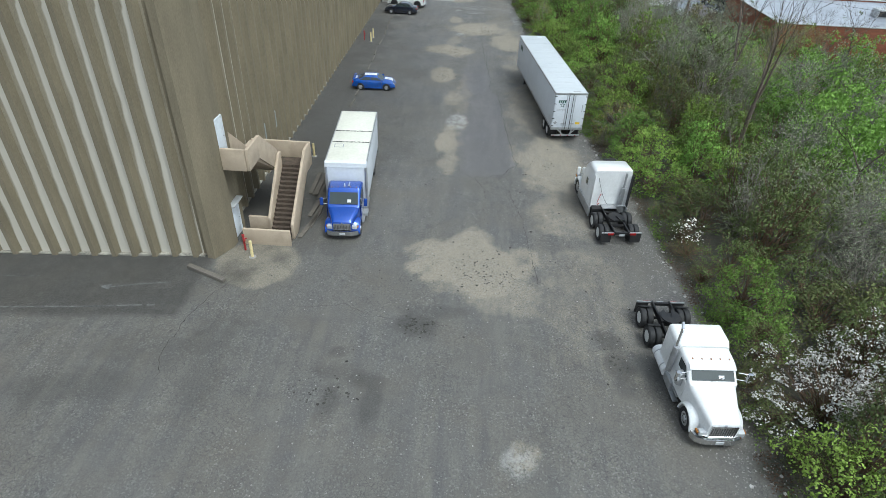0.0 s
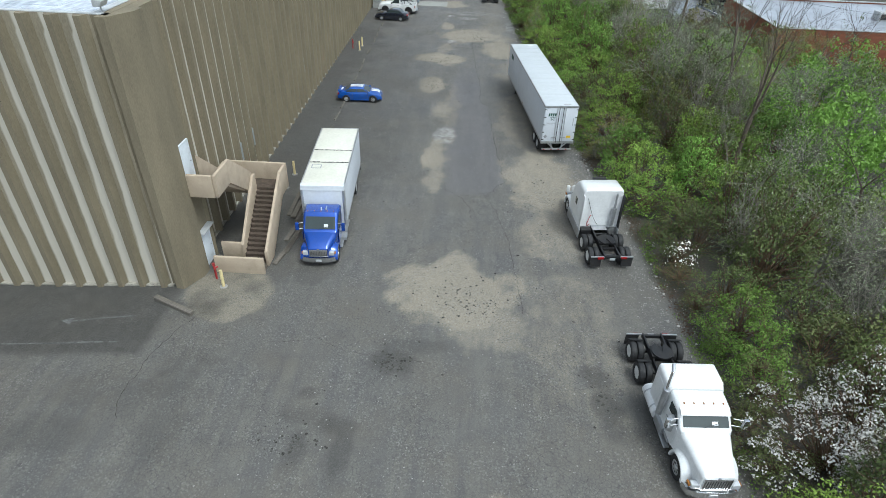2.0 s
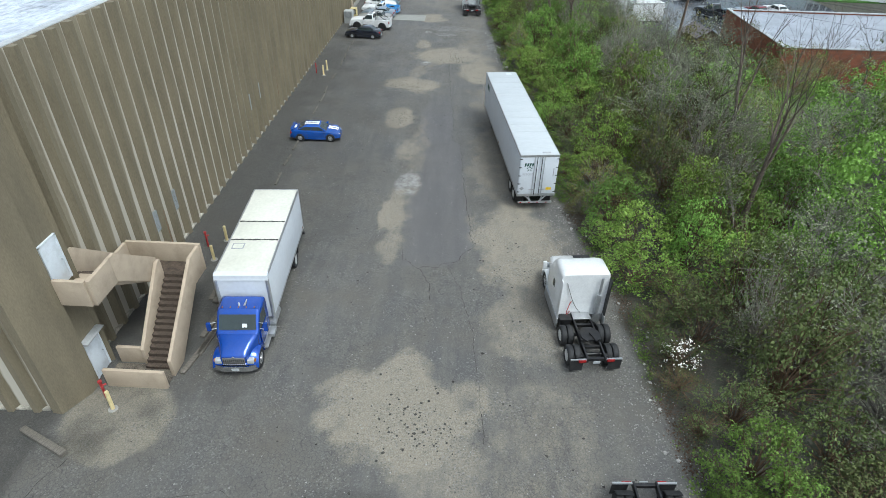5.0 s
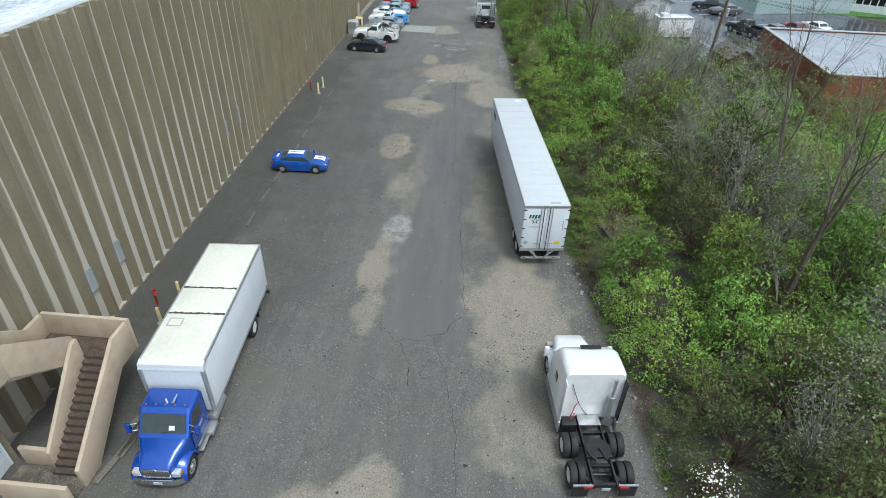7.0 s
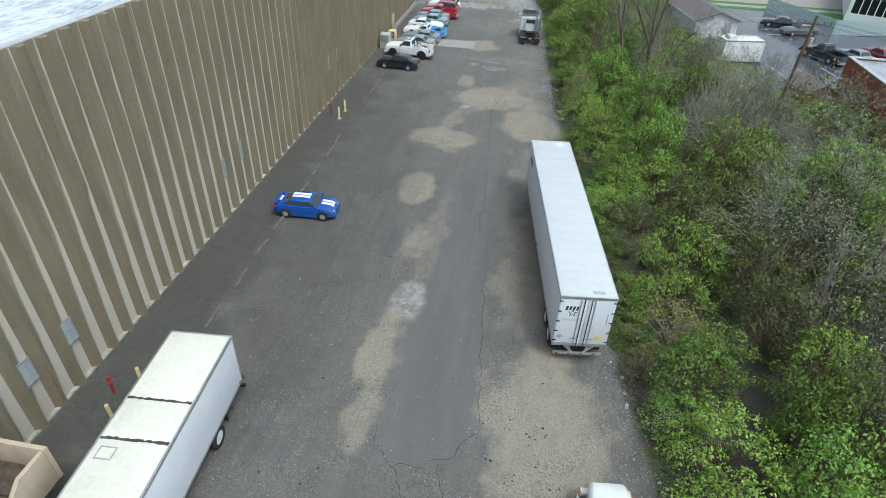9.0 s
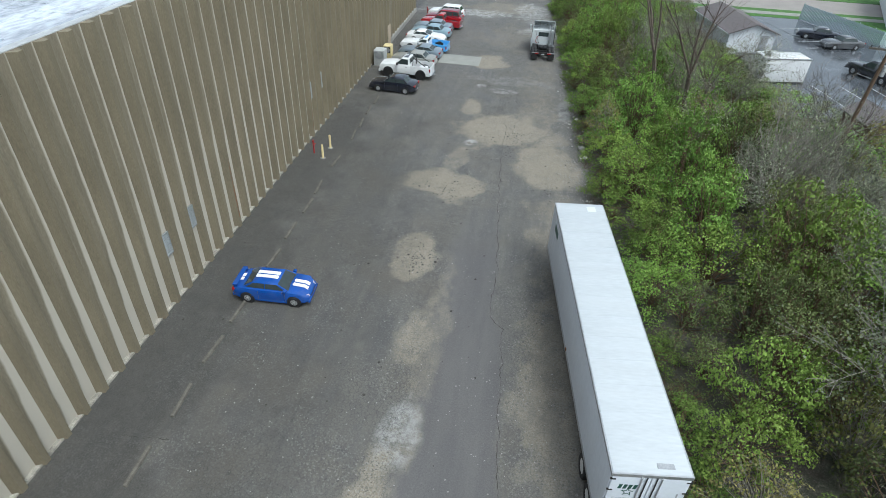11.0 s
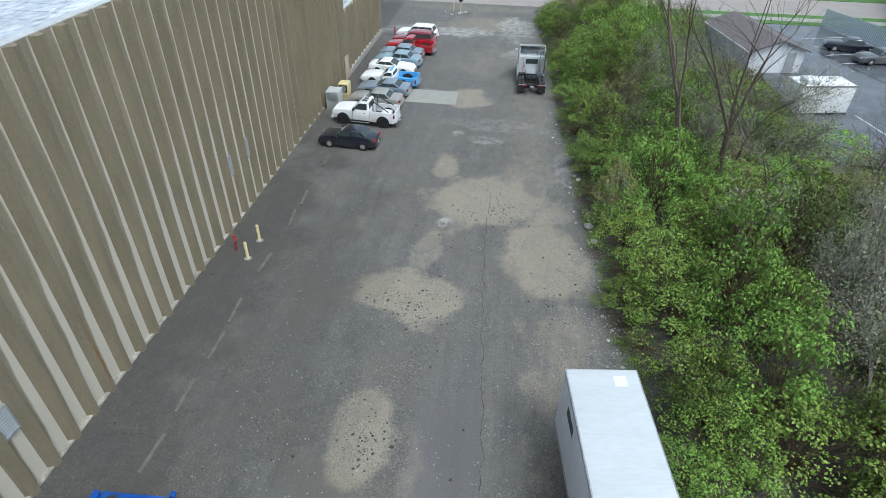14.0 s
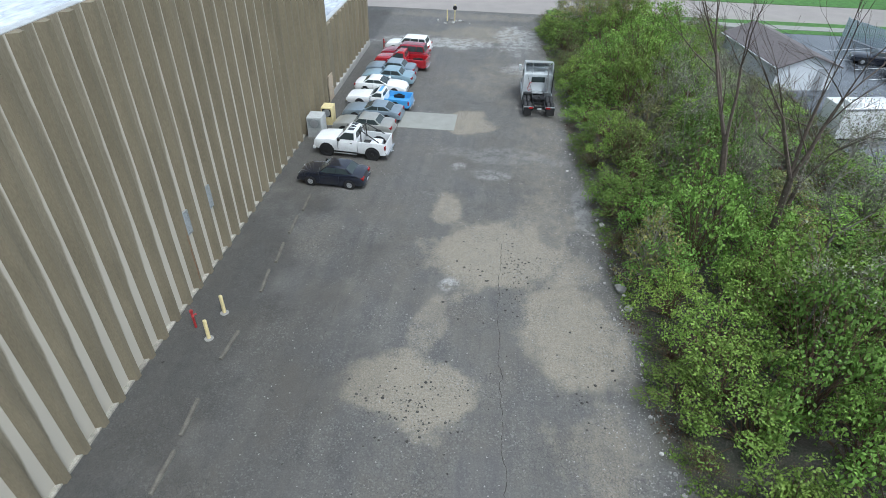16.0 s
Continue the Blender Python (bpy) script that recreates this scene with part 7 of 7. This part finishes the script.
LABELS = {"bright": "dense shrub with fresh bright green leaves", "olive": "shrub with small olive green leaves in the thicket", "yellow": "shrub with sparse yellow-green buds", "dry": "low brown shrub, nearly leafless", "grey": "tall grey-twigged shrub just coming into bud"}


def plant(kind, i, x, y, s, sz, rz):
    stems, foliage = KINDS[kind, i][:2]
    b = thing("shrub", Matrix.LocRotScale((x, y, float(ground_height(x, y)) - 0.03), Euler((0, 0, rz)), (s, s, sz)), LABELS[kind], "shrub", "shrubs of the thicket")
    for nm, me in (("branchwork", stems), ("foliage", foliage)):
        o = new(nm, me)
        o.parent = b


rng = random.Random(21)
far_bits, planted = [], []


def green_patch(x, y):
    """Drifts of one kind in the thicket."""
    return float(fbm(np.array([x * 0.13]), np.array([y * 0.13]), 9, 2)[0]), float(fbm(np.array([x * 0.22]), np.array([y * 0.22]), 17, 2)[0])


def inner_limit(y):
    return float(np.interp(y, (0, 30, 66, 67, 84, 85, 92, 105, 124), (34, 46, 54, 36.5, 36.0, 29.5, 27.0, 24.0, 26.0)))


tries = 0
while tries < 9000:
    tries += 1
    y = rng.uniform(4, 123)
    x = rng.uniform(float(lot_edge(y)) + 0.9, inner_limit(y))
    if 30.8 < x < 36.0 and 78.5 < y < 84.2 or (13.0 < x < 20 and y < 12.5):
        continue
    inside = x - float(lot_edge(y))
    gap = 1.6 if inside < 3 else 2.3 if x < 30 else 2.8
    if any((x - a) ** 2 + (y - b) ** 2 < gap * gap for a, b in planted):
        continue
    if (x - 18.8) ** 2 + (y - 16.6) ** 2 < 6.5:
        continue
    planted.append((x, y))
    g, h = green_patch(x, y)
    if g > 0.48:
        kind = "bright"
    elif g > 0.33:
        kind = "olive" if rng.random() < 0.75 else "bright"
    else:
        kind = "grey" if inside > 4 and rng.random() < 0.4 else "olive"
    if inside > 7 and h > 0.66:
        kind = "grey"
    if rng.random() < 0.06:
        kind = "yellow"
    if inside < 1.6 and rng.random() < 0.3:
        kind = "dry"
    s = rng.uniform(0.85, 1.2) * (0.72 if inside < 1.6 else 1.0 if inside < 3 else 1.22)
    sz = s * (0.7 if inside < 1.6 else rng.uniform(0.8, 1.3) if inside < 4 else rng.uniform(0.8, 1.75))
    if y > 74 and x > 19:
        sz = min(sz, 0.78)
    i = rng.randrange(4 if kind in ("bright", "olive") else 2)
    rz = rng.uniform(0, 6.28)
    if x < 27 and len([1 for a, b in planted if a < 27]) <= 300:
        plant(kind, i, x, y, s, sz, rz)
    else:
        far_bits.append((kind, i, x, y, s, sz, rz))


def joined(kind):
    """Far shrubs of a kind, joined into one object."""
    parts_q = []
    for k, i, x, y, s, sz, rz in far_bits:
        if k == kind:
            q = KINDS[k, i][3][::2] * np.array([s, s, sz])
            mid = q.mean(1, keepdims=True)
            q = mid + (q - mid) * 1.45
            ca, sa = math.cos(rz), math.sin(rz)
            parts_q.append(q @ np.array([[ca, sa, 0], [-sa, ca, 0], [0, 0, 1]]) + np.array([x, y, float(ground_height(x, y))]))
    if parts_q:
        me = quads_mesh("far_thicket", np.concatenate(parts_q), {"bright": M_LEAF, "olive": M_LEAF_DARK, "yellow": M_LEAF_YELLOW, "dry": M_LEAF_DARK, "grey": M_LEAF_GREY}[kind])
        tagged(new("far_thicket", me), "far thicket: " + LABELS[kind], "thicket", kind="stuff")


for kind in LABELS:
    joined(kind)


# bare trees: a forked trunk, limbs, and fine twigs
def tree_segments(seed, high, spread, levels=5, trunk=0.14, droop=0.0, fork=2.6, bole=0.36, wander=0.1):
    rng = random.Random(seed)
    thick, thin, tips = [], [], []

    def grow(p, d, length, r, level):
        n = 3 if level < 3 else 2
        for i in range(n):
            d = (d + Vector((rng.gauss(0, wander if level == 0 else 0.1), rng.gauss(0, wander if level == 0 else 0.1), rng.gauss(0.04, 0.06) - droop * level * 0.02))).normalized()
            q = p + d * (length / n)
            r2 = max(0.007, r * (0.86 if level < 3 else 0.75))
            (thick if r > 0.02 else thin).append((p, q, r, r2))
            if level >= 1 and level < levels and rng.random() < 0.75:
                side = (d + Vector((rng.gauss(0, 1), rng.gauss(0, 1), rng.gauss(0.1, 0.5))).normalized() * rng.uniform(0.6, 1.1)).normalized()
                grow(q, side, length * rng.uniform(0.4, 0.65), max(0.009, r2 * 0.5), level + 1)
            p, r = q, r2
        if level < levels:
            for _ in range(int(fork + rng.random())):
                turn = Vector((rng.gauss(0, 1), rng.gauss(0, 1), rng.gauss(0, 0.35)))
                grow(p, (d + turn.normalized() * spread * rng.uniform(0.5, 1.1)).normalized(), length * rng.uniform(0.6, 0.85), r * rng.uniform(0.55, 0.72), level + 1)
        else:
            tips.append(p)

    grow(Vector((0, 0, -0.2)), Vector((rng.gauss(0, wander * 0.6), rng.gauss(0, wander * 0.6), 1)).normalized(), high * bole, trunk, 0)
    return thick, thin, tips


TREES = {}
for i in range(3):
    th, tn, tips = tree_segments(100 + i, 9.5, 0.62, 4, 0.15)
    TREES["bare", i] = (sticks(th, M_BARK, "limbs"), sticks(tn, M_BARK, "twigs"), None)
for i in range(2):
    th, tn, tips = tree_segments(120 + i, 15.0, 0.36, 4, 0.3, fork=2.2, bole=0.5, wander=0.02)
    TREES["tall", i] = (sticks(th, M_BARK, "limbs"), sticks(tn, M_BARK, "twigs"), None)
for i in range(3):
    th, tn, tips = tree_segments(140 + i, 5.6, 0.75, 4, 0.09, fork=2.9)
    rs = np.random.RandomState(i)
    cloud = leaves(rs, np.array([tuple(p) for p in tips]), 0.22, 5, 0.045)
    TREES["grey", i] = (sticks(th, M_TWIG, "limbs"), sticks(tn, M_TWIG, "twigs"), quads_mesh("buds", cloud, M_LEAF_GREY))
th, tn, tips = tree_segments(180, 7.5, 0.6, 4, 0.12)
TREES["budding", 0] = (sticks(th, M_BARK, "limbs"), sticks(tn, M_TWIG, "twigs"), quads_mesh("buds", leaves(np.random.RandomState(8), np.array([tuple(p) for p in tips]), 0.3, 12, 0.06), M_LEAF_YELLOW))
TREE_LABELS = {"tall": "very tall bare tree with a clear dark trunk", "bare": "tall bare tree with dark trunk and fine twigs", "grey": "small grey-twigged tree with opening buds", "budding": "young tree with yellow-green opening leaves"}


def tree(kind, i, x, y, s, rz, lean=(0.0, 0.0)):
    limbs, twigs, buds = TREES[kind, i]
    t = thing("tree", Matrix.Translation((x, y, float(ground_height(x, y)))) @ Euler((-lean[1], lean[0], 0)).to_matrix().to_4x4() @ pose(0, 0, 0, 0, 0, math.degrees(rz)) @ Matrix.Scale(s, 4), TREE_LABELS[kind], "tree", "trees in the thicket")
    for nm, me in (("trunk", limbs), ("crown", twigs), ("foliage", buds)):
        if me:
            o = new(nm, me)
            o.parent = t


for k, (x, y, s) in enumerate(((15.9, 79.6, 1.3), (17.6, 77.2, 1.25), (19.6, 81.0, 1.05), (22.6, 39.6, 1.15), (27.2, 71.8, 0.95), (23.8, 53.0, 1.0), (24.0, 48.0, 1.15), (28.6, 34.0, 0.9), (26.7, 78.3, 0.7), (17.9, 87.2, 0.85), (34.0, 58.5, 0.8), (39.0, 63.5, 0.85), (43.5, 65.5, 0.9), (31.0, 64.0, 0.8), (48.0, 62.0, 0.9), (30.0, 83.5, 0.6), (13.6, 100.0, 0.7))):
    tree("tall" if k in (0, 1, 3, 6) else "bare", k % 2 if k in (0, 1, 3, 6) else k % 3, x, y, s * (0.62 if k in (0, 1, 3, 6) else 1), k * 2.1, (-0.2, 0.0) if k == 0 else (-0.1, -0.05) if k == 1 else (0.08 * math.sin(k * 2.3), 0.05 * math.cos(k * 3.1)))
rng = random.Random(77)
for k, (x, y) in enumerate(((22.8, 47.5), (25.0, 45.0), (21.6, 56.5), (24.0, 60.5), (27.5, 57.0), (22.0, 39.0), (26.5, 37.5), (23.5, 32.0), (28.0, 42.0), (20.5, 66.5), (24.0, 70.0), (17.5, 72.0), (20.0, 76.5), (23.0, 83.5), (14.5, 90.5), (18.0, 94.0), (30.5, 49.5), (33.0, 44.5), (35.0, 53.0), (20.5, 50.0), (19.0, 61.0), (29.5, 30.0), (31.5, 70.0), (21.0, 90.0), (25.5, 65.0), (22.5, 27.0))):
    tree("grey", k % 3, x, y, rng.uniform(0.95, 1.4), rng.uniform(0, 6.28), (rng.uniform(-0.12, 0.08), rng.uniform(-0.08, 0.08)))
for x, y, s in ((31.5, 57.0, 0.9), (36.0, 60.0, 0.85), (22.5, 73.5, 0.8), (27.5, 50.5, 0.75), (12.8, 112.0, 0.8), (16.0, 118.0, 0.9)):
    tree("budding", 0, x, y, s, rng.uniform(0, 6.28))


# shrubs in white blossom
def blossom(x, y, seed, rad, high, tips, per):
    b = thing("blossoming_shrub", pose(x, y, float(ground_height(x, y))), "loose shrub covered in white blossom at the lot's edge", "shrub")
    stems, flowers, segs, cloud = shrub_meshes(seed, rad, high, tips, per, 0.056, M_BLOSSOM, M_DRY, 0.3, 0.4)
    o = new("branchwork", stems)
    o.parent = b
    o = new("blossom", flowers)
    o.parent = b
    rs = np.random.RandomState(seed)
    o = new("foliage", quads_mesh("foliage", leaves(rs, np.array([tuple(s[1]) for s in segs[::3]]), 0.3, 3, 0.05), M_LEAF_DARK))
    o.parent = b


blossom(18.4, 16.2, 301, 2.9, 3.1, 130, 26)
blossom(21.0, 18.4, 302, 2.2, 3.6, 90, 26)
blossom(16.3, 29.2, 303, 0.8, 1.8, 26, 9)

# weeds and litter along the edge
rs = np.random.RandomState(12)
ys = rs.uniform(8, 120, 5200)
xs = lot_edge(ys) + np.abs(rs.normal(0.25, 0.9, 5200))
zs = ground_height(xs, ys)
centres = np.stack([xs, ys, zs + 0.06], -1)
pick = fbm(xs * 0.5, ys * 0.5, 31, 3) > 0.47
weeds = leaves(rs, centres[pick], np.array([0.12, 0.12, 0.06]), 5, 0.055, up=0.9)
tagged(new("edge_weeds", quads_mesh("edge_weeds", weeds, M_LEAF)), "low green weeds along the edge of the lot", "weeds", kind="stuff")
litter = leaves(rs, centres[~pick], np.array([0.2, 0.2, 0.02]), 4, 0.045, up=2.5)
litter_mat = leaf_mat("dry_leaf_litter", (0.11, 0.07, 0.042), 0.5)
tagged(new("leaf_litter", quads_mesh("leaf_litter", litter, litter_mat)), "dry brown leaf litter under the shrubs", "leaf litter", kind="stuff")
